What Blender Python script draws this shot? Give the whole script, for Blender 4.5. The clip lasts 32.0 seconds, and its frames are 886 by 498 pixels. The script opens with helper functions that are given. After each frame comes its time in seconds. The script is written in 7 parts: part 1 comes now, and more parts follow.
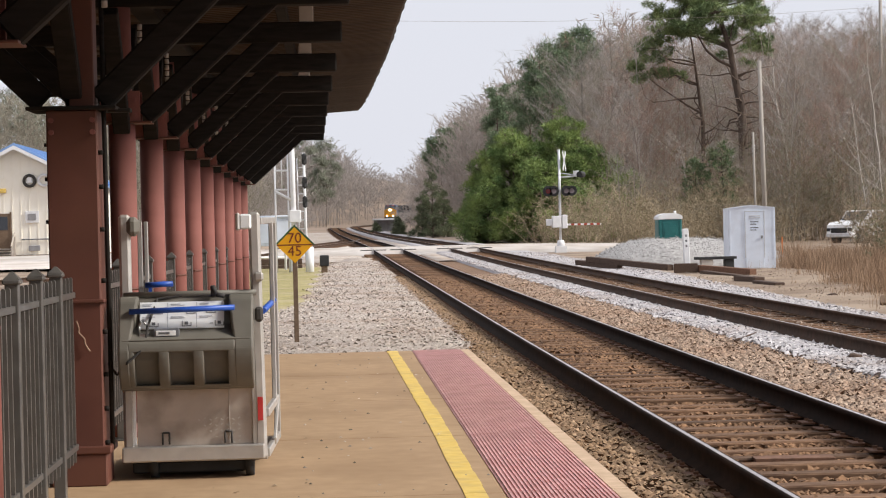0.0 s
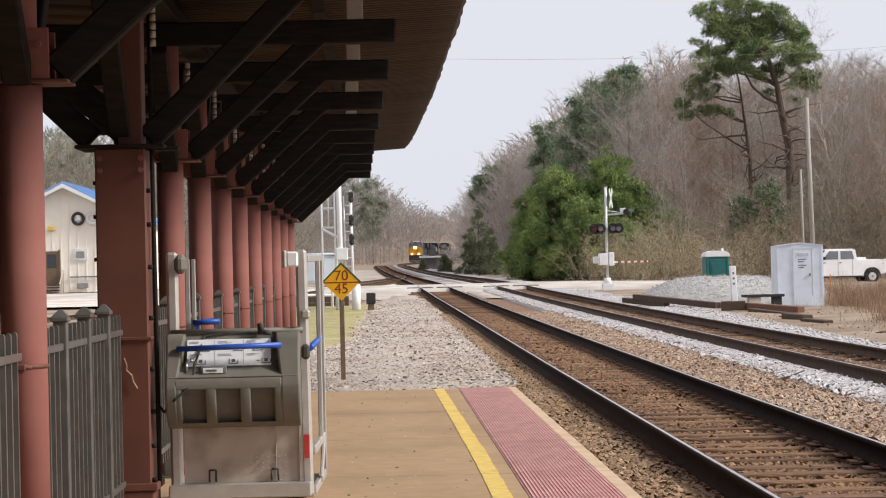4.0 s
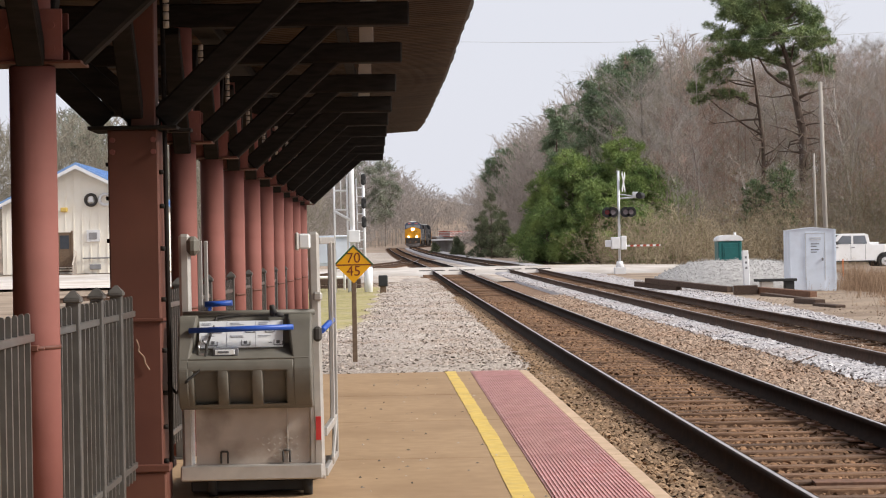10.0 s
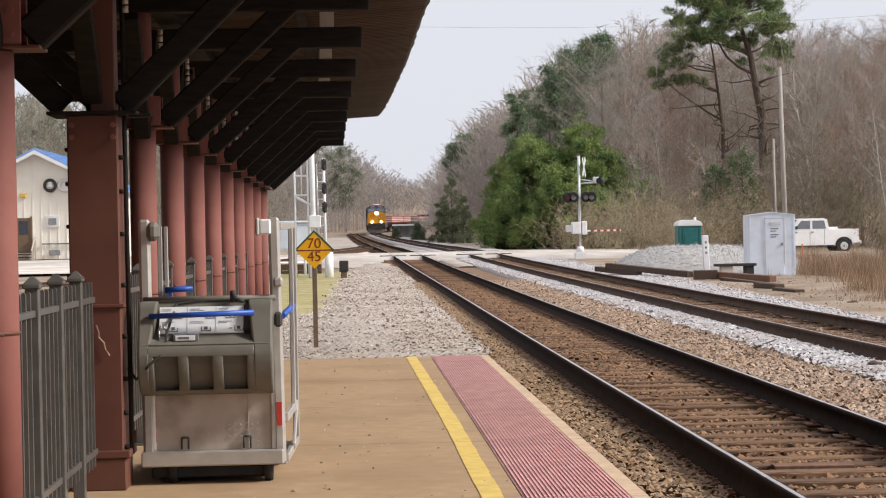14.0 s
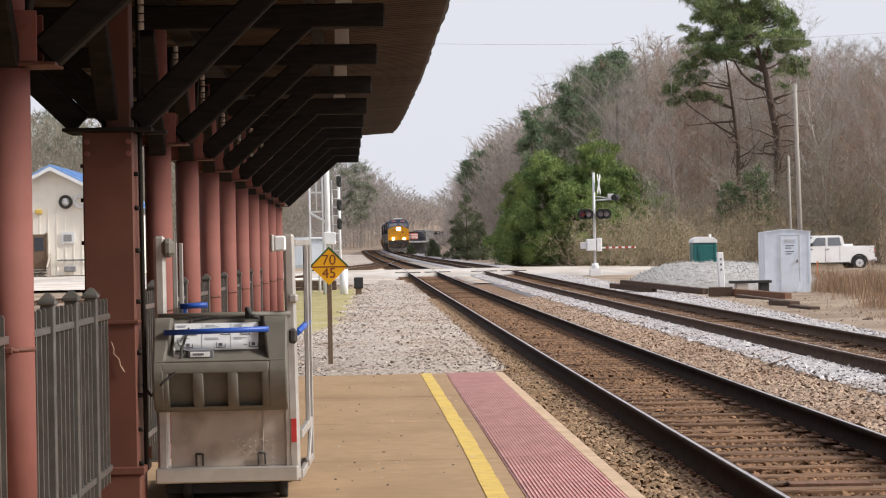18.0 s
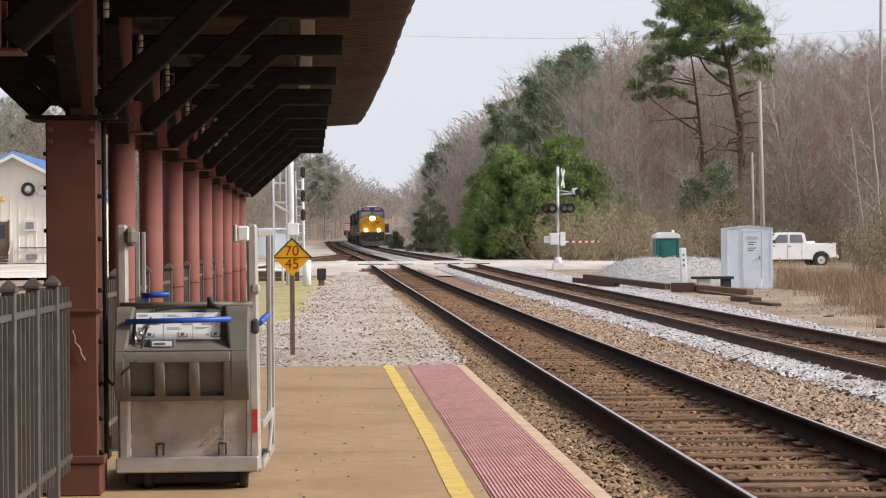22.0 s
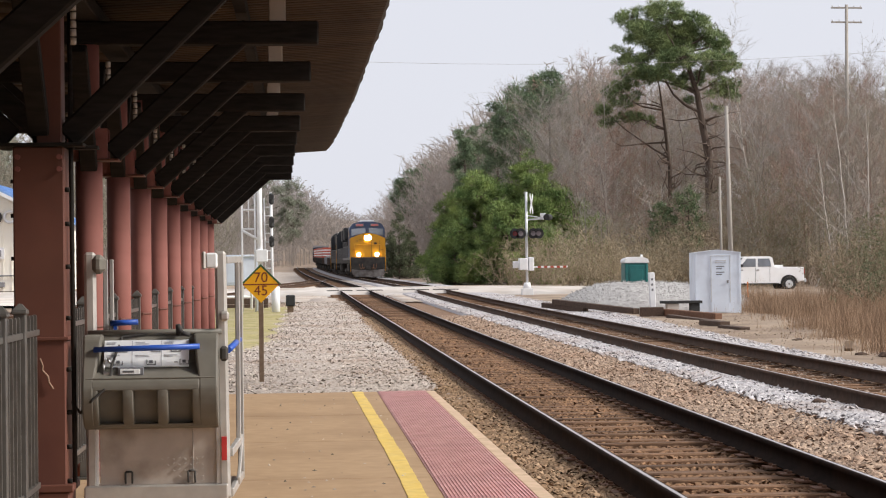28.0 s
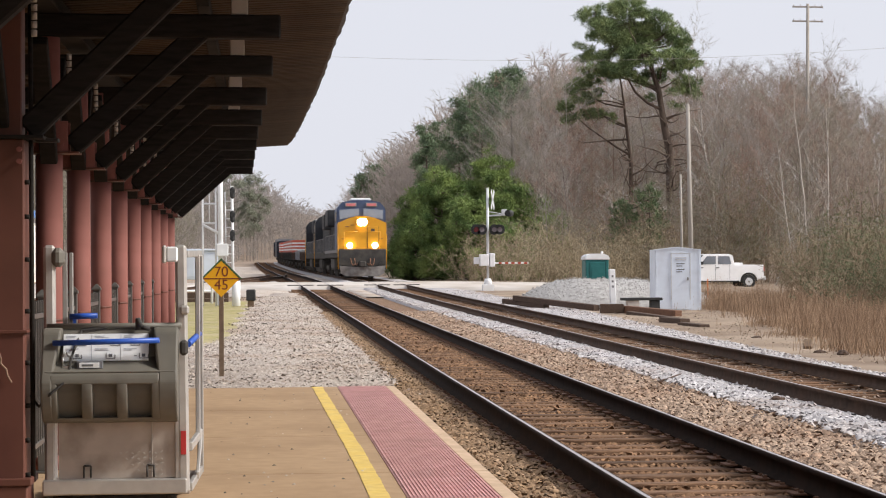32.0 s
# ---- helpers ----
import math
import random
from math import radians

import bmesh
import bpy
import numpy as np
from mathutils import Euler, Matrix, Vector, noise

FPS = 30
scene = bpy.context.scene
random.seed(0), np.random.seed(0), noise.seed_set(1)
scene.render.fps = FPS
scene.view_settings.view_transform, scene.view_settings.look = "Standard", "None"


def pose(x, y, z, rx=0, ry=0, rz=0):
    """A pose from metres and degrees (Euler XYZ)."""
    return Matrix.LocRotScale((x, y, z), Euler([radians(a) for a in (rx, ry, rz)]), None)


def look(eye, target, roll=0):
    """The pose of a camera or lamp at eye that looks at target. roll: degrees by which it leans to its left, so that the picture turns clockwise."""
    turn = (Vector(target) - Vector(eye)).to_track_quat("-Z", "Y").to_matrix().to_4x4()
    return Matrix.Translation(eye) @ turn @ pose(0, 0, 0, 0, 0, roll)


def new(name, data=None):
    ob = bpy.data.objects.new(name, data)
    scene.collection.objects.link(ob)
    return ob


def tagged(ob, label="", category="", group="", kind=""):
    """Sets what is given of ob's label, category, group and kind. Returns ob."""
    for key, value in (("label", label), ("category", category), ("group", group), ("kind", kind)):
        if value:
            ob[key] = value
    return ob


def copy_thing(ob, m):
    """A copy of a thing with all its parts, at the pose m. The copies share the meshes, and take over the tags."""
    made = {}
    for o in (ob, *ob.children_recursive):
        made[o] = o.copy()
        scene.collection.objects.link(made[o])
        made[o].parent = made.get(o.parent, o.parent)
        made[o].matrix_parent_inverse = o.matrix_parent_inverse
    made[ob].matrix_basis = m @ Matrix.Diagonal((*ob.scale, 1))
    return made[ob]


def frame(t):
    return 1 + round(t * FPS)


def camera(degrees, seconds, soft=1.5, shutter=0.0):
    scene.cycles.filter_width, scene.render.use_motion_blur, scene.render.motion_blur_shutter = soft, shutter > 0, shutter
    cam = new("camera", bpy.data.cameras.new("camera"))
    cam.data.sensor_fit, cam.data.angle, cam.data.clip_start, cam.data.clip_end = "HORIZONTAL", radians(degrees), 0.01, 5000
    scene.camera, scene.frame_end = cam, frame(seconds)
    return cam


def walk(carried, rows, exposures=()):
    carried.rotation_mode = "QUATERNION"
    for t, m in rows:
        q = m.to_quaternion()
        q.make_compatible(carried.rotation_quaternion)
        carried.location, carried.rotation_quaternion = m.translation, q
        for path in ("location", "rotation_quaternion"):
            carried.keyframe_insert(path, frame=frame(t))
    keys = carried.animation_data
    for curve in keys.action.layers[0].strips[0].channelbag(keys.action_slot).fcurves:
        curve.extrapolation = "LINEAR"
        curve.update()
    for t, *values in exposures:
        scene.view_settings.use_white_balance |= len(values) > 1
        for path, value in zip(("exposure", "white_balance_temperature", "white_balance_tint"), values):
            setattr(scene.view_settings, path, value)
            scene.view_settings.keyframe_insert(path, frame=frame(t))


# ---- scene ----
EYE = (0.0, 0.0, 1.45)


def aim(yaw, pitch, roll):
    a, b = radians(yaw), radians(pitch)
    way = Vector((-math.sin(a) * math.cos(b), math.cos(a) * math.cos(b), math.sin(b)))
    return look(EYE, Vector(EYE) + way, roll)


cam = camera(26.0, 32.0, soft=1.15)
walk(cam, [(t, aim(yaw, pitch, roll)) for t, yaw, pitch, roll in (
    (0, -3.223, -0.562, -1.304), (0.5, -2.044, -0.435, -1.131), (1, -2.281, 0.176, -1.483),
    (1.5, -2.255, 0.368, -1.550), (2, -1.939, 0.550, -1.478), (2.5, -1.620, 0.437, -1.566),
    (3, -1.989, 0.862, -1.408), (3.5, -1.895, 0.585, -1.385), (5.5, -1.845, 0.923, -1.046),
    (6, -1.574, 1.190, -1.207), (6.5, -2.129, 0.950, -1.223), (7, -2.335, 0.805, -1.142),
    (7.5, -2.708, 0.810, -1.068), (8, -2.694, 0.908, -1.062), (8.5, -2.681, 0.895, -1.129),
    (9, -2.479, 0.967, -1.228), (9.5, -2.424, 0.819, -1.158), (10, -1.484, 0.087, -1.042),
    (10.5, -1.765, 0.030, -0.910), (11, -2.036, -0.341, -1.104), (11.5, -1.980, -0.535, -1.168),
    (12, -1.996, -0.260, -1.059), (12.5, -2.251, -0.307, -1.127), (13, -2.336, -0.403, -1.184),
    (13.5, -2.441, -0.158, -1.219), (14, -2.647, -0.375, -1.110), (14.5, -2.566, -0.449, -1.222),
    (16.5, -2.251, -0.071, -0.987), (17, -2.150, 0.288, -0.965), (17.5, -2.420, -0.060, -0.912),
    (18, -2.216, 0.132, -1.060), (18.5, -1.830, -0.218, -0.988), (19, -1.995, -0.053, -0.734),
    (19.5, -3.079, -0.472, -0.454), (20, -3.449, -0.162, -0.389), (20.5, -3.629, -0.289, -0.181),
    (21, -4.268, -0.514, -0.314), (21.5, -4.278, -0.523, -0.176), (22, -3.305, -0.107, -0.352),
    (22.5, -3.633, -0.096, -0.267), (23, -3.385, -0.146, -0.479), (23.5, -3.474, -0.255, -0.497),
    (24, -3.562, -0.160, -0.665), (24.5, -3.698, -0.135, -0.807), (25, -3.893, -0.267, -0.778),
    (25.5, -4.028, -0.537, -0.528), (27.5, -4.221, 0.622, -0.451), (28, -4.241, 0.654, -0.671),
    (28.5, -4.243, 0.724, -0.535), (29, -4.688, 0.399, -0.351), (29.5, -4.735, 0.659, -0.372),
    (30, -4.719, 0.517, -0.284), (30.5, -4.794, 0.676, -0.188), (31, -5.018, 1.252, -0.387),
    (31.5, -5.413, 1.057, -0.531), (32, -5.402, 0.512, -0.290),
)], [(0, 0.0), (32, 0.0)])

# ---- sky, sun ----
world = bpy.data.worlds.new("sky")
scene.world = world
world.use_nodes = True
wt = world.node_tree
sky = wt.nodes.new("ShaderNodeTexSky")
sky.sky_type, sky.sun_disc = "NISHITA", False
SUN_EL, SUN_AZ = 36.0, 104.0          # azimuth clockwise from +y
sky.sun_elevation, sky.sun_rotation = radians(SUN_EL), radians(SUN_AZ)
sky.air_density, sky.dust_density = 1.0, 4.0
dim = wt.nodes.new("ShaderNodeVectorMath")
dim.operation = "SCALE"
dim.inputs["Scale"].default_value = 0.055
veil = wt.nodes.new("ShaderNodeMix")
veil.data_type = "RGBA"
veil.inputs["Factor"].default_value = 0.86
veil.inputs["B"].default_value = (0.87, 0.885, 0.97, 1)
wt.links.new(sky.outputs[0], dim.inputs[0])
wt.links.new(dim.outputs[0], veil.inputs["A"])
wt.links.new(veil.outputs["Result"], wt.nodes["Background"].inputs["Color"])
wt.nodes["Background"].inputs["Strength"].default_value = 1.0
sun = new("sun", bpy.data.lights.new("sun", "SUN"))
sun.data.energy, sun.data.angle, sun.data.color = 4.6, radians(12), (1.0, 0.96, 0.905)
_a, _e = radians(SUN_AZ), radians(SUN_EL)
sun.matrix_world = look((60, 60, 90), (60 - math.sin(_a) * math.cos(_e), 60 - math.cos(_a) * math.cos(_e), 90 - math.sin(_e)))

# ---- materials ----
def mat(name, c1, c2=None, rough=0.8, scale=6.0, detail=6.0, metal=0.0, bump=0.2, dirt=None, dirt_scale=1.2,
        dirt_amount=0.5, stretch=(1, 1, 1), vary=0.0, island=0.0, emit=None, strength=0.0, fine=0.01, spec=0.4):
    """Noise-mixed colour with a second, larger layer of dirt, and fine relief."""
    m = bpy.data.materials.new(name)
    m.use_nodes = True
    nt = m.node_tree
    n, l = nt.nodes, nt.links
    b = n["Principled BSDF"]
    c2 = c2 or tuple(min(1, v * 1.35) for v in c1)
    tc, mp = n.new("ShaderNodeTexCoord"), n.new("ShaderNodeMapping")
    mp.inputs["Scale"].default_value = stretch
    l.new(tc.outputs["Object"], mp.inputs["Vector"])
    no = n.new("ShaderNodeTexNoise")
    no.inputs["Scale"].default_value, no.inputs["Detail"].default_value = scale, detail
    l.new(mp.outputs[0], no.inputs["Vector"])
    ramp = n.new("ShaderNodeMapRange")
    ramp.inputs["From Min"].default_value, ramp.inputs["From Max"].default_value = 0.32, 0.68
    l.new(no.outputs["Fac"], ramp.inputs["Value"])
    mix = n.new("ShaderNodeMix")
    mix.data_type = "RGBA"
    mix.inputs["A"].default_value, mix.inputs["B"].default_value = (*c1, 1), (*c2, 1)
    l.new(ramp.outputs[0], mix.inputs["Factor"])
    col = mix.outputs["Result"]
    if dirt:
        n2 = n.new("ShaderNodeTexNoise")
        n2.inputs["Scale"].default_value, n2.inputs["Detail"].default_value = dirt_scale, 8
        l.new(tc.outputs["Object"], n2.inputs["Vector"])
        r2 = n.new("ShaderNodeMapRange")
        r2.inputs["From Min"].default_value, r2.inputs["From Max"].default_value = 0.45, 0.75
        r2.inputs["To Max"].default_value = dirt_amount
        l.new(n2.outputs["Fac"], r2.inputs["Value"])
        m2 = n.new("ShaderNodeMix")
        m2.data_type = "RGBA"
        m2.inputs["B"].default_value = (*dirt, 1)
        l.new(r2.outputs[0], m2.inputs["Factor"])
        l.new(col, m2.inputs["A"])
        col = m2.outputs["Result"]
    if vary or island:
        if vary:
            src = n.new("ShaderNodeObjectInfo").outputs["Random"]
        else:
            src = n.new("ShaderNodeNewGeometry").outputs["Random Per Island"]
        amount = vary or island
        r3 = n.new("ShaderNodeMapRange")
        r3.inputs["To Min"].default_value, r3.inputs["To Max"].default_value = 1 - amount, 1 + amount
        l.new(src, r3.inputs["Value"])
        v3 = n.new("ShaderNodeVectorMath")
        v3.operation = "SCALE"
        l.new(col, v3.inputs[0])
        l.new(r3.outputs[0], v3.inputs["Scale"])
        col = v3.outputs[0]
    l.new(col, b.inputs["Base Color"])
    b.inputs["Specular IOR Level"].default_value = spec
    b.inputs["Roughness"].default_value, b.inputs["Metallic"].default_value = rough, metal
    if bump:
        bp = n.new("ShaderNodeBump")
        bp.inputs["Strength"].default_value, bp.inputs["Distance"].default_value = bump, fine
        l.new(no.outputs["Fac"], bp.inputs["Height"])
        l.new(bp.outputs[0], b.inputs["Normal"])
    if emit:
        b.inputs["Emission Color"].default_value, b.inputs["Emission Strength"].default_value = (*emit, 1), strength
    return m


def thin_stuff(m, share):
    """Let part of the light through: fine twigs, far finer than the blades that stand for them."""
    nt = m.node_tree
    b = nt.nodes["Principled BSDF"]
    tl, mx = nt.nodes.new("ShaderNodeBsdfTranslucent"), nt.nodes.new("ShaderNodeMixShader")
    nt.links.new(b.inputs["Base Color"].links[0].from_socket, tl.inputs["Color"])
    mx.inputs[0].default_value = share
    nt.links.new(b.outputs[0], mx.inputs[1])
    nt.links.new(tl.outputs[0], mx.inputs[2])
    nt.links.new(mx.outputs[0], nt.nodes["Material Output"].inputs["Surface"])


M_SOIL = mat("soil", (0.165, 0.112, 0.075), (0.33, 0.25, 0.18), 0.95, 0.5, 10, bump=0.5, dirt=(0.42, 0.34, 0.26), dirt_scale=0.3, fine=0.05)
M_LEAF_LITTER = mat("leaf_litter", (0.24, 0.175, 0.13), (0.35, 0.265, 0.20), 0.95, 0.5, 10, bump=0.5, dirt=(0.12, 0.09, 0.065), dirt_scale=0.06, fine=0.1)
M_GRAVEL_BROWN = mat("brown_ballast", (0.09, 0.052, 0.03), (0.22, 0.135, 0.085), 0.95, 16, 8, bump=0.9, dirt=(0.22, 0.12, 0.065), dirt_scale=0.8, fine=0.04)
M_GRAVEL_GREY = mat("grey_gravel", (0.28, 0.23, 0.195), (0.50, 0.435, 0.385), 0.95, 14, 8, bump=0.9, dirt=(0.33, 0.27, 0.21), dirt_scale=0.5, fine=0.04)
M_GRAVEL_WHITE = mat("white_ballast", (0.28, 0.26, 0.265), (0.48, 0.46, 0.475), 0.95, 14, 8, bump=0.9, dirt=(0.40, 0.36, 0.34), dirt_scale=0.6, fine=0.04)
M_STONE_BROWN = mat("brown_stone", (0.275, 0.186, 0.129), (0.418, 0.312, 0.233), 0.9, 18, 4, island=0.42, bump=0.3, dirt=(0.20, 0.10, 0.05), dirt_scale=0.7, dirt_amount=0.6)
M_APRON = mat("pale_dirt", (0.34, 0.285, 0.24), (0.54, 0.48, 0.43), 0.95, 2.5, 9, bump=0.5, dirt=(0.28, 0.195, 0.13), dirt_scale=0.5, dirt_amount=0.8, fine=0.03)
M_STONE_TAN = mat("tan_stone", (0.194, 0.117, 0.065), (0.347, 0.234, 0.144), 0.9, 18, 4, island=0.42, bump=0.3, dirt=(0.19, 0.11, 0.05), dirt_scale=0.9, dirt_amount=0.7)
M_STONE_DULL = mat("dull_brown_stone", (0.19, 0.135, 0.1), (0.31, 0.232, 0.175), 0.9, 18, 4, island=0.4, bump=0.3)
M_STONE_RUST = mat("rusty_stone", (0.163, 0.084, 0.040), (0.286, 0.163, 0.088), 0.9, 18, 4, island=0.45, bump=0.3, dirt=(0.12, 0.06, 0.03), dirt_scale=0.8, dirt_amount=0.6)
M_STONE_SOIL = mat("tan_clod", (0.24, 0.175, 0.125), (0.36, 0.28, 0.21), 0.95, 12, 4, island=0.25, bump=0.3)
M_STONE_GREY = mat("grey_stone", (0.37, 0.31, 0.265), (0.51, 0.445, 0.39), 0.9, 18, 4, island=0.3, bump=0.3, dirt=(0.27, 0.18, 0.12), dirt_scale=0.45, dirt_amount=0.8)
M_STONE_WHITE = mat("pale_stone", (0.382, 0.355, 0.353), (0.530, 0.502, 0.504), 0.9, 18, 4, island=0.32, bump=0.3, dirt=(0.30, 0.22, 0.17), dirt_scale=0.6, dirt_amount=0.7)
M_TIE = mat("weathered_tie", (0.068, 0.034, 0.018), (0.212, 0.123, 0.072), 0.9, 8, 8, stretch=(1, 9, 4), vary=0.35, bump=0.6, dirt=(0.20, 0.11, 0.06), dirt_scale=3)
# Near rails: rust darkened to imitate the shade on their sides
M_RAIL_SHADED = mat("shaded_rusty_rail", (0.014, 0.009, 0.007), (0.029, 0.017, 0.013), 0.8, 9, 6, bump=0.3, dirt=(0.045, 0.022, 0.012), dirt_scale=2, spec=0.06)
M_RAIL_BROWN = mat("brown_rusted_rail", (0.055, 0.036, 0.027), (0.10, 0.066, 0.049), 0.8, 9, 6, bump=0.3, dirt=(0.12, 0.065, 0.04), dirt_scale=2, spec=0.08)
M_RAIL_TOP = mat("polished_rail_head", (0.45, 0.41, 0.41), (0.58, 0.54, 0.54), 0.35, 9, 4, metal=0.6, bump=0.03)
M_STEEL_RUST = mat("rusty_plate", (0.12, 0.06, 0.035), (0.2, 0.10, 0.06), 0.8, 20, 6, bump=0.3)
M_CONCRETE = mat("tan_concrete", (0.358, 0.233, 0.131), (0.419, 0.280, 0.161), 0.9, 7, 9, bump=0.15, dirt=(0.28, 0.175, 0.095), dirt_scale=0.8, dirt_amount=0.9)
M_CONCRETE_EDGE = mat("edge_concrete", (0.50, 0.355, 0.235), (0.62, 0.45, 0.31), 0.9, 9, 8, bump=0.2, dirt=(0.35, 0.25, 0.16), dirt_scale=2)
M_ROAD = mat("pale_road", (0.45, 0.405, 0.365), (0.60, 0.555, 0.515), 0.95, 1.2, 8, bump=0.2, dirt=(0.31, 0.24, 0.175), dirt_scale=0.3, dirt_amount=0.85)
M_YELLOW_PAINT = mat("yellow_paint", (0.65, 0.44, 0.09), (0.73, 0.53, 0.15), 0.75, 12, 8, bump=0.15, dirt=(0.46, 0.31, 0.13), dirt_scale=4, dirt_amount=0.7)
M_TACTILE = mat("red_tactile", (0.51, 0.255, 0.245), (0.67, 0.39, 0.375), 0.8, 10, 8, bump=0.1, dirt=(0.38, 0.20, 0.18), dirt_scale=2)
M_GRASS = mat("thin_grass", (0.18, 0.155, 0.055), (0.34, 0.295, 0.12), 0.95, 5, 9, bump=0.6, dirt=(0.36, 0.30, 0.20), dirt_scale=0.7, dirt_amount=0.85, fine=0.05)
M_RED_COLUMN = mat("red_painted_steel", (0.235, 0.089, 0.073), (0.295, 0.117, 0.098), 0.75, 4, 8, bump=0.08, spec=0.2, dirt=(0.22, 0.10, 0.08), dirt_scale=2.5)
# Darker red than the round columns; also on bands, clips and cap plates
M_RED_DARK = mat("dark_red_casing", (0.108, 0.037, 0.025), (0.146, 0.053, 0.035), 0.6, 3, 8, bump=0.1, dirt=(0.10, 0.045, 0.025), dirt_scale=1.6)
M_DARK_TIMBER = mat("dark_painted_timber", (0.015, 0.013, 0.011), (0.027, 0.022, 0.019), 0.85, 6, 8, stretch=(1, 1, 6), bump=0.25, dirt=(0.024, 0.02, 0.017), dirt_scale=2, spec=0.15)
M_SOFFIT = mat("brown_soffit", (0.041, 0.026, 0.015), (0.073, 0.047, 0.028), 0.85, 5, 8, stretch=(1, 6, 1), bump=0.25, vary=0.2, dirt=(0.035, 0.02, 0.013), dirt_scale=1, spec=0.15)
M_PURLIN = mat("pale_purlin", (0.42, 0.37, 0.32), (0.52, 0.46, 0.40), 0.8, 5, 6, bump=0.1, dirt=(0.3, 0.25, 0.2), dirt_scale=3)
M_SHINGLE = mat("roof_felt", (0.06, 0.05, 0.045), (0.09, 0.08, 0.07), 0.9, 9, 6)
M_FENCE = mat("weathered_iron", (0.085, 0.078, 0.071), (0.125, 0.116, 0.106), 0.30, 9, 6, bump=0.05, spec=0.6)
M_ALU = mat("brushed_aluminium", (0.46, 0.43, 0.40), (0.58, 0.55, 0.51), 0.45, 7, 6, metal=0.55, bump=0.08, dirt=(0.34, 0.30, 0.26), dirt_scale=3)
M_ALU_SHEET = mat("scuffed_aluminium_sheet", (0.45, 0.385, 0.335), (0.55, 0.48, 0.42), 0.5, 5, 8, metal=0.25, bump=0.1, dirt=(0.17, 0.12, 0.085), dirt_scale=3.4, dirt_amount=0.85)
M_GREY_PLASTIC = mat("grey_green_plastic", (0.135, 0.123, 0.101), (0.178, 0.161, 0.134), 0.55, 7, 6, bump=0.08, dirt=(0.15, 0.145, 0.12), dirt_scale=2.5)
M_BLUE = mat("blue_plastic", (0.02, 0.075, 0.36), (0.03, 0.10, 0.45), 0.4, 9, 4, bump=0.02)
M_PAPER = mat("white_label", (0.80, 0.81, 0.82), (0.86, 0.87, 0.87), 0.5, 9, 4, bump=0.02)
M_INK = mat("grey_ink", (0.12, 0.12, 0.13), (0.17, 0.17, 0.18), 0.6, 9, 4, bump=0.0)
M_INK_PALE = mat("pale_grey_ink", (0.42, 0.43, 0.46), (0.50, 0.51, 0.54), 0.6, 9, 4, bump=0.0)
M_RED = mat("red_reflector", (0.45, 0.03, 0.03), (0.55, 0.05, 0.045), 0.35, 9, 4, bump=0.0)
M_BLACK = mat("black_rubber", (0.018, 0.018, 0.018), (0.03, 0.03, 0.03), 0.7, 9, 4, bump=0.05)
M_SIGN_YELLOW = mat("sign_yellow", (0.80, 0.38, 0.008), (0.86, 0.43, 0.012), 0.45, 3, 4, bump=0.0)
M_SIGN_INK = mat("sign_lettering", (0.17, 0.032, 0.012), (0.21, 0.042, 0.016), 0.5, 5, 4, bump=0.0)
M_SIGN_GREEN = mat("sign_green", (0.035, 0.085, 0.03), (0.05, 0.11, 0.04), 0.5, 5, 4, bump=0.0)
M_POST_BROWN = mat("rusty_post", (0.13, 0.085, 0.055), (0.19, 0.13, 0.085), 0.8, 12, 6, bump=0.2)
M_WHITE = mat("white_paint", (0.72, 0.72, 0.73), (0.80, 0.80, 0.81), 0.55, 4, 6, bump=0.03, dirt=(0.60, 0.58, 0.55), dirt_scale=1.5)
M_CABINET = mat("pale_grey_cabinet", (0.700, 0.765, 0.854), (0.767, 0.829, 0.925), 0.5, 3, 6, bump=0.03, dirt=(0.50, 0.50, 0.54), dirt_scale=1.2)
M_SILVER = mat("galvanised_steel", (0.55, 0.56, 0.58), (0.66, 0.67, 0.69), 0.5, 8, 6, metal=0.3, bump=0.04)
M_TRUCK = mat("white_car_paint", (0.84, 0.84, 0.85), (0.88, 0.88, 0.89), 0.3, 3, 4, bump=0.0, dirt=(0.74, 0.72, 0.69), dirt_scale=1.2)
M_GREEN_TOILET = mat("teal_plastic", (0.012, 0.105, 0.105), (0.018, 0.135, 0.13), 0.45, 4, 4, bump=0.02)
M_GLASS = mat("dark_glass", (0.035, 0.04, 0.05), (0.05, 0.055, 0.065), 0.08, 3, 3, bump=0.0)
M_TIMBER_OLD = mat("old_timber", (0.056, 0.036, 0.026), (0.108, 0.068, 0.048), 0.9, 7, 8, stretch=(8, 1, 3), bump=0.4)
M_POLE = mat("weathered_pole", (0.285, 0.258, 0.228), (0.385, 0.352, 0.315), 0.9, 5, 8, stretch=(4, 4, 0.4), bump=0.3)
M_BARK = mat("grey_bark", (0.158, 0.126, 0.111), (0.243, 0.199, 0.176), 0.95, 3, 6, stretch=(3, 3, 0.6), vary=0.25, bump=0.3)
M_TWIG = mat("brown_twig", (0.251, 0.206, 0.166), (0.331, 0.284, 0.233), 0.95, 0.5, 4, vary=0.2, bump=0.0)
M_TWIG_RED = mat("reddish_twig", (0.280, 0.183, 0.143), (0.367, 0.247, 0.202), 0.95, 0.5, 4, vary=0.2, bump=0.0)
M_PINE_BARK = mat("pine_bark", (0.078, 0.055, 0.044), (0.138, 0.101, 0.078), 0.95, 4, 8, stretch=(3, 3, 0.8), bump=0.5)
# Yellow-green tips, with lit and shaded boughs put into the wide tone range
M_NEEDLE = mat("pine_needles", (0.062, 0.113, 0.040), (0.29, 0.365, 0.118), 0.75, 0.7, 5, island=0.2, bump=0.0, spec=0.15)
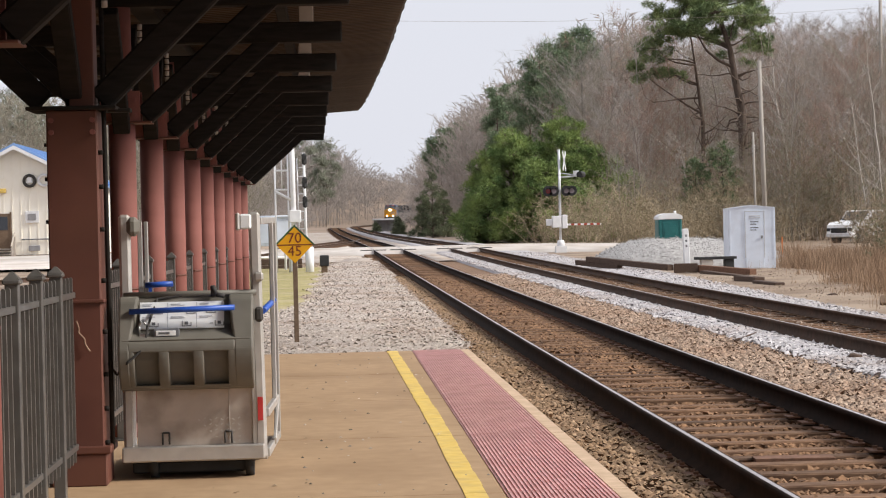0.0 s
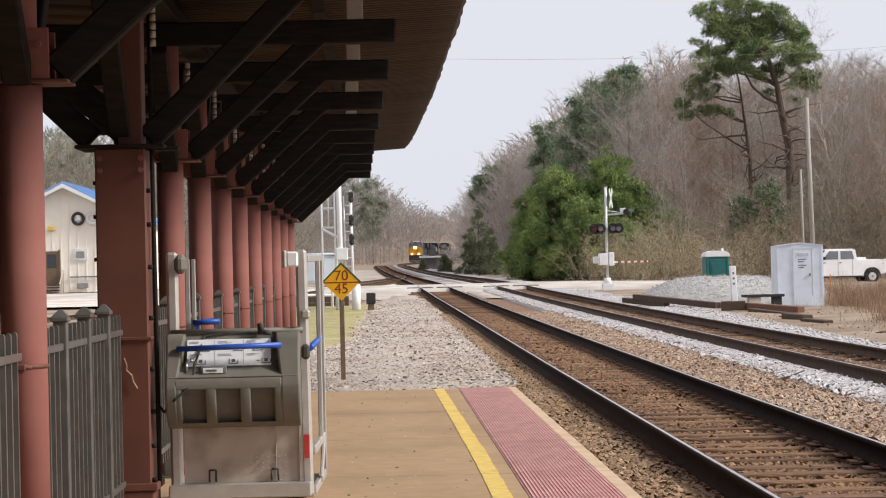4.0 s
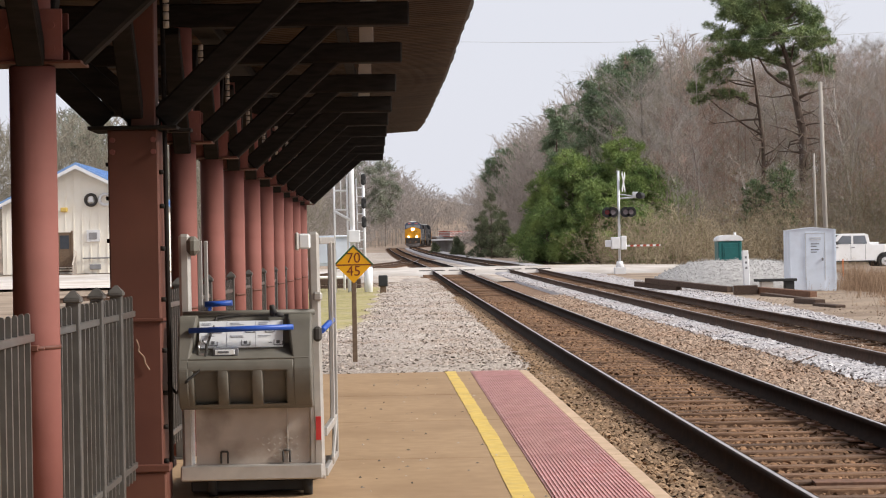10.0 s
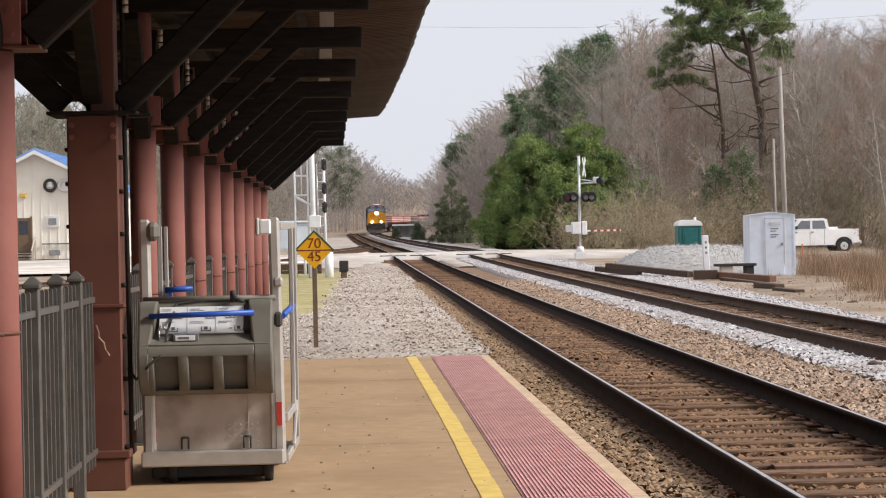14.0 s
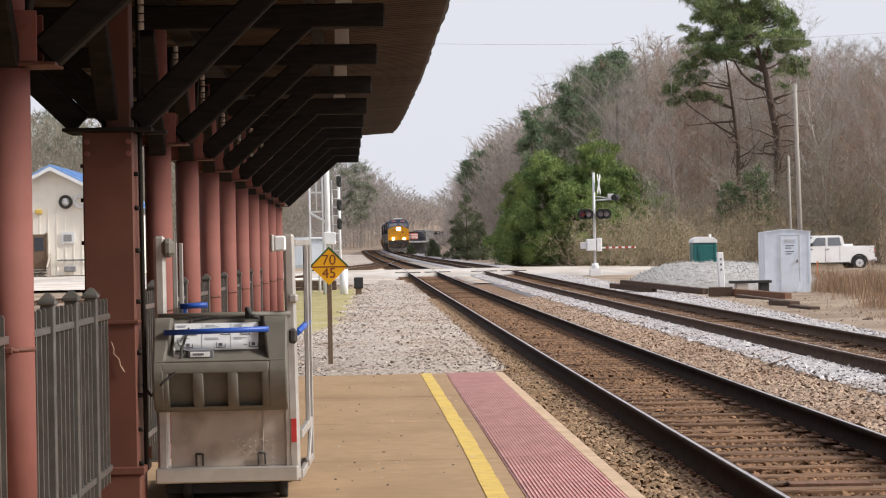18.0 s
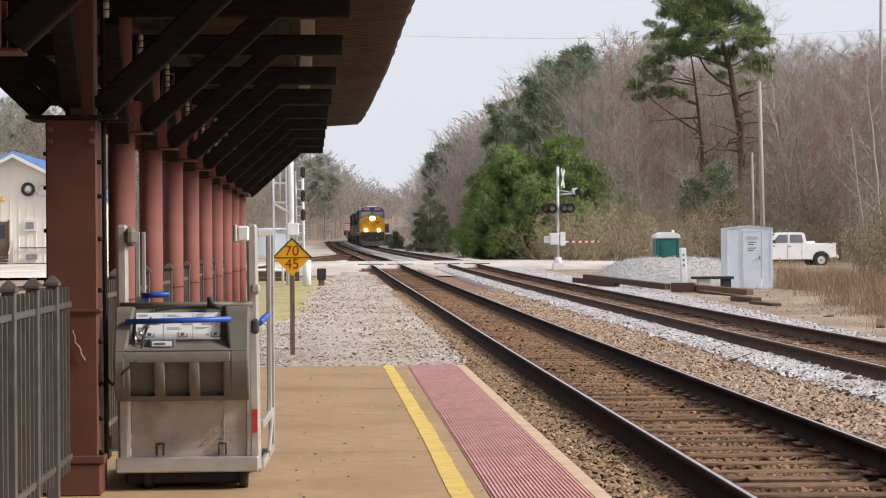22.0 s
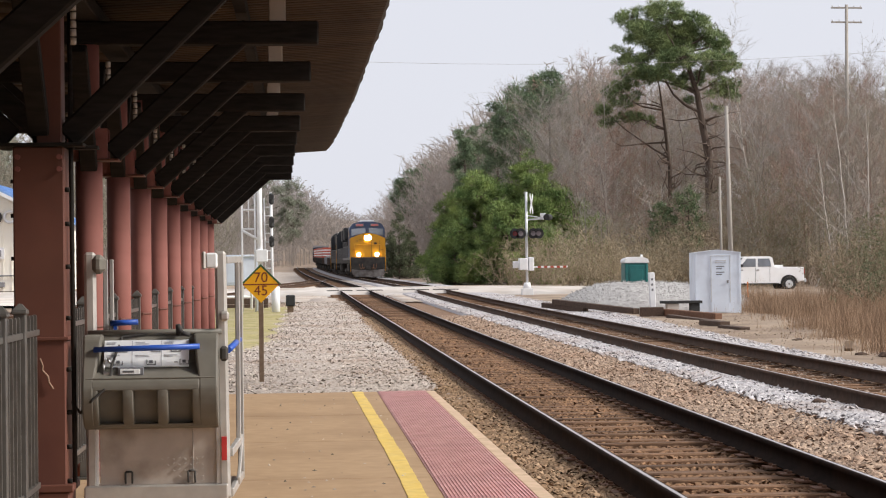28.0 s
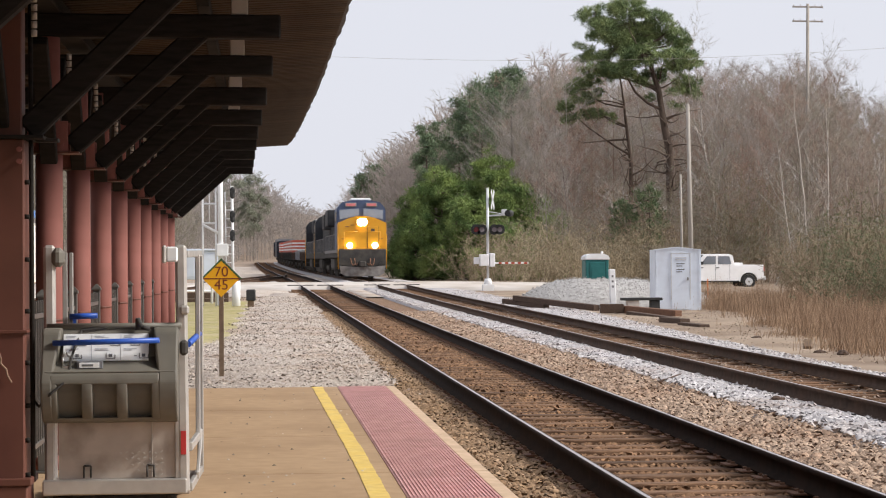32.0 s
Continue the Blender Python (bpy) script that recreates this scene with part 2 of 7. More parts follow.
M_NEEDLE_DARK = mat("cedar_needles", (0.075, 0.115, 0.057), (0.172, 0.218, 0.103), 0.75, 0.8, 6, island=0.35, bump=0.0)
M_BARK_PALE = mat("pale_bark", (0.336, 0.304, 0.272), (0.440, 0.400, 0.368), 0.95, 3, 6, stretch=(3, 3, 0.6), bump=0.3)
M_BRUSH = mat("brown_brush_stems", (0.16, 0.118, 0.076), (0.28, 0.215, 0.148), 0.95, 0.7, 6, vary=0.2, bump=0.0)
M_SHRUB_GREEN = mat("dull_green_leaves", (0.10, 0.112, 0.058), (0.19, 0.195, 0.105), 0.8, 0.8, 5, island=0.25, bump=0.0)
M_SHRUB = mat("olive_brush", (0.26, 0.208, 0.135), (0.38, 0.31, 0.21), 0.95, 0.6, 6, island=0.3, bump=0.0)
M_DRY_GRASS = mat("dry_grass", (0.200, 0.124, 0.078), (0.405, 0.280, 0.182), 0.95, 1.5, 6, island=0.35, bump=0.0)
M_LOCO_YELLOW = mat("locomotive_yellow", (0.62, 0.29, 0.012), (0.68, 0.33, 0.018), 0.45, 2, 6, bump=0.02, dirt=(0.42, 0.23, 0.04), dirt_scale=1.0)
M_PLOUGH = mat("dirty_plough_steel", (0.15, 0.135, 0.125), (0.27, 0.25, 0.235), 0.8, 3, 8, bump=0.1, dirt=(0.07, 0.05, 0.04), dirt_scale=2.2, dirt_amount=0.8)
M_LOCO_HOOD = mat("grimy_dark_hood", (0.018, 0.020, 0.026), (0.028, 0.030, 0.036), 0.6, 2, 6, bump=0.03, dirt=(0.075, 0.072, 0.070), dirt_scale=0.8, dirt_amount=0.7, spec=0.25)
M_LOCO_BLUE = mat("locomotive_blue", (0.014, 0.019, 0.034), (0.020, 0.026, 0.044), 0.5, 2, 6, bump=0.02, dirt=(0.06, 0.065, 0.085), dirt_scale=0.8)
M_LOCO_CAB = mat("cab_blue", (0.045, 0.068, 0.135), (0.06, 0.088, 0.165), 0.45, 2, 6, bump=0.02, dirt=(0.08, 0.09, 0.12), dirt_scale=0.8)
M_LOCO_DARK = mat("underframe_black", (0.035, 0.032, 0.03), (0.06, 0.055, 0.05), 0.8, 3, 6, bump=0.1, dirt=(0.10, 0.08, 0.06), dirt_scale=1.5)
M_LOCO_GREY = mat("pilot_grey", (0.17, 0.168, 0.17), (0.25, 0.245, 0.25), 0.6, 3, 6, bump=0.05, dirt=(0.18, 0.15, 0.13), dirt_scale=1.5)
M_LAMP = mat("lit_headlight", (0.9, 0.85, 0.7), (0.95, 0.9, 0.8), 0.3, 3, 3, bump=0, emit=(1.0, 0.80, 0.48), strength=15.0)
M_LAMP_LOW = mat("lit_ditch_light", (0.9, 0.85, 0.7), (0.95, 0.9, 0.8), 0.3, 3, 3, bump=0, emit=(1.0, 0.80, 0.48), strength=9.0)
M_CAR_GREY = mat("grey_freight_paint", (0.22, 0.22, 0.23), (0.32, 0.32, 0.33), 0.7, 2, 6, bump=0.05, dirt=(0.12, 0.10, 0.09), dirt_scale=0.6)
M_CAR_RED = mat("red_freight_paint", (0.42, 0.075, 0.045), (0.50, 0.10, 0.06), 0.6, 2, 6, bump=0.05, dirt=(0.26, 0.09, 0.06), dirt_scale=0.6)
M_CAR_BROWN = mat("brown_freight_paint", (0.061, 0.036, 0.028), (0.088, 0.055, 0.041), 0.7, 2, 6, bump=0.05, dirt=(0.08, 0.06, 0.05), dirt_scale=0.6)
M_HOUSE = mat("cream_siding", (0.861, 0.819, 0.717), (0.913, 0.871, 0.780), 0.7, 2, 6, bump=0.05, dirt=(0.72, 0.66, 0.56), dirt_scale=0.5)
M_BLUE_ROOF = mat("blue_metal_roof", (0.19, 0.32, 0.58), (0.24, 0.39, 0.66), 0.4, 2, 4, metal=0.2, bump=0.02)
M_STUMP = mat("bright_steel", (0.5, 0.5, 0.5), (0.6, 0.6, 0.6), 0.35, 9, 4, metal=1.0, bump=0.03)
M_BOARD_RED = mat("pinkish_red_board", (0.55, 0.16, 0.17), (0.62, 0.20, 0.21), 0.5, 9, 4, bump=0.0)
M_WINDSCREEN = mat("sky_lit_windscreen", (0.30, 0.33, 0.38), (0.36, 0.39, 0.44), 0.12, 2, 3, metal=0.6, bump=0)
M_REDLENS = mat("red_lens", (0.12, 0.01, 0.01), (0.16, 0.015, 0.015), 0.15, 3, 3, bump=0)


# ---- mesh helpers ----
def part(name, bm, material, parent=None, label="", smooth=False):
    """Links a bmesh as one mesh object, under a thing or a part."""
    me = bpy.data.meshes.new(name)
    bm.to_mesh(me)
    bm.free()
    if smooth:
        me.polygons.foreach_set("use_smooth", [True] * len(me.polygons))
    for m in (material if isinstance(material, (list, tuple)) else [material]):
        me.materials.append(m)
    ob = new(name, me)
    if parent:
        ob.parent = parent
    if label:
        ob["label"] = label
    return ob


def mesh_np(name, verts, faces, material, parent=None, label=""):
    """A mesh from arrays of corners and equal-sized faces."""
    verts, faces = np.asarray(verts, np.float32), np.asarray(faces, np.int32)
    me = bpy.data.meshes.new(name)
    k = faces.shape[1]
    me.vertices.add(len(verts))
    me.vertices.foreach_set("co", verts.ravel())
    me.loops.add(faces.size)
    me.loops.foreach_set("vertex_index", faces.ravel())
    me.polygons.add(len(faces))
    me.polygons.foreach_set("loop_start", np.arange(0, faces.size, k, dtype=np.int32))
    me.update(calc_edges=True)
    me.validate()
    for m in (material if isinstance(material, (list, tuple)) else [material]):
        me.materials.append(m)
    ob = new(name, me)
    if parent:
        ob.parent = parent
    if label:
        ob["label"] = label
    return ob


def empty(name, m=None, **tags):
    ob = new(name)
    ob.empty_display_size = 0.2
    if m is not None:
        ob.matrix_basis = m
    return tagged(ob, **tags)


def bx(bm, x0, x1, y0, y1, z0, z1, bevel=0.0, m=None, mi=0):
    """A box, with bevelled edges if asked."""
    r = bmesh.ops.create_cube(bm, size=1.0)
    vs = r["verts"]
    bmesh.ops.scale(bm, vec=(x1 - x0, y1 - y0, z1 - z0), verts=vs)
    bmesh.ops.translate(bm, vec=((x0 + x1) / 2, (y0 + y1) / 2, (z0 + z1) / 2), verts=vs)
    fs = {f for v in vs for f in v.link_faces}
    if bevel:
        es = list({e for v in vs for e in v.link_edges})
        out = bmesh.ops.bevel(bm, geom=es, offset=bevel, segments=1, affect="EDGES", profile=0.5)
        vs = list({v for f in out["faces"] for v in f.verts} | {v for v in vs if v.is_valid})
        fs = {f for v in vs for f in v.link_faces}
    for f in fs:
        f.material_index = mi
    if m is not None:
        bmesh.ops.transform(bm, matrix=m, verts=vs)
    return bm


def rod(bm, a, b, r0, r1=None, n=10, mi=0):
    """A round bar from a to b."""
    a, b = Vector(a), Vector(b)
    r1 = r0 if r1 is None else r1
    q = (b - a).to_track_quat("Z", "Y").to_matrix().to_4x4()
    m = Matrix.Translation((a + b) / 2) @ q
    r = bmesh.ops.create_cone(bm, cap_ends=True, segments=n, radius1=r0, radius2=r1, depth=(b - a).length, matrix=m)
    for f in {f for v in r["verts"] for f in v.link_faces}:
        f.material_index = mi
        f.smooth = n > 6 and len(f.verts) == 4
    return bm


def bar(bm, a, b, w, h, bevel=0.0):
    """A square-cut timber from a to b, w across and h deep."""
    a, b = Vector(a), Vector(b)
    q = (b - a).to_track_quat("Y", "Z").to_matrix().to_4x4()
    return bx(bm, -w / 2, w / 2, -(b - a).length / 2, (b - a).length / 2, -h / 2, h / 2, bevel, Matrix.Translation((a + b) / 2) @ q)


def prism(bm, outline, axis, a, b, mi=0):
    """An outline extruded along an axis ('x', 'y' or 'z') from a to b; outline holds the other two coordinates in order."""
    def at(p, s):
        return {"x": (s, p[0], p[1]), "y": (p[0], s, p[1]), "z": (p[0], p[1], s)}[axis]
    v0, v1 = [bm.verts.new(at(p, a)) for p in outline], [bm.verts.new(at(p, b)) for p in outline]
    fs = [bm.faces.new(v0), bm.faces.new(v1)]
    for i in range(len(outline)):
        j = (i + 1) % len(outline)
        fs.append(bm.faces.new((v0[i], v0[j], v1[j], v1[i])))
    for f in fs:
        f.material_index = mi
    bmesh.ops.recalc_face_normals(bm, faces=fs)
    return bm


def B():
    return bmesh.new()

# ---- the lie of the land ----
_gy = np.arange(105, 800, 1.0)
_gz = np.interp(_gy, (105, 110, 125, 149, 174, 210, 235, 259, 284, 308, 357, 406, 442, 479, 515, 800), (0, 0, 0.13, 0.19, 0.29, 0.51, 0.64, 0.84, 1.02, 1.22, 1.69, 2.06, 2.30, 2.55, 2.93, 6.0))
_gw = np.exp(-0.5 * (np.arange(-30, 31) / 10.0) ** 2)
_gz = np.convolve(np.pad(_gz, 30, mode="edge"), _gw / _gw.sum(), "valid")


def grade(y):
    """Height of the rails over the platform's level, along the line."""
    y = np.asarray(y, float)
    low = 5.1e-5 * np.clip(y, 0, 110) ** 2
    return low + np.interp(y, _gy, _gz)


_ly = np.arange(-80, 760, 1.0)
_lx = np.interp(_ly, (-80, 50, 90, 125, 149, 174, 210, 235, 259, 284, 308, 357, 381, 406, 442, 479, 515, 560, 640, 760),
                (7.2, 7.2, 6.95, 6.58, 6.33, 6.1, 5.64, 5.34, 5.06, 4.8, 4.5, 4.02, 3.95, 4.2, 6.0, 9.6, 14.8, 24, 48, 105))
_k = np.exp(-0.5 * (np.arange(-36, 37) / 9.0) ** 2)
_lx = np.convolve(np.pad(_lx, 36, mode="reflect", reflect_type="odd"), _k / _k.sum(), "valid")


def line_x(y):
    """Centre of the far track, across."""
    return np.interp(y, _ly, _lx)


def near_x(y):
    return line_x(y) - 4.02


def smooth(a, b, v):
    t = np.clip((np.asarray(v, float) - a) / (b - a), 0, 1)
    return t * t * (3 - 2 * t)


def land(x, y):
    """Height of the ground sheet."""
    x, y = np.asarray(x, float), np.asarray(y, float)
    z = grade(y) - 0.33
    cx = line_x(y)
    right = smooth(10, 26, x - cx) * (1 - smooth(150, 260, y))
    z = z - 0.25 * right * smooth(40, 70, y)
    # wooded slope beyond the line
    z = z + smooth(5, 60, (x - cx) - 8) * 11 * smooth(122, 200, y) + 10 * smooth(0, 60, x - 0.30 * y) * smooth(40, 110, y)
    z = z + smooth(15, 90, -(x - cx) - 22) * 10 * smooth(150, 330, y)
    z = z + 9 * smooth(545, 690, y)
    return z


def build_ground():
    xs = np.concatenate([[-3000, -1200, -600, -300, -200], np.arange(-140, 150, 5.0), [180, 230, 300, 450, 800, 1500, 3000]])
    ys = np.concatenate([[-3000, -1000, -300, -100], np.arange(-40, 480, 5.0), [500, 560, 640, 760, 900, 1300, 2000, 4000]])
    X, Y = np.meshgrid(xs, ys)
    Z = land(X, Y) + 0.02 * np.sin(X * 0.7) * np.cos(Y * 0.5)
    nx = len(xs)
    i, j = np.meshgrid(np.arange(nx - 1), np.arange(len(ys) - 1))
    a = (j * nx + i).ravel()
    f = np.stack([a, a + 1, a + nx + 1, a + nx], 1)
    ob = mesh_np("ground", np.stack([X, Y, Z], -1).reshape(-1, 3), f, [M_SOIL, M_LEAF_LITTER])
    c = np.stack([X, Y], -1).reshape(-1, 2)[f].mean(1)
    wood = ((c[:, 0] - line_x(c[:, 1])) > 30) | (c[:, 1] > 135) | (c[:, 0] < -40)
    ob.data.polygons.foreach_set("material_index", wood.astype(np.int32))
    return tagged(ob, "brown bare earth and leaf litter rising to a wooded slope", "ground", kind="structure")


def strip(name, left, right, y0, y1, lift, material, step=2.0, label="", category="ground", skirt=0.25):
    """A bed along the line between two edges given as functions of y, with sloping flanks."""
    ys = np.append(np.arange(y0, y1, step), y1)
    l, r = left(ys), right(ys)
    z = grade(ys) + lift
    cols = [(l - skirt, z - 0.25), (l, z), ((l + r) / 2, z + 0.015), (r, z), (r + skirt, z - 0.25)]
    V = np.stack([np.stack([cx, ys, cz], -1) for cx, cz in cols], 1).reshape(-1, 3)
    n, k = len(ys), len(cols)
    i, j = np.meshgrid(np.arange(k - 1), np.arange(n - 1))
    a = (j * k + i).ravel()
    ob = mesh_np(name, V, np.stack([a, a + 1, a + k + 1, a + k], 1), material)
    return tagged(ob, label, category, kind="structure")


def shoulder(y):
    return np.interp(y, (28, 40, 60, 90), (1.75, 2.2, 3.1, 3.1))


def gravel_left(y):
    return np.interp(y, (22, 37, 42, 75, 98), (-2.2, -2.0, -0.65, -0.3, 0.9)) + 0.12 * np.sin(np.asarray(y) * 1.3)


build_ground()
strip("ballast_bed", lambda y: near_x(y) - 1.5, lambda y: near_x(y) + 2.35, -20, 420, -0.315, M_GRAVEL_BROWN, label="rust-brown ballast under the nearer track", category="ballast")
strip("ballast_bed", lambda y: line_x(y) - 1.25, lambda y: line_x(y) + 1.3, -20, 560, -0.275, M_GRAVEL_BROWN, label="rust-brown ballast under the farther track", category="ballast")
strip("ballast_shoulder", lambda y: line_x(y) - 1.55, lambda y: line_x(y) - 0.9, -20, 400, -0.19, M_GRAVEL_WHITE, label="pale fresh ballast between the two tracks", category="ballast")
strip("ballast_shoulder", lambda y: line_x(y) + 0.95, lambda y: line_x(y) + shoulder(y), -20, 300, -0.225, M_GRAVEL_WHITE, label="pale fresh ballast beside the farther track", category="ballast")
strip("gravel_area", lambda y: gravel_left(y), lambda y: near_x(y) - 1.15, 22.8, 92, -0.245, M_GRAVEL_GREY, label="grey crushed gravel beyond the end of the platform", category="gravel")
strip("ballast_shoulder", lambda y: near_x(y) - 1.9, lambda y: near_x(y) - 1.45, -20, 23.0, -0.30, M_GRAVEL_BROWN, label="brown ballast between platform and track", category="ballast")
strip("grass_verge", lambda y: -4.6 + 0 * y, lambda y: gravel_left(y) + 0.1, 39, 77, -0.24, M_GRASS, label="thin yellowing grass behind the gravel", category="grass")

strip("dirt_apron", lambda y: near_x(y) - np.interp(y, (86, 130, 200), (5.2, 6.8, 8.0)), lambda y: near_x(y) - 1.55, 86, 300, -0.275, M_APRON, label="pale gravelly dirt beside the track at the crossing", category="ground")
strip("dirt_apron", lambda y: near_x(y) + 1.6, lambda y: line_x(y) - 1.6, 84, 180, -0.265, M_APRON, label="pale gravelly dirt between the tracks at the crossing", category="ground")
strip("yard", lambda y: -44.0 + 0 * y, lambda y: -9.0 + 0 * y, 84, 101, -0.22, M_ROAD, label="pale gravel yard before the house", category="ground")


# ---- tracks ----
RAIL = ((-0.07, -0.17), (0.07, -0.17), (0.07, -0.158), (0.012, -0.135), (0.010, -0.045), (0.034, -0.036), (0.036, -0.008),
        (0.028, -0.001), (0.016, 0.001), (-0.014, 0.001), (-0.028, -0.001), (-0.036, -0.008), (-0.034, -0.036), (-0.010, -0.045), (-0.012, -0.135), (-0.07, -0.158))
RAIL_TOP = -0.04


def sweep(name, section, xs, ys, zs, parent, material, shiny=()):
    """A section carried along the line."""
    sec = np.array(section)
    dx = np.gradient(xs, ys)
    s = 1 / np.sqrt(1 + dx * dx)
    V = np.stack([xs[:, None] + sec[None, :, 0] * s[:, None], ys[:, None] - sec[None, :, 0] * (dx * s)[:, None], zs[:, None] + sec[None, :, 1]], -1)
    n, k = len(ys), len(sec)
    i, j = np.meshgrid(np.arange(k), np.arange(n - 1))
    i, j = i.ravel(), j.ravel()
    i2 = (i + 1) % k
    ob = mesh_np(name, V.reshape(-1, 3), np.stack([j * k + i, j * k + i2, (j + 1) * k + i2, (j + 1) * k + i], 1), material, parent)
    if shiny:
        ob.data.polygons.foreach_set("material_index", np.isin(i, shiny).astype(np.int32))
    return ob


def tie_mesh(name, material, cut):
    bm = B()
    # two weathered halves with a long split between them
    bx(bm, -1.3, 1.3, -0.115, cut - 0.007, -0.17, 0.0, 0.010)
    bx(bm, -1.29, 1.28, cut + 0.007, 0.115, -0.17, -0.008, 0.012)
    me = bpy.data.meshes.new(name)
    bm.to_mesh(me)
    bm.free()
    me.materials.append(material)
    return me


TIES = [tie_mesh("tie", M_TIE, c) for c in (-0.03, 0.0, 0.04, 0.02)]


def plate_mesh():
    bm = B()
    bx(bm, -0.17, 0.17, -0.1, 0.1, 0.0, 0.016, 0.004)
    for sx in (-0.1, 0.1):
        for sy in (-0.06, 0.06):
            bx(bm, sx - 0.016, sx + 0.016, sy - 0.016, sy + 0.016, 0.016, 0.036)
    me = bpy.data.meshes.new("tie_plate")
    bm.to_mesh(me)
    bm.free()
    me.materials.append(M_STEEL_RUST)
    return me


PLATE = plate_mesh()


def track(label, centre, y0, y1, t0, count, side_mat):
    root = empty("railway_track", label=label, category="railway track", group="railway tracks", kind="structure")
    ys = np.concatenate([np.arange(y0, min(140, y1), 1.0), np.arange(140, y1, 4.0)]) if y1 > 140 else np.arange(y0, y1, 1.0)
    for side in (-0.755, 0.755):
        sweep("rail", RAIL, centre(ys) + side, ys, grade(ys) + RAIL_TOP, root, [side_mat, M_RAIL_TOP], (8,))
    rnd = random.Random(7)
    for k in range(count):
        y = t0 + k * 0.5
        ob = new("tie", TIES[rnd.randrange(4)])
        ob.parent = root
        ob.location = (float(centre(y)) + rnd.uniform(-0.04, 0.04), y + rnd.uniform(-0.06, 0.06), float(grade(y)) + RAIL_TOP - 0.186 - rnd.uniform(0, 0.02))
        ob.rotation_euler = (rnd.uniform(-0.02, 0.02), rnd.uniform(-0.01, 0.01), rnd.uniform(-0.035, 0.035))
    if y1 > 140:
        V, Fc = [], []
        base = np.array([[sx * 1.3, sy * 0.115, sz] for sz in (-0.17, 0.0) for sy in (-1, 1) for sx in (-1, 1)])
        quads = np.array([[4, 5, 7, 6], [0, 1, 5, 4], [2, 6, 7, 3], [0, 4, 6, 2], [1, 3, 7, 5]])
        y = t0 + count * 0.5
        while y < y1 - 2:
            V.append(base + (float(centre(y)), y, float(grade(y)) + RAIL_TOP - 0.19))
            Fc.append(quads + 8 * len(Fc))
            y += 0.6
        tagged(mesh_np("far_ties", np.concatenate(V), np.concatenate(Fc), M_TIE, root), kind="stuff")
    return root


near_track = track("nearer railway track with rusty rails on weathered wooden ties", near_x, -6, 400, 9.0, 190, M_RAIL_SHADED)
track("farther railway track with rusty rails on wooden ties", line_x, -6, 620, 22.0, 170, M_RAIL_BROWN)


def spur_x(y):
    return np.interp(y, (60, 85, 108, 125, 148, 172), (-10.5, -6.0, -3.0, -1.2, 0.9, 1.55))


track("siding track that branches off across the gravel", spur_x, 62, 171, 70.0, 180, M_RAIL_BROWN)
for k in range(70):          # tie plates on the nearest ties
    for side in (-0.755, 0.755):
        ob = new("tie_plate", PLATE)
        ob.parent = near_track
        y = 9.0 + 0.5 * k
        ob.location = (float(near_x(y)) + side, y, float(grade(y)) + RAIL_TOP - 0.186)


# ---- loose stones on the ballast ----
def stones(name, n, xf, y0, y1, size, material, lift, label, low=0.0):
    rs = np.random.RandomState(len(name) * 7 + n)
    u = rs.rand(n)
    y = y0 * (y1 / y0) ** (u ** 0.75)        # denser close by
    l, r = xf(y)
    x = l + (r - l) * rs.rand(n) + np.clip(rs.randn(n) * 0.06, -0.12, 0.06)
    s = size * (0.55 + 0.9 * rs.rand(n) ** 2)
    octa = np.array([[1, 0, 0], [0, 1, 0], [-1, 0, 0], [0, -1, 0], [0, 0, 1]], float)
    V = octa[None] * (0.65 + 0.7 * rs.rand(n, 5, 1)) * s[:, None, None]
    V[:, :, 2] *= 0.62
    ang = rs.rand(n) * 6.283
    c, sn = np.cos(ang), np.sin(ang)
    til = rs.randn(n, 2) * 0.4
    X = V[:, :, 0] * c[:, None] - V[:, :, 1] * sn[:, None]
    Y = V[:, :, 0] * sn[:, None] + V[:, :, 1] * c[:, None]
    Z = V[:, :, 2] + X * til[:, :1] + Y * til[:, 1:]
    P = np.stack([X + x[:, None], Y + y[:, None], Z + (grade(y) + lift - 0.1 * s - low * (1 - smooth(17, 26, y)))[:, None]], -1).reshape(-1, 3)
    tri = np.array([[0, 1, 4], [1, 2, 4], [2, 3, 4], [3, 0, 4]])
    F = (tri[None] + 5 * np.arange(n)[:, None, None]).reshape(-1, 3)
    ob = mesh_np(name, P, F, material)
    return tagged(ob, label, "stones", kind="stuff")


stones("ballast_stones", 26000, lambda y: (near_x(y) - 0.70, near_x(y) + 0.72), 9.5, 62, 0.026, M_STONE_RUST, -0.247, "dark rusty ballast stones between the rails of the nearer track", 0.016)
stones("ballast_stones", 22000, lambda y: (near_x(y) - np.interp(y, (22, 27), (1.8, 1.2)), near_x(y) - 0.86), 9.5, 62, 0.025, M_STONE_TAN, -0.222, "rust-brown ballast stones heaped beside the platform edge")
stones("ballast_stones", 30000, lambda y: (near_x(y) + 0.9, near_x(y) + 2.6), 10, 62, 0.027, M_STONE_BROWN, -0.22, "rust-brown ballast stones between the tracks")
stones("ballast_stones", 8000, lambda y: (line_x(y) - 1.1, line_x(y) + 1.1), 21, 75, 0.028, M_STONE_DULL, -0.25, "loose brown ballast stones round the farther track")
stones("pale_ballast_stones", 17000, lambda y: (line_x(y) - 1.66, line_x(y) - 0.98), 14, 95, 0.03, M_STONE_WHITE, -0.185, "pale fresh ballast stones between the tracks")
stones("pale_ballast_stones", 17000, lambda y: (line_x(y) + 1.0, line_x(y) + shoulder(y) + 0.15), 24, 95, 0.028, M_STONE_WHITE, -0.215, "pale fresh ballast stones beside the farther track")
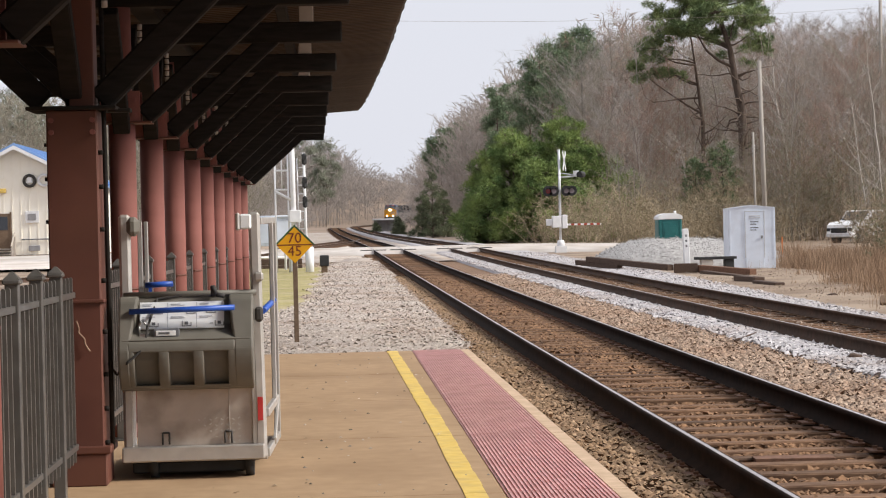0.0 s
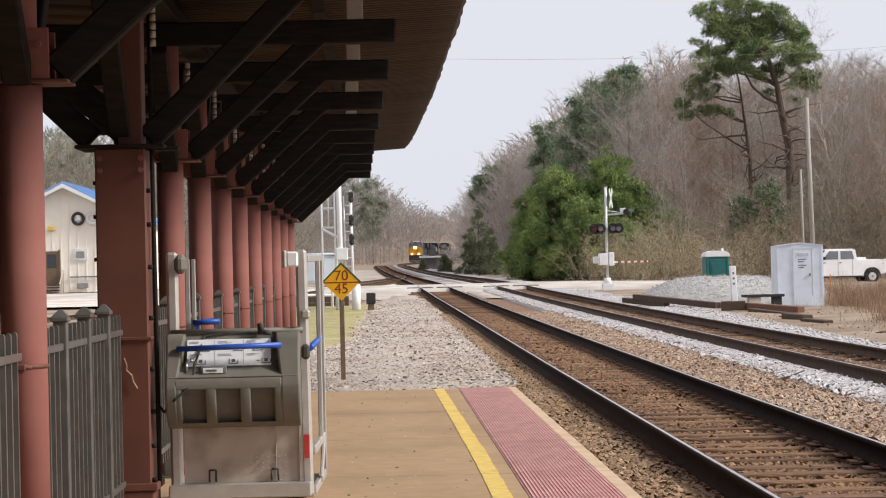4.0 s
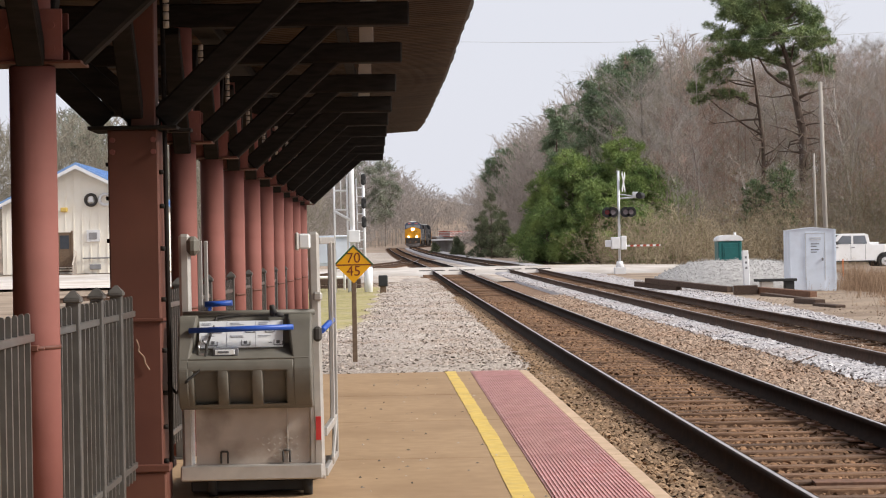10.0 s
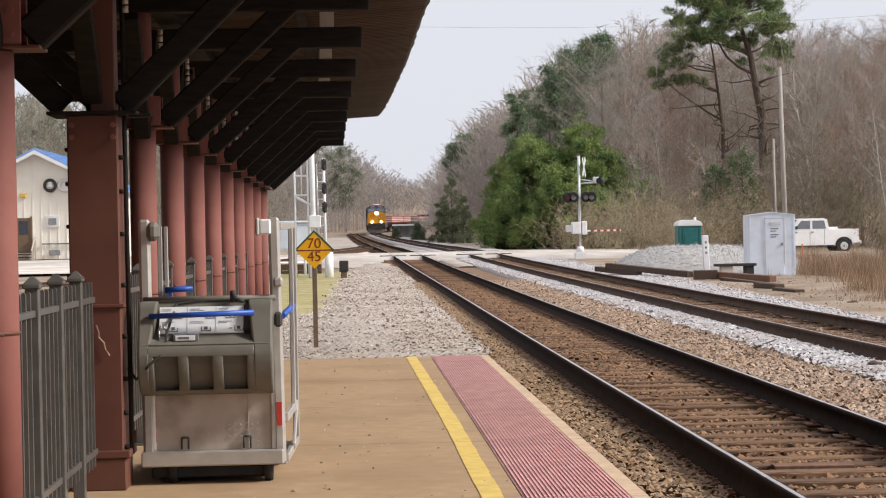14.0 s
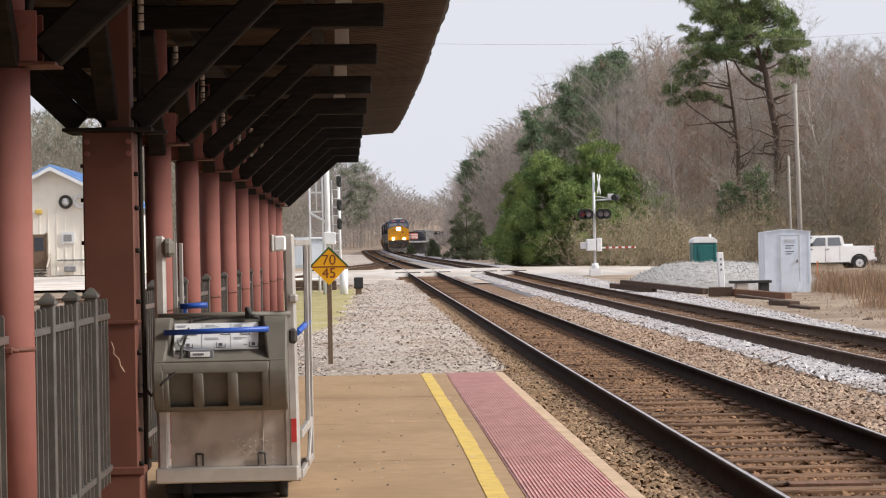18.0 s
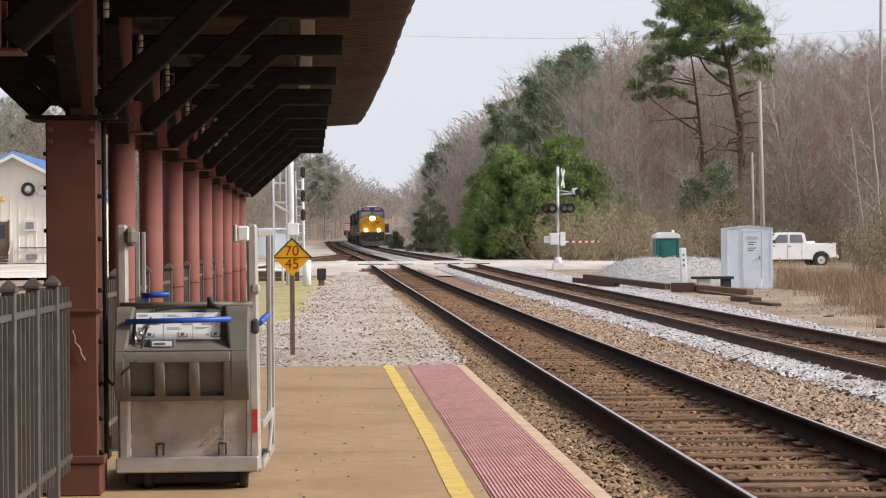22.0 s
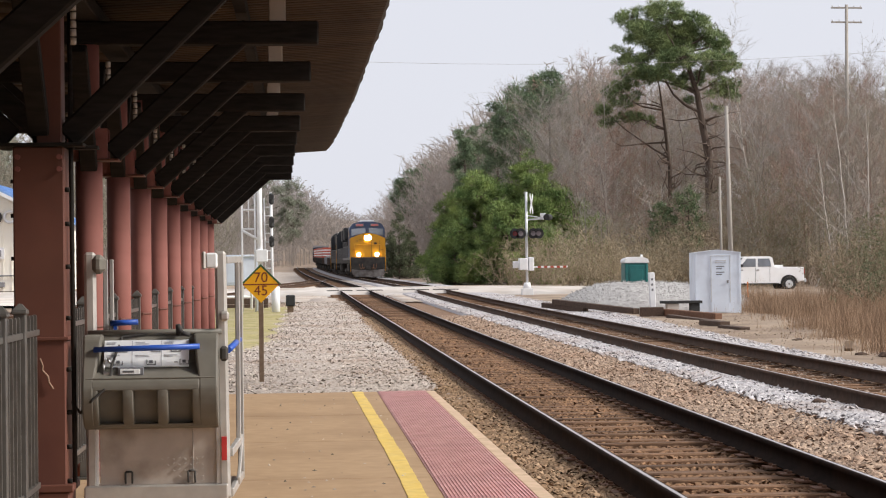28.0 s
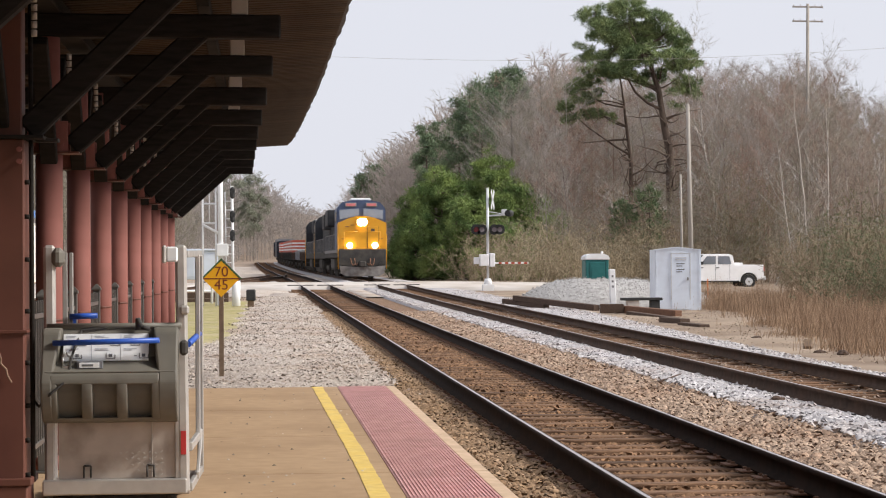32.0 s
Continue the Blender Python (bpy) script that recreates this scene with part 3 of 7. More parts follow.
stones("gravel_stones", 34000, lambda y: (gravel_left(y) - 0.15, near_x(y) - 1.12), 23.3, 85, 0.03, M_STONE_GREY, -0.235, "grey crushed stones beyond the platform")

stones("verge_stones", 6000, lambda y: (line_x(y) + 3.2, line_x(y) + 8), 28, 85, 0.022, M_STONE_SOIL, -0.325, "tan pebbles and clods on the dirt verge")
stones("verge_stones", 5000, lambda y: (near_x(y) - 5.0, near_x(y) - 1.6), 78, 100, 0.06, M_STONE_SOIL, -0.32, "tan pebbles on the dirt before the road")


# ---- road over the crossing ----
def build_road():
    xs = np.array([-60, -40, -25, -14, -7, 0, 3, 7, 11, 16, 24, 40, 60.0])
    ys = np.array([98.2, 101.3, 103, 105, 107, 108.7, 111.8])
    X, Y = np.meshgrid(xs, ys)
    Z = grade(Y) - 0.045 - 0.30 * smooth(3.6, 6.8, np.abs(Y - 105)) - 0.62 * smooth(13, 26, X) - 0.2 * smooth(8, 40, -X)
    nx = len(xs)
    i, j = np.meshgrid(np.arange(nx - 1), np.arange(len(ys) - 1))
    a = (j * nx + i).ravel()
    V = np.stack([X, Y, Z], -1).reshape(-1, 3)
    low = V.copy()
    low[:, 2] -= 0.35
    f = np.stack([a, a + 1, a + nx + 1, a + nx], 1)
    front = np.stack([np.arange(nx - 1), np.arange(1, nx), np.arange(1, nx) + len(V), np.arange(nx - 1) + len(V)], 1)
    tagged(mesh_np("road", np.concatenate([V, low]), np.concatenate([f, front]), M_ROAD), "pale worn road over the level crossing", "road", kind="structure")


build_road()

# ---- platform ----
def build_platform():
    root = empty("platform", label="tan concrete station platform with a red ribbed edge strip", category="platform", kind="structure")
    joints = [-12, -6, -1.5, 1.5, 4.5, 7.5, 10.5, 13.5, 16.5, 19.5, 23.2]
    for a, b in zip(joints[:-1], joints[1:]):
        bm = B()
        bx(bm, -7.0, 0.900, a + 0.004, b - 0.004, -0.36, 0.0, 0.006)
        part("slab", bm, M_CONCRETE, root)
        bm = B()
        bx(bm, 0.902, 1.485, a + 0.004, b - 0.004, -0.36, -0.008)
        part("strip_bed", bm, M_CONCRETE, root)
        bm = B()
        bx(bm, 1.487, 1.60, a + 0.003, b - 0.003, -0.36, 0.002, 0.01)
        part("edge_kerb", bm, M_CONCRETE_EDGE, root)
    # red strip: long ribs
    for a, b in zip(joints[:-1], joints[1:]):
        bm = B()
        bx(bm, 0.906, 1.483, a + 0.006, b - 0.006, -0.0075, 0.0, 0.0)
        n = 23
        for k in range(n):
            x = 0.921 + k * (0.56 - 0.012) / (n - 1)
            bx(bm, x, x + 0.0125, a + 0.01, b - 0.01, -0.004, 0.008)
        part("tactile_strip", bm, M_TACTILE, root, "dusty red ribbed warning strip")
    for a, b in zip(joints[:-1], joints[1:]):
        bm = B()
        n = 10
        rnd = random.Random(int(a * 10))
        for k in range(n):
            y0, y1 = a + (b - a) * k / n, a + (b - a) * (k + 1) / n
            off = float(np.interp((y0 + y1) / 2, (10, 15, 18, 23), (0.738, 0.73, 0.705, 0.662)))
            bx(bm, off - 0.063 + rnd.uniform(-0.004, 0.004), off + 0.063 + rnd.uniform(-0.004, 0.004), max(y0, a + 0.006), min(y1, b - 0.006), 0.0005, 0.004)
        part("yellow_line", bm, M_YELLOW_PAINT, root, "worn yellow safety line")
    return root


build_platform()

# ---- canopy ----
COLUMN_X = -1.53
CAP = 2.27
BENTS = [-5.0, -2.75, -0.4, 1.9, 4.15, 6.2, 8.25, 11.45, 14.1, 16.35, 18.6, 20.85, 23.1, 25.35, 27.6, 29.85, 32.1]
ROOF_END = 32.75


def arm_end(y):
    return float(np.interp(y, (8, 14, 17, 20, 23, 32), (0.19, 0.15, 0.09, 0.03, -0.03, -0.14)))


def edge_x(y):
    return float(np.interp(y, (-8, 17, 23, 28, 31, 32.8), (0.72, 0.68, 0.64, 0.57, 0.51, 0.45)))


def beam_drop(y):
    return float(np.interp(y, (12.5, 14.1, 16.35, 18.6, 20.85, 32), (0.0, 0.0, 0.05, 0.11, 0.14, 0.12)))


def soffit_z(x):
    return 3.40 + 0.06 * abs(x - COLUMN_X)


def column_round(y):
    root = empty("canopy_column", pose(COLUMN_X, y, 0), label="round red-painted steel canopy column on the platform", category="column", group="canopy columns")
    r = 0.098
    part("base", rod(B(), (0, 0, 0), (0, 0, 0.10), r + 0.045, r + 0.03, 20), M_RED_COLUMN, root)
    part("shaft", rod(B(), (0, 0, 0.09), (0, 0, CAP), r, r, 28), M_RED_COLUMN, root)
    part("band", rod(B(), (0, 0, 1.067), (0, 0, 1.083), r + 0.004, r + 0.004, 28), M_RED_DARK, root)
    bm = B()
    for s in (-1, 1):
        bx(bm, -0.02, 0.03, s * (r + 0.025) - 0.025, s * (r + 0.025) + 0.025, 1.062, 1.088, 0.004)
        rod(bm, (-0.02, s * (r + 0.035), 1.075), (0.055, s * (r + 0.035), 1.075), 0.009, n=8)
    part("fence_clip", bm, M_RED_DARK, root)
    bm = B()
    bx(bm, -0.225, 0.225, -0.11, 0.11, CAP + 0.006, CAP + 0.02, 0.003)
    part("cap_plate", bm, M_RED_DARK, root)
    bm = B()
    rod(bm, (0, 0, CAP + 0.02), (0, 0, 3.12), 0.082, 0.082, 20)
    part("upper_post", bm, M_RED_COLUMN, root)
    bm = B()
    for sx in (-1, 1):
        bx(bm, sx * 0.09 - 0.055, sx * 0.09 + 0.055, -0.09, -0.075, CAP + 0.022, CAP + 0.24, 0.003)
        bx(bm, sx * 0.09 - 0.055, sx * 0.09 + 0.055, 0.075, 0.09, CAP + 0.022, CAP + 0.24, 0.003)
        for bz in (0.07, 0.17):
            rod(bm, (sx * 0.10, -0.105, CAP + bz), (sx * 0.10, 0.105, CAP + bz), 0.016, n=8)
    part("shoe_bracket", bm, M_RED_COLUMN, root)
    return root


M_CHAIN = mat("rusty_chain", (0.25, 0.15, 0.10), (0.36, 0.24, 0.17), 0.6, 20, 4, metal=0.3, bump=0.2)


def column_square(y):
    root = empty("canopy_column", pose(COLUMN_X + 0.015, y, 0), label="square red-painted boxed canopy column with bolted plates and a chain", category="column", group="canopy columns")
    bm = B()
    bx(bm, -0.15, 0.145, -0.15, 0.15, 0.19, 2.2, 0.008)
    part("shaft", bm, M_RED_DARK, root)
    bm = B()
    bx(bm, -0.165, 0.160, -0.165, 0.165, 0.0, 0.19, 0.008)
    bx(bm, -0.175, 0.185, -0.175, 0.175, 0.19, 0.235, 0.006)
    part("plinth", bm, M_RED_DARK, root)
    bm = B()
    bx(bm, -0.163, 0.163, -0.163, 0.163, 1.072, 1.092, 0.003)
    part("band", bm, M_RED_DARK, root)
    bm = B()
    bx(bm, -0.26, 0.26, -0.19, 0.19, 2.2, 2.222, 0.004)
    bx(bm, 0.2, 0.33, -0.05, 0.05, 2.19, 2.212, 0.003)
    part("cap_plate", bm, M_DARK_TIMBER, root)
    for sx in (-0.12, 0.12):
        for bz in (2.07, 2.14):
            part("bolt", rod(B(), (sx, -0.175, bz), (sx, -0.15, bz), 0.016, n=8), M_RED_COLUMN, root)
    for bz in (0.25, 0.45, 0.65, 0.9, 1.2, 1.5, 1.75, 1.95):
        part("edge_bolt", rod(B(), (0.145, -0.11, bz), (0.172, -0.11, bz), 0.014, n=8), M_DARK_TIMBER, root)
        part("edge_bolt", rod(B(), (-0.166, -0.12, bz + 0.05), (-0.15, -0.12, bz + 0.05), 0.012, n=8), M_DARK_TIMBER, root)
    bm = B()
    bx(bm, -0.02, 0.125, -0.09, 0.09, 2.22, 3.12, 0.006)
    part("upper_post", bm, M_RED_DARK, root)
    bm = B()
    rod(bm, (0.178, -0.02, 0.2), (0.168, -0.02, 3.0), 0.014, n=8)
    part("conduit", bm, M_DARK_TIMBER, root)
    bm = B()
    pts = [(0.0, 0.97), (0.015, 0.925), (0.012, 0.90), (0.045, 0.865), (0.05, 0.83), (0.075, 0.79)]
    for (x0, z0), (x1, z1) in zip(pts[:-1], pts[1:]):
        rod(bm, (x0, -0.166, z0), (x1, -0.166, z1), 0.005, n=6)
    part("chain", bm, M_CHAIN, root, "short hanging rusty chain")
    return root


_first = None
for _y in BENTS:
    if abs(_y - 11.45) < 0.01:
        column_square(_y)
    elif _first is None:
        _first = column_round(_y)
    else:
        copy_thing(_first, pose(COLUMN_X, _y, 0))


def build_canopy():
    root = empty("canopy", label="dark timber platform canopy with diagonal braces and a boarded soffit", category="canopy", kind="structure")
    for y in BENTS:
        cap = 2.222 if abs(y - 11.45) < 0.01 else CAP + 0.022
        xe = arm_end(y)
        bm = B()
        drop = beam_drop(y)
        bx(bm, -3.15, xe, y - 0.075, y + 0.075, 3.12 - drop, 3.29 - drop, 0.012)
        part("cross_beam", bm, M_DARK_TIMBER, root)
        for s in (-1, 1):
            bm = B()
            bar(bm, (COLUMN_X + s * 0.165, y, cap + 0.035), (COLUMN_X + s * (1.18 - drop), y, 3.25 - drop), 0.10, 0.15, 0.012)
            part("brace", bm, M_DARK_TIMBER, root)
    for y, y2 in zip(BENTS[:-1], BENTS[1:]):
        cap = 2.222 if abs(y - 11.45) < 0.01 else CAP + 0.022
        for (ya, yb, c) in ((y + 0.1, y + 0.72, cap), ):
            bm = B()
            bar(bm, (COLUMN_X, ya, c + 0.03), (COLUMN_X, yb, 3.02), 0.11, 0.09, 0.008)
            part("brace", bm, M_DARK_TIMBER, root)
        bm = B()
        bar(bm, (COLUMN_X + 0.01, y2 - 0.07, cap - 0.0), (COLUMN_X + 0.01, y2 - 0.72, 3.02), 0.12, 0.09, 0.008)
        part("brace", bm, M_DARK_TIMBER, root)
    # long timbers
    bm = B()
    bx(bm, COLUMN_X - 0.1, COLUMN_X + 0.1, -7.5, ROOF_END - 0.3, 3.292, 3.40, 0.01)
    part("ridge_beam", bm, M_DARK_TIMBER, root)
    for x in (-0.42, -2.68):
        for a, b in zip(BENTS[:-1], BENTS[1:]):
            bm = B()
            bx(bm, x - 0.045, x + 0.045, a + 0.002, b - 0.002, 3.36, soffit_z(x) - 0.004, 0.006)
            part("purlin", bm, M_DARK_TIMBER, root)
    for y in BENTS:
        for x in (arm_end(y) - 0.30, -2.85):
            # Pale colour stands in for the light that catches these blocks
            bm = B()
            bx(bm, x - 0.06, x + 0.06, y - 0.06, y + 0.06, 3.292 - beam_drop(y), soffit_z(x) - 0.004, 0.006)
            part("spacer_block", bm, M_PURLIN, root, "timber spacer block, pale to show its lit face")
        bm = B()
        cx, cz = (0.215, 2.80) if abs(y - 11.45) < 0.01 else (0.155, 2.65)
        for k in range(7):
            rod(bm, (COLUMN_X + cx, y - 0.1, cz + 0.05 * k), (COLUMN_X + cx, y - 0.1, cz + 0.04 + 0.05 * k), 0.018, n=8)
        part("cable_cleat", bm, M_PURLIN, root, "pale stacked cable cleats")
    # end header
    bm = B()
    bx(bm, -2.9, arm_end(32), 32.2, 32.34, 3.05, 3.45, 0.01)
    part("end_header", bm, M_DARK_TIMBER, root)
    # soffit boards, laid across the roof
    for s in (1, -1):
        y = -7.5
        while y < ROOF_END - 0.02:
            step = 0.135 if s > 0 and y > 4 else 0.6
            y2 = min(y + step, ROOF_END) - 0.006
            V = []
            for yy in (y, y2):
                xe = COLUMN_X + s * (edge_x(yy) - COLUMN_X)
                za, zb = soffit_z(COLUMN_X), soffit_z(xe)
                V += [(COLUMN_X + s * 0.002, yy, za), (xe, yy, zb), (xe, yy, zb + 0.022), (COLUMN_X + s * 0.002, yy, za + 0.022)]
            mesh_np("soffit_board", V, [(0, 1, 5, 4), (1, 2, 6, 5), (2, 3, 7, 6), (3, 0, 4, 7), (0, 3, 2, 1), (4, 5, 6, 7)], M_SOFFIT, root)
            y += step
    # roof deck with a ragged edge
    rnd = random.Random(3)
    for s in (1, -1):
        V, Fc = [], []
        ys = np.arange(-7.6, ROOF_END + 0.06, 0.3)
        for y in ys:
            w = edge_x(y) - COLUMN_X + 0.035 + rnd.uniform(-0.008, 0.012)
            x = COLUMN_X + s * w
            V += [(COLUMN_X, y, 3.40), (x, y, soffit_z(x) + 0.0), (x, y, soffit_z(x) + 0.085), (COLUMN_X, y, 3.52)]
        for q in range(len(ys) - 1):
            o = 4 * q
            for c in range(4):
                Fc.append((o + c, o + (c + 1) % 4, o + 4 + (c + 1) % 4, o + 4 + c))
        o = 4 * (len(ys) - 1)
        Fc += [(0, 1, 2, 3), (o + 3, o + 2, o + 1, o)]
        V = np.array(V)
        V[:, 2] += 0.026
        mesh_np("roof", V, Fc, M_SHINGLE, root)
    return root


build_canopy()


def build_left_blocker():
    """An unseen wall, added to keep light off the columns' left sides."""
    root = empty("station_wall", label="unseen dark brown wall added to block light from the left", category="wall", kind="structure")
    bm = B()
    bx(bm, -4.6, -4.1, -9.0, BLOCKER_END, -0.3, 3.42)
    part("wall_body", bm, M_BLOCKER, root)
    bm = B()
    bx(bm, -4.1, -4.06, -9.0, BLOCKER_END, 0.0, 0.75)
    part("wainscot", bm, M_BLOCKER, root)
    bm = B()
    bx(bm, -4.1, -4.02, -9.0, BLOCKER_END + 0.02, 0.752, 0.83, 0.01)
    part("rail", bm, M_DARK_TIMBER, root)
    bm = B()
    bx(bm, -9.0, -4.6, BLOCKER_END - 0.4, BLOCKER_END, -0.3, 3.42)
    part("end_wall", bm, M_BLOCKER, root)
    bm = B()
    bx(bm, -9.0, -3.7, -9.0, BLOCKER_END + 0.3, 3.56, 3.75)
    part("roof", bm, M_SHINGLE, root)


BLOCKER_END = 16.6
# Near-black brown for the added wall, heavy shade included
M_BLOCKER = mat("blocker_brown", (0.045, 0.027, 0.019), (0.075, 0.046, 0.033), 0.7, 4, 8, stretch=(1, 6, 1), bump=0.2, dirt=(0.03, 0.02, 0.015), dirt_scale=1.2)
build_left_blocker()


# ---- iron fence between the columns ----
def fence_panel(y0, y1, fx=-1.535, posts=None, label="weathered dark iron fence with round-topped pickets and capped posts"):
    root = empty("iron_fence", pose(fx, y0, 0), label=label, category="fence", group="iron fence panels")
    length = y1 - y0
    posts = [p - y0 for p in posts] if posts else [length * (k + 0.5) / max(1, round(length / 0.75)) for k in range(max(1, round(length / 0.75)))]
    for y in posts:
        bm = B()
        bx(bm, -0.032, 0.032, y - 0.032, y + 0.032, 0.012, 1.24, 0.004)
        p = part("post", bm, M_FENCE, root)
        bm = B()
        bx(bm, -0.043, 0.043, y - 0.043, y + 0.043, 1.238, 1.262, 0.006)
        bmesh.ops.create_cone(bm, cap_ends=True, segments=4, radius1=0.056, radius2=0.010, depth=0.036, matrix=Matrix.Translation((0, y, 1.28)) @ pose(0, 0, 0, 0, 0, 45))
        part("post_cap", bm, M_FENCE, p)
        bm = B()
        bx(bm, -0.07, 0.07, y - 0.07, y + 0.07, 0.0, 0.014, 0.003)
        part("foot_plate", bm, M_FENCE, p)
    for z in (0.235, 1.12):
        bm = B()
        bx(bm, -0.018, 0.018, 0.0, length, z - 0.017, z + 0.017, 0.003)
        part("rail", bm, M_FENCE, root)
    n = int(length / 0.13)
    top = [(0.011 * math.cos(a), 1.212 + 0.014 * math.sin(a)) for a in (0, 0.6, 1.2, 1.94, 2.54, 3.142)]
    for k in range(n):
        y = (k + 0.5) * length / n
        if min(abs(y - p) for p in posts) < 0.05:
            continue
        bm = B()
        prism(bm, [(-0.011, 0.15), (0.011, 0.15)] + top, "y", y - 0.010, y + 0.010)
        part("picket", bm, M_FENCE, root)
    return root


fence_panel(6.3, 8.13, posts=[6.5, 7.25])
fence_panel(8.37, 11.29, posts=[8.5, 9.22, 9.95, 10.65])
for _a, _b in ((11.62, 13.97), (14.23, 16.22), (16.48, 18.47), (18.73, 20.72), (20.98, 22.97), (23.23, 25.22), (25.48, 27.47)):
    fence_panel(_a, _b, -1.55, posts=[_a + 0.14, _b - 0.14])

# ---- wheelchair lift ----
def build_lift():
    root = empty("wheelchair_lift", pose(-0.86, 11.5, 0, 0, 0, 0), label="portable aluminium wheelchair lift with a grey plastic cover and blue straps", category="wheelchair lift")
    W = 0.43

    def box(name, mt, x0, x1, y0, y1, z0, z1, bev=0.004, parent=None, label=""):
        bm = B()
        bx(bm, x0, x1, y0, y1, z0, z1, bev)
        return part(name, bm, mt, parent or root, label)
    # mast posts, leaning a hair
    for s in (-1, 1):
        bm = B()
        x0 = 0.395 if s > 0 else -0.385
        bar(bm, (x0, 0.03, 0.11), (x0 - 0.015 if s > 0 else x0 - 0.005, 0.03, 1.585), 0.068, 0.068, 0.016)
        post = part("mast_post", bm, M_ALU, root)
        bm = B()
        if s > 0:
            bx(bm, x0 - 0.100, x0 - 0.03, -0.02, 0.07, 1.482, 1.574, 0.010)
        else:
            bx(bm, x0 + 0.008, x0 + 0.085, -0.03, 0.09, 1.455, 1.57, 0.028)
        part("pulley_housing", bm, M_PAPER if s > 0 else M_GREY_PLASTIC, post, "boxy white pulley housing" if s > 0 else "rounded grey end housing")
        if s > 0:
            # Grey strip imitates the shaded left half of the white housing
            bm = B()
            bx(bm, x0 - 0.124, x0 - 0.098, -0.028, 0.08, 1.475, 1.582, 0.010)
            part("housing_shade", bm, M_ALU, post)
    box("reflector", M_RED, 0.378, 0.41, -0.012, -0.004, 0.34, 0.48, 0.001)
    # bottom frame bar and floor
    box("front_bar", M_ALU, -0.43, 0.415, -0.03, 0.035, 0.11, 0.20, 0.008)
    box("floor_tray", M_ALU_SHEET, -W, W, 0.05, 1.1, 0.10, 0.13, 0.004)
    # lower sheet with ribs, hooks
    sheet = box("lower_sheet", M_ALU_SHEET, -0.34, 0.345, 0.02, 0.03, 0.20, 0.56, 0.002, label="scuffed aluminium lower sheet")
    box("seam", M_ALU, 0.205, 0.21, 0.014, 0.02, 0.21, 0.55, 0.001, sheet)
    box("side_channel", M_ALU, 0.345, 0.385, 0.0, 0.03, 0.20, 0.55, 0.003)
    box("perforated_strip", M_PAPER, -0.385, -0.345, 0.005, 0.02, 0.21, 0.55, 0.002)
    for k in range(11):
        box("slot", M_INK, -0.382, -0.362, 0.001, 0.005, 0.225 + k * 0.03, 0.235 + k * 0.03, 0.0)
    for x in (-0.17, 0.20):
        bm = B()
        rod(bm, (x - 0.02, 0.0, 0.21), (x - 0.02, 0.0, 0.28), 0.006, n=8)
        rod(bm, (x + 0.02, 0.0, 0.21), (x + 0.02, 0.0, 0.28), 0.006, n=8)
        rod(bm, (x - 0.02, 0.0, 0.28), (x + 0.02, 0.0, 0.28), 0.006, n=8)
        part("tie_down_ring", bm, M_LOCO_DARK, root)
    # tread dots of the ramp showing through
    bm = B()
    for i in range(8):
        for j in range(5):
            if i + j > 3:
                bar(bm, (0.02 + i * 0.034, 0.013, 0.218 + j * 0.034), (0.032 + i * 0.034, 0.013, 0.226 + j * 0.034 if (i + j) % 2 else 0.210 + j * 0.034), 0.006, 0.006)
    part("tread_pattern", bm, M_ALU, root)
    # Black box added to stand in for the shadow beneath the lift
    box("under_shadow", M_BLACK, -0.38, 0.32, 0.08, 1.0, 0.03, 0.10, 0.01)
    # wheels
    for x in (-0.25, 0.32):
        for y in (0.12, 0.9):
            bm = B()
            rod(bm, (x - 0.025, y, 0.09), (x + 0.025, y, 0.09), 0.09, n=20)
            w = part("wheel", bm, M_BLACK, root)
            bm = B()
            bx(bm, x - 0.035, x + 0.035, y - 0.03, y + 0.03, 0.088, 0.112, 0.003)
            part("fork", bm, M_LOCO_DARK, w)
    # plastic cover: sloping shelf over a rounded roll with three pockets
    prof = [(0.03, 1.10), (-0.005, 1.09), (-0.02, 1.06), (-0.05, 0.925), (-0.195, 0.845), (-0.15, 0.80), (-0.142, 0.72), (-0.118, 0.65), (-0.085, 0.59), (-0.055, 0.55), (0.03, 0.545)]
    bm = B()
    prism(bm, prof, "x", -0.40, 0.355)
    bmesh.ops.bevel(bm, geom=[e for e in bm.edges], offset=0.007, segments=2, affect="EDGES", profile=0.5)
    cover = part("cover", bm, M_GREY_PLASTIC, root, "grey-green moulded plastic cover")
    # side cheeks from the top down over the roll, wider at the top
    side = [(0.03, 1.10), (-0.075, 1.095), (-0.100, 1.07), (-0.198, 0.822), (-0.211, 0.785), (-0.209, 0.74), (-0.199, 0.69), (-0.181, 0.64), (-0.155, 0.595), (-0.12, 0.56), (-0.075, 0.541), (0.03, 0.54)]
    for xa, xb, lean in ((-0.420, -0.352, 0.16), (0.256, 0.368, -0.12)):
        bm = B()
        prism(bm, side, "x", xa, xb)
        inner = xb if lean > 0 else xa
        for v in bm.verts:
            if abs(v.co.x - inner) < 0.001 and v.co.z > 0.82:
                v.co.x += (v.co.z - 0.82) * lean
        bmesh.ops.bevel(bm, geom=[e for e in bm.edges], offset=0.012, segments=2, affect="EDGES", profile=0.5)
        part("cheek", bm, M_GREY_PLASTIC, cover)
    # ribs that part the three pockets of the roll, rounded over and under
    rib = [(-0.07, 0.838), (-0.165, 0.832), (-0.192, 0.818), (-0.207, 0.785), (-0.206, 0.74), (-0.196, 0.69), (-0.178, 0.64), (-0.152, 0.595), (-0.118, 0.562), (-0.075, 0.545), (-0.03, 0.542)]
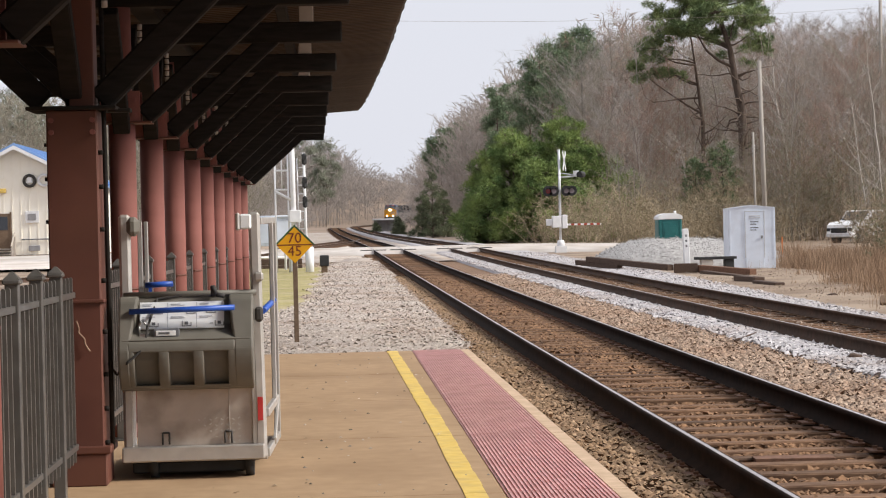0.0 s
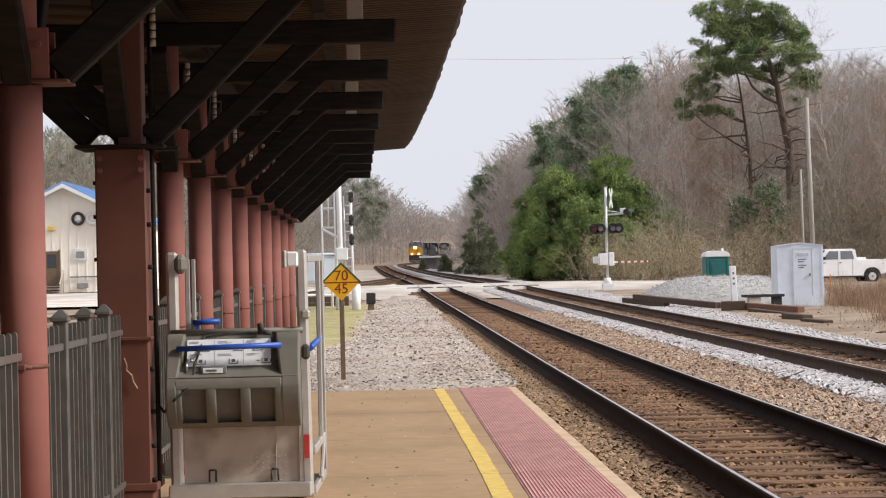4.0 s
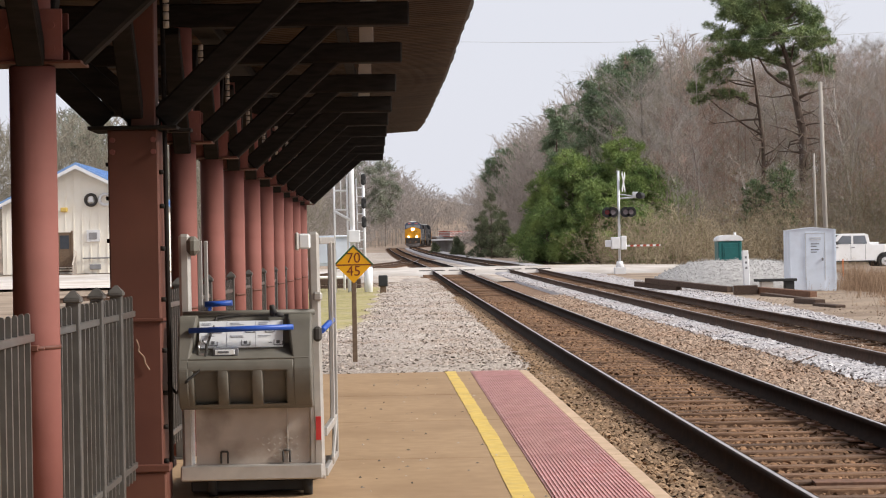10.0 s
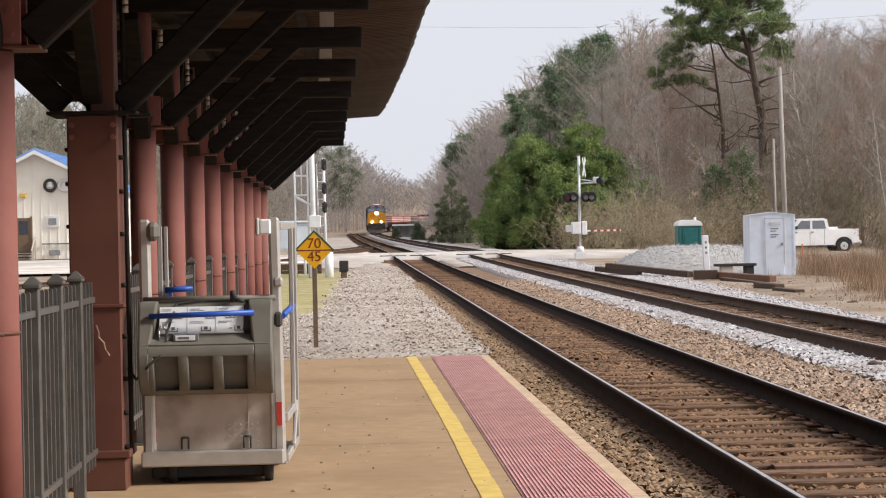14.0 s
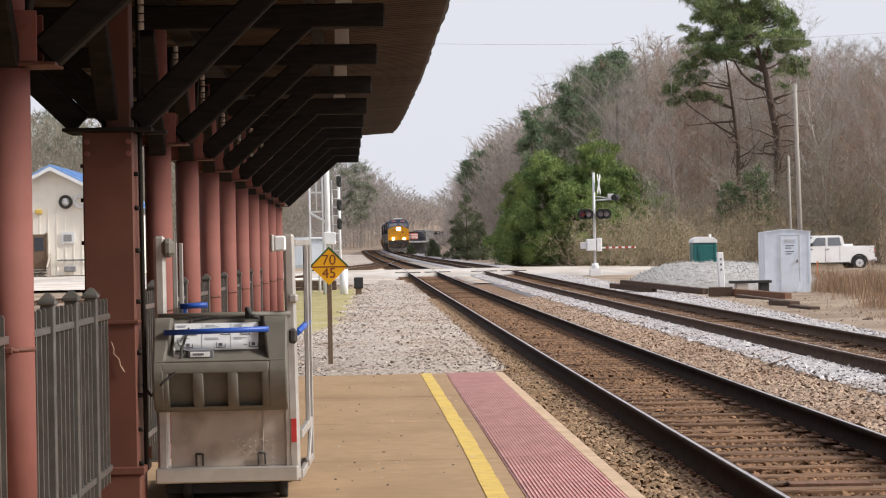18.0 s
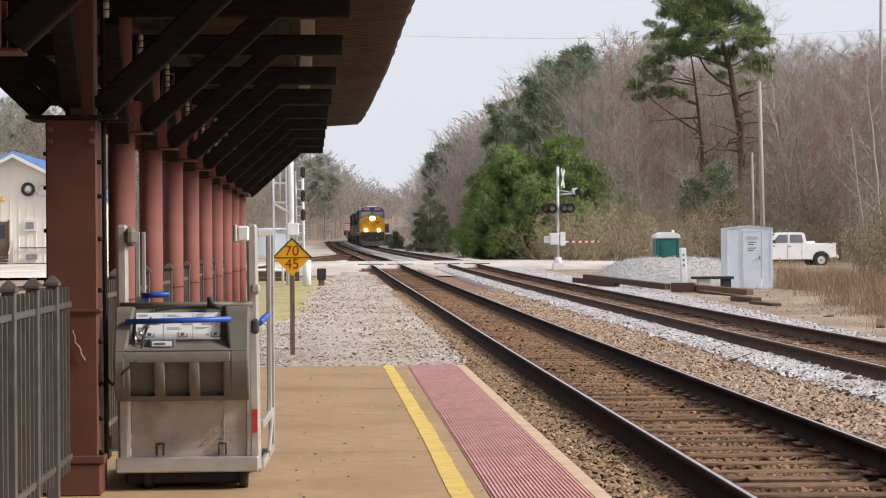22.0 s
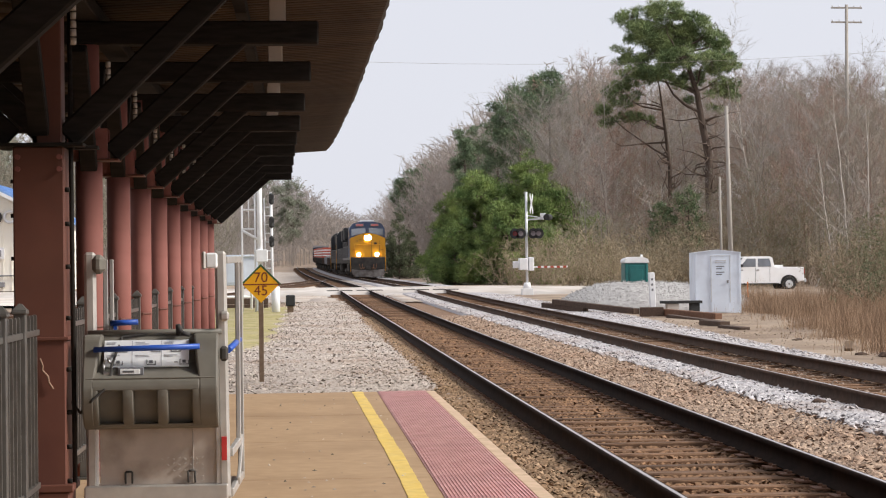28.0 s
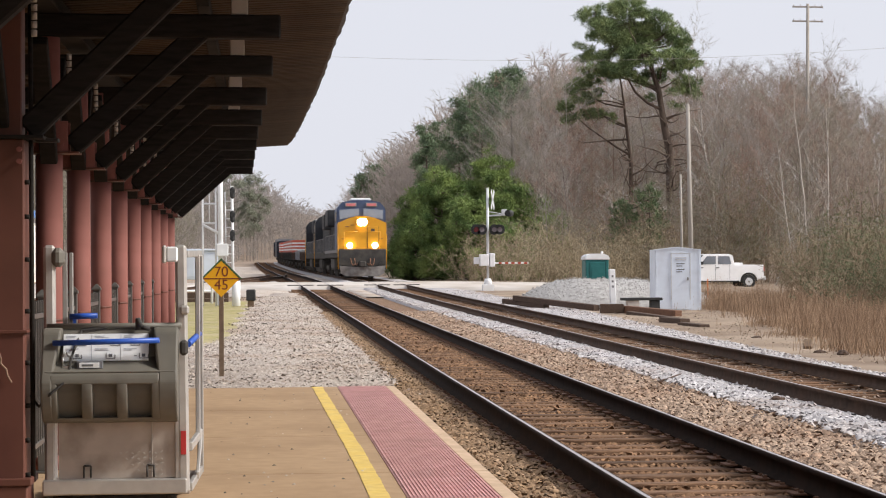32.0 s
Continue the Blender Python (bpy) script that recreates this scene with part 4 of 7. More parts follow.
    for xa, xb in ((-0.37, -0.326), (-0.188, -0.124), (0.014, 0.078), (0.216, 0.27)):
        bm = B()
        prism(bm, rib, "x", xa, xb)
        bmesh.ops.bevel(bm, geom=[e for e in bm.edges], offset=0.008, segments=2, affect="EDGES", profile=0.5)
        part("rib", bm, M_GREY_PLASTIC, cover, smooth=True)
    bm = B()
    prism(bm, [(-0.10, 0.872), (-0.182, 0.846), (-0.199, 0.826), (-0.207, 0.80), (-0.208, 0.772), (-0.13, 0.77)], "x", -0.365, 0.262)
    bmesh.ops.bevel(bm, geom=[e for e in bm.edges], offset=0.008, segments=2, affect="EDGES", profile=0.5)
    part("lip", bm, M_GREY_PLASTIC, cover)
    bm = B()
    prism(bm, [(-0.05, 0.575), (-0.125, 0.572), (-0.116, 0.556), (-0.075, 0.540), (-0.03, 0.538)], "x", -0.412, 0.362)
    part("under_lip", bm, M_GREY_PLASTIC, cover)
    bm = B()
    rod(bm, (-0.40, 0.0, 1.105), (0.385, 0.0, 1.105), 0.018, n=12)
    part("top_tube", bm, M_GREY_PLASTIC, root)
    # label panel
    lab = box("instruction_label", M_PAPER, -0.30, 0.195, -0.072, -0.05, 0.902, 1.066, 0.001, label="white instruction label with grey diagrams")
    tilt = Matrix.Rotation(radians(-18), 4, "X")
    pivot = Vector((0, -0.072, 0.984))
    lab.matrix_basis = Matrix.Translation(pivot + Vector((0, -0.008, 0))) @ tilt @ Matrix.Translation(-pivot)
    for x in (-0.136, 0.034):
        boxl = B()
        bx(boxl, x - 0.0015, x + 0.0015, -0.0735, -0.072, 0.906, 1.062)
        part("grid_line", boxl, M_INK_PALE, lab)
    for k in range(3):
        xa = -0.295 + k * 0.168
        for j in range(2):
            za = 0.908 + j * 0.078
            bm = B()
            bx(bm, xa + 0.01, xa + 0.085 - 0.02 * j, -0.0745, -0.072, za + 0.064, za + 0.068)
            bx(bm, xa + 0.01, xa + 0.06 + 0.03 * (k % 2), -0.0745, -0.072, za + 0.056, za + 0.059)
            part("caption", bm, M_INK_PALE, lab)
            bm = B()
            xb = xa + 0.05 + 0.025 * ((k + j) % 3)
            bx(bm, xb, xb + 0.055, -0.0745, -0.072, za + 0.006, za + 0.010)
            bx(bm, xb, xb + 0.004, -0.0745, -0.072, za + 0.010, za + 0.038)
            bx(bm, xb + 0.051, xb + 0.055, -0.0745, -0.072, za + 0.010, za + 0.030)
            bx(bm, xb + 0.016, xb + 0.036, -0.0745, -0.072, za + 0.016, za + 0.034)
            if k != 1:
                bx(bm, xb - 0.03, xb - 0.012, -0.0745, -0.072, za + 0.02, za + 0.024)
            part("diagram", bm, M_INK, lab)
    # blue bars
    bm = B()
    rod(bm, (-0.355, -0.14, 1.012), (0.262, -0.15, 1.024), 0.0165, n=12)
    part("blue_bar", bm, M_BLUE, root, "blue grab bar")
    bm = B()
    rod(bm, (-0.32, 0.5, 1.15), (-0.15, 0.5, 1.155), 0.018, n=12)
    bx(bm, -0.30, -0.28, 0.49, 0.51, 1.05, 1.15)
    part("blue_bar", bm, M_BLUE, root, "blue grab bar")
    bm = B()
    rod(bm, (0.42, 0.1, 0.99), (0.455, 1.0, 1.02), 0.02, n=12)
    part("blue_bar", bm, M_BLUE, root, "blue grab bar")
    # padlock box, cable, name plate
    bm = B()
    bx(bm, -0.30, -0.245, -0.16, -0.12, 0.82, 0.885, 0.006)
    lock = part("padlock", bm, M_STUMP, root, "steel padlock on a cable")
    bm = B()
    pts = [(-0.295, 0.88), (-0.30, 0.93), (-0.28, 0.96), (-0.255, 0.93), (-0.253, 0.88)]
    for (x0, z0), (x1, z1) in zip(pts[:-1], pts[1:]):
        rod(bm, (x0, -0.14, z0), (x1, -0.14, z1), 0.006, n=8)
    part("shackle", bm, M_STUMP, lock)
    bm = B()
    pts = [(-0.50, 0.70, 0.0), (-0.44, 0.64, -0.1), (-0.36, 0.72, -0.215), (-0.29, 0.78, -0.205), (-0.26, 0.83, -0.17), (-0.25, 0.92, -0.15), (-0.20, 1.08, -0.02), (0.05, 1.11, 0.0)]
    for (x0, z0, y0), (x1, z1, y1) in zip(pts[:-1], pts[1:]):
        rod(bm, (x0, y0, z0), (x1, y1, z1), 0.0075, n=6)
    part("security_cable", bm, M_LOCO_DARK, root)
    plate = box("name_plate", M_PAPER, -0.2, -0.085, -0.172, -0.164, 0.868, 0.898, 0.001)
    box("plate_frame", M_INK, -0.215, -0.065, -0.167, -0.10, 0.86, 0.906, 0.003)
    box("plate_writing", M_INK, -0.185, -0.12, -0.1735, -0.172, 0.877, 0.889, 0.0, plate)
    # crank handle on top
    bm = B()
    rod(bm, (0.13, -0.03, 1.09), (0.13, -0.05, 1.15), 0.014, n=8)
    rod(bm, (0.13, -0.05, 1.15), (0.15, -0.06, 1.10), 0.016, n=8)
    rod(bm, (0.15, -0.06, 1.10), (0.2, -0.05, 1.09), 0.014, n=8)
    part("latch_hook", bm, M_LOCO_DARK, root)
    # latches on the side post
    box("latch", M_ALU, 0.375, 0.43, -0.04, 0.02, 1.17, 1.225, 0.012)
    box("latch", M_LOCO_DARK, 0.375, 0.425, -0.07, -0.02, 0.93, 1.02, 0.015)
    # side gate frame, going back
    ys = 1.06
    bm = B()
    bar(bm, (W - 0.02, 0.06, 1.53), (W + 0.03, ys, 1.54), 0.03, 0.04, 0.004)
    gate = part("side_gate", bm, M_ALU, root, "tubular aluminium side gate")
    for (y, w) in ((ys, 0.04), (ys - 0.3, 0.03)):
        bm = B()
        bx(bm, W + 0.01, W + 0.01 + w, y - w / 2, y + w / 2, 0.12 if y == ys else 0.38, 1.53, 0.005)
        part("gate_post", bm, M_ALU, gate)
    for z in (0.38, 0.14):
        bm = B()
        bar(bm, (W, 0.06, z), (W + 0.03, ys, z), 0.03, 0.05, 0.004)
        part("gate_bar", bm, M_ALU, gate)
    bm = B()
    bar(bm, (W + 0.03, 0.5, 0.16), (W + 0.035, ys - 0.05, 0.36), 0.02, 0.05, 0.004)
    part("gate_strut", bm, M_ALU, gate)
    # rear mast post seen past the left one
    for (xa, xb) in ((-0.365, -0.335), (-0.325, -0.30)):
        bm = B()
        bx(bm, xa, xb, 0.52, 0.545, 0.13, 1.545, 0.004)
        part("rear_mast", bm, M_ALU, root)
    return root


build_lift()


# ---- speed board ----
def text_mesh(body, size, extrude=0.002):
    cu = bpy.data.curves.new("lettering", "FONT")
    cu.body, cu.size, cu.align_x, cu.align_y, cu.extrude = body, size, "CENTER", "CENTER", extrude
    cu.offset = 0.0
    ob = bpy.data.objects.new("lettering", cu)
    scene.collection.objects.link(ob)
    dg = bpy.context.evaluated_depsgraph_get()
    me = bpy.data.meshes.new_from_object(ob.evaluated_get(dg))
    bpy.data.objects.remove(ob)
    return me


def build_speed_sign():
    root = empty("speed_sign", pose(-0.6, 28.8, -0.035, 0, 0, 2), label="orange-yellow diamond speed board reading 70 over 45 on a rusty post", category="sign")
    bm = B()
    bx(bm, -0.035, 0.035, -0.01, 0.03, -0.35, 1.1, 0.004)
    part("post", bm, M_POST_BROWN, root)
    h, cz = 0.275, 1.315
    bm = B()
    prism(bm, [(-h, cz), (0, cz - h), (h, cz), (0, cz + h)], "y", -0.022, -0.012)
    plate = part("plate", bm, M_SIGN_YELLOW, root)
    bm = B()
    e = 0.03
    prism(bm, [(-h - e, cz + 0.0), (0, cz + h + e), (0, cz + h - 0.008), (-h, cz - 0.006)], "y", -0.0245, -0.011)
    prism(bm, [(h + e, cz + 0.0), (0, cz + h + e), (0, cz + h - 0.008), (h, cz - 0.006)], "y", -0.0245, -0.011)
    part("green_edge", bm, M_SIGN_GREEN, plate, "dark green upper edges")
    bm = B()
    bx(bm, -h + 0.002, h - 0.002, -0.0245, -0.022, cz - 0.009, cz + 0.009)
    part("divider", bm, M_SIGN_INK, plate)
    for body, dz in (("70", 0.098), ("45", -0.098)):
        me = text_mesh(body, 0.215)
        me.materials.append(M_SIGN_INK)
        ob = new("lettering", me)
        ob.parent = plate
        ob.matrix_basis = pose(0, -0.0235, cz + dz, 90, 0, 0)
    return root


build_speed_sign()

# ---- signals and gates by the crossing ----
def place(x, y, dz=0.0):
    return pose(x, y, float(land(x, y)) + dz)


def rodpart(name, a, b, r, mt, root, n=12, label="", r1=None):
    return part(name, rod(B(), a, b, r, r1, n), mt, root, label)


def boxpart(name, x0, x1, y0, y1, z0, z1, mt, root, bev=0.006, label=""):
    bm = B()
    bx(bm, x0, x1, y0, y1, z0, z1, bev)
    return part(name, bm, mt, root, label)


M_LENS_GREY = mat("faded_lens", (0.22, 0.19, 0.21), (0.28, 0.24, 0.26), 0.25, 3, 3, bump=0)


def build_crossing_gate():
    root = empty("crossing_signal", pose(11.58, 98, 0.30), label="white level crossing mast with crossbuck, black light heads and gate machine", category="crossing signal")
    rodpart("mast", (0, 0, 0.45), (0, 0, 5.15), 0.065, M_SILVER, root)
    boxpart("foundation", -0.28, 0.28, -0.28, 0.28, -0.2, 0.2, M_WHITE, root)
    bm = B()
    rod(bm, (0, 0, 0.2), (0, 0, 0.5), 0.22, 0.16, 12)
    part("base", bm, M_WHITE, root)
    boxpart("gate_machine", -0.42, 0.02, -0.25, 0.25, 1.15, 1.75, M_WHITE, root, 0.02)
    boxpart("relay_box", -0.72, -0.43, -0.15, 0.15, 1.25, 1.6, M_WHITE, root, 0.02)
    boxpart("gate_bracket", 0.08, 0.35, -0.2, 0.2, 1.1, 1.8, M_WHITE, root, 0.03)
    arm = boxpart("gate_arm", 0.35, 2.1, -0.03, 0.03, 1.25, 1.34, M_WHITE, root, 0.004)
    for k in range(5):
        boxpart("stripe", 0.55 + k * 0.33, 0.72 + k * 0.33, -0.034, 0.034, 1.246, 1.344, M_CAR_RED, arm, 0)
    rodpart("cross_bar", (-0.65, 0, 3.0), (0.65, 0, 3.0), 0.04, M_SILVER, root, 8)
    for x in (-0.62, -0.32, 0.32, 0.6):
        for s in (1,):
            bm = B()
            rod(bm, (x, -0.2, 3.02), (x, -0.17, 3.02), 0.27, 0.27, 20)
            rod(bm, (x, -0.17, 3.02), (x, 0.16, 3.02), 0.22, 0.17, 16)
            hd = part("light_head", bm, M_BLACK, root, "black flashing-light head")
            bm = B()
            rod(bm, (x, -0.215, 3.02), (x, -0.2, 3.02), 0.13, 0.13, 14)
            part("lens", bm, M_REDLENS if x < -0.5 else M_LENS_GREY, hd)
            bm = B()
            prism(bm, [(x - 0.17, 3.08), (x - 0.12, 3.2), (x + 0.12, 3.2), (x + 0.17, 3.08), (x + 0.14, 3.08), (x + 0.1, 3.17), (x - 0.1, 3.17), (x - 0.14, 3.08)], "y", -0.45, -0.2)
            part("hood", bm, M_BLACK, hd)
    # crossbuck seen at a steep angle
    for sgn in (-1, 1):
        bm = B()
        bx(bm, -0.6, 0.6, -0.01, 0.01, -0.115, 0.115, 0.003, pose(0.26, -0.05, 4.55, 0, 0, 72) @ pose(0, 0, 0, 0, sgn * 50, 0))
        part("crossbuck", bm, M_SILVER, root)
    rodpart("side_arm", (0, 0, 3.72), (1.0, 0, 3.78), 0.04, M_SILVER, root, 8)
    rodpart("side_arm", (0, 0, 3.95), (0.8, 0, 3.82), 0.025, M_SILVER, root, 8)
    boxpart("arm_box", 0.72, 1.0, -0.1, 0.1, 3.75, 4.05, M_SILVER, root, 0.02)
    bm = B()
    rod(bm, (1.0, -0.2, 3.85), (1.25, 0.2, 3.85), 0.16, 0.16, 12)
    part("light_head", bm, M_BLACK, root)
    return root


build_crossing_gate()


def build_signal_mast():
    """Tall white mast with a ladder and lamp brackets, over a silver cabinet."""
    y = 70.0
    root = empty("signal_mast", pose(-1.20, y, 0.0), label="tall white signal mast with ladder cage and bracket arms", category="signal mast")
    rodpart("mast", (-0.26, 0, -0.2), (-0.30, 0, 7.2), 0.095, M_WHITE, root, 14)
    boxpart("junction_box", -0.42, -0.0, -0.2, 0.12, 1.85, 2.3, M_WHITE, root, 0.02)
    # ladder with cage
    for x in (-0.92, -0.45):
        rodpart("ladder_rail", (x, 0.1, 0.0), (x, 0.1, 4.4), 0.035, M_WHITE, root, 8)
    for z in (3.05, 3.75, 4.35):
        rodpart("ladder_rung", (-0.92, 0.1, z), (-0.45, 0.1, z), 0.035, M_WHITE, root, 8)
    rodpart("bracket", (-0.92, 0.1, 3.0), (-0.3, 0, 2.65), 0.05, M_WHITE, root, 8)
    rodpart("ladder_rail", (-0.68, 0.1, 3.05), (-0.68, 0.1, 4.35), 0.022, M_WHITE, root, 8)
    # second mast with three heads
    r2 = empty("colour_light_signal", pose(-1.36, y + 0.5, 0.0), label="slim white signal mast carrying black lamp heads and a ladder", category="railway signal")
    rodpart("mast", (0.33, 0, -0.2), (0.29, 0, 4.4), 0.05, M_WHITE, r2, 10)
    rodpart("lower_mast", (0.44, -0.2, -0.25), (0.44, -0.2, 0.95), 0.15, M_WHITE, r2, 14)
    rodpart("ladder_rail", (0.08, 0, 1.0), (0.04, 0, 4.2), 0.022, M_WHITE, r2, 8)
    rodpart("ladder_rail", (-0.1, 0, 1.0), (-0.12, 0, 4.0), 0.02, M_WHITE, r2, 8)
    for z in np.arange(1.3, 4.1, 0.32):
        rodpart("ladder_rung", (0.08, 0, float(z)), (0.31, 0, float(z)), 0.02, M_WHITE, r2, 8)
    for z in (4.16, 3.3, 2.6):
        bm = B()
        bx(bm, 0.22, 0.40, -0.3, 0.0, z - 0.22, z + 0.22, 0.075)
        hd = part("lamp_head", bm, M_BLACK, r2, "black oval lamp head")
        bm = B()
        rod(bm, (0.31, -0.42, z + 0.05), (0.31, -0.28, z + 0.05), 0.09, 0.09, 12)
        part("hood", bm, M_BLACK, hd)
    # cabinet behind
    r3 = empty("signal_cabinet", pose(-2.3, y + 1.5, 0.0), label="silver-grey trackside equipment cabinet", category="cabinet")
    boxpart("body", -0.75, 0.85, -0.5, 0.5, 1.0, 2.05, M_CABINET, r3, 0.02)
    boxpart("roof", -0.82, 0.92, -0.58, 0.58, 2.05, 2.13, M_CABINET, r3, 0.02)
    for x in (-0.6, 0.7):
        boxpart("leg", x - 0.06, x + 0.06, -0.06, 0.06, -0.3, 1.0, M_SILVER, r3, 0.01)
    boxpart("door", -0.6, 0.7, -0.525, -0.5, 1.1, 1.95, M_CABINET, r3, 0.01)
    r4 = empty("switch_stand", pose(-0.4, y - 1, -0.1), label="small dark switch stand beside the mast", category="switch stand")
    boxpart("housing", -0.15, 0.18, -0.2, 0.2, 0.35, 0.75, M_BLACK, r4, 0.03)
    boxpart("stem", -0.1, 0.12, -0.1, 0.1, 0.0, 0.36, M_POST_BROWN, r4, 0.01)
    boxpart("foot", -0.3, 0.3, -0.2, 0.2, -0.1, 0.02, M_TIMBER_OLD, r4, 0.01)
    # white pipe railing by the cabinet
    r6 = empty("pipe_railing", pose(-3.2, y + 4, 0.0), label="white pipe railing beside the road", category="railing")
    for z in (0.55, 1.25, 1.95):
        rodpart("rail", (-2.2, 0, z), (1.3, 0, z), 0.045, M_WHITE, r6, 8)
    for x in (-2.2, -1.0, 0.2, 1.3):
        rodpart("post", (x, 0, -0.3), (x, 0, 1.98), 0.05, M_WHITE, r6, 8)
    # low dark barrier further left
    r5 = empty("buffer_wall", pose(-3.0, y + 6, -0.1), label="low dark timber retaining wall beside the road", category="wall")
    for k in range(3):
        boxpart("beam", -2.4, 1.7, -0.12, 0.12, -0.15 + 0.24 * k, 0.08 + 0.24 * k, M_TIMBER_OLD, r5, 0.02)


build_signal_mast()


def build_cabinet():
    x0, x1, y = 13.46, 15.08, 65.0
    z = 0.12
    root = empty("equipment_cabinet", pose((x0 + x1) / 2, y, z, 0, 0, -6), label="pale grey metal signal equipment house with a closed door and vents", category="cabinet")
    w = 0.79
    bm = B()
    prism(bm, [(-w, -0.36), (w, -0.36), (w, 1.84), (0.0, 1.93), (-w, 1.84)], "y", 0, 1.9)
    part("body", bm, M_CABINET, root)
    bm = B()
    prism(bm, [(-w - 0.012, 1.835), (0, 1.927), (w + 0.012, 1.835), (w + 0.012, 1.86), (0, 1.952), (-w - 0.012, 1.86)], "y", -0.025, 1.93)
    part("roof", bm, M_CABINET, root)
    boxpart("plinth", -w + 0.03, w - 0.03, 0.03, 1.85, -0.6, -0.36, M_ROAD, root, 0.01)
    d = boxpart("door", -0.22, 0.4, -0.02, 0.0, -0.2, 1.72, M_CABINET, root, 0.006)
    boxpart("frame", -0.25, -0.22, -0.025, 0.0, 0.14, 1.75, M_SILVER, d, 0.002)
    boxpart("frame", 0.4, 0.43, -0.025, 0.0, 0.14, 1.75, M_SILVER, d, 0.002)
    boxpart("frame", -0.25, 0.43, -0.025, 0.0, 1.72, 1.75, M_SILVER, d, 0.002)
    boxpart("handle", 0.30, 0.36, -0.06, -0.02, 0.8, 0.9, M_LOCO_GREY, d, 0.01)
    for z0 in (1.5, 1.56):
        boxpart("vent_slat", -0.1, 0.28, -0.035, -0.02, z0, z0 + 0.035, M_SILVER, d, 0.002)
    for z0 in (1.36, 1.28, 1.16, 1.08):
        boxpart("writing", -0.06, 0.22 - (0.08 if z0 in (1.28, 1.08) else 0), -0.026, -0.02, z0, z0 + 0.03, M_INK, d, 0)
    for x in (-w + 0.05, w - 0.05, 0):
        boxpart("corner_trim", x - 0.02, x + 0.02, -0.012, 0.0, 0.1, 1.84, M_CABINET, root, 0.002) if x else None
    return root


build_cabinet()


def build_toilet():
    root = empty("portable_toilet", pose(13.66, 78, -0.37), label="teal plastic portable toilet with a white domed roof", category="portable toilet")
    root.scale = (0.87, 0.87, 1.0)
    boxpart("base", -0.58, 0.58, -0.58, 0.58, 0.0, 0.15, M_BLACK, root, 0.02)
    boxpart("cabin", -0.55, 0.55, -0.55, 0.55, 0.15, 2.05, M_GREEN_TOILET, root, 0.03)
    d = boxpart("door", -0.36, 0.36, -0.585, -0.55, 0.2, 1.95, M_GREEN_TOILET, root, 0.015)
    boxpart("door_panel", -0.28, 0.28, -0.6, -0.585, 1.1, 1.8, M_GREEN_TOILET, d, 0.01)
    for x in (-0.47, 0.47):
        boxpart("corner_rib", x - 0.05, x + 0.05, -0.575, -0.55, 0.2, 2.0, M_GREEN_TOILET, root, 0.01)
    bm = B()
    prism(bm, [(-0.6, 2.05), (0.6, 2.05), (0.6, 2.13), (0.5, 2.24), (0.25, 2.30), (-0.25, 2.30), (-0.5, 2.24), (-0.6, 2.13)], "y", -0.6, 0.6)
    bmesh.ops.bevel(bm, geom=list(bm.edges), offset=0.03, segments=2, affect="EDGES")
    part("roof", bm, M_WHITE, root, "white moulded roof")
    rodpart("vent_pipe", (0.4, 0.4, 2.2), (0.4, 0.4, 2.4), 0.06, M_WHITE, root)
    return root


build_toilet()


M_STONE_PILE = mat("crushed_grey_stone", (0.31, 0.295, 0.285), (0.44, 0.425, 0.41), 0.95, 9, 6, island=0.05, bump=0.35, fine=0.02)


def build_gravel_pile():
    rs = np.random.RandomState(4)
    n, m = 60, 34
    us, vs = np.linspace(-1, 1, n), np.linspace(-1, 1, m)
    U, Vv = np.meshgrid(us, vs)
    X, Y = 13.0 + U * 3.85, 70.5 + Vv * 2.6
    h = np.clip(1 - np.abs(U) ** 3.4 - np.abs(Vv) ** 2, 0, 1) ** 0.55
    bumpy = 1 + 0.05 * np.sin(U * 4 + 2.6) + 0.03 * np.sin(U * 9 + Vv * 4)
    Z = -0.35 + 1.25 * h * bumpy + 0.02 * rs.randn(m, n) * (h > 0)
    i, j = np.meshgrid(np.arange(n - 1), np.arange(m - 1))
    a = (j * n + i).ravel()
    ob = mesh_np("gravel_pile", np.stack([X, Y, Z], -1).reshape(-1, 3), np.stack([a, a + 1, a + n + 1, a + n], 1), M_STONE_PILE)
    tagged(ob, "heap of grey crushed stone", "gravel pile", kind="stuff")
    k = 9000
    u, v = rs.uniform(-1, 1, k), rs.uniform(-1, 0.2, k)
    iu, iv = ((u + 1) / 2 * (n - 1)).astype(int), ((v + 1) / 2 * (m - 1)).astype(int)
    base = np.stack([X[iv, iu], Y[iv, iu], Z[iv, iu]], -1) + rs.randn(k, 3) * 0.03
    keep = h[iv, iu] > 0.02
    base = base[keep]
    octa = np.array([[1, 0, 0], [0, 1, 0], [-1, 0, 0], [0, -1, 0], [0, 0, 1], [0, 0, -1]], float)
    s = 0.010 + 0.014 * rs.rand(len(base)) ** 2
    P = (octa[None] * (0.6 + 0.7 * rs.rand(len(base), 6, 1)) * s[:, None, None] + base[:, None]).reshape(-1, 3)
    tri = np.array([[0, 1, 4], [1, 2, 4], [2, 3, 4], [3, 0, 4], [1, 0, 5], [2, 1, 5], [3, 2, 5], [0, 3, 5]])
    tagged(mesh_np("pile_stones", P, (tri[None] + 6 * np.arange(len(base))[:, None, None]).reshape(-1, 3), M_STONE_PILE), "loose stones on the gravel heap", "stones", kind="stuff")


build_gravel_pile()


def timber(name, a, b, w, h, label, mt=M_TIMBER_OLD):
    bm = B()
    bar(bm, a, b, w, h, 0.015)
    return tagged(part(name, bm, mt), label, "timber", "stacked timbers")


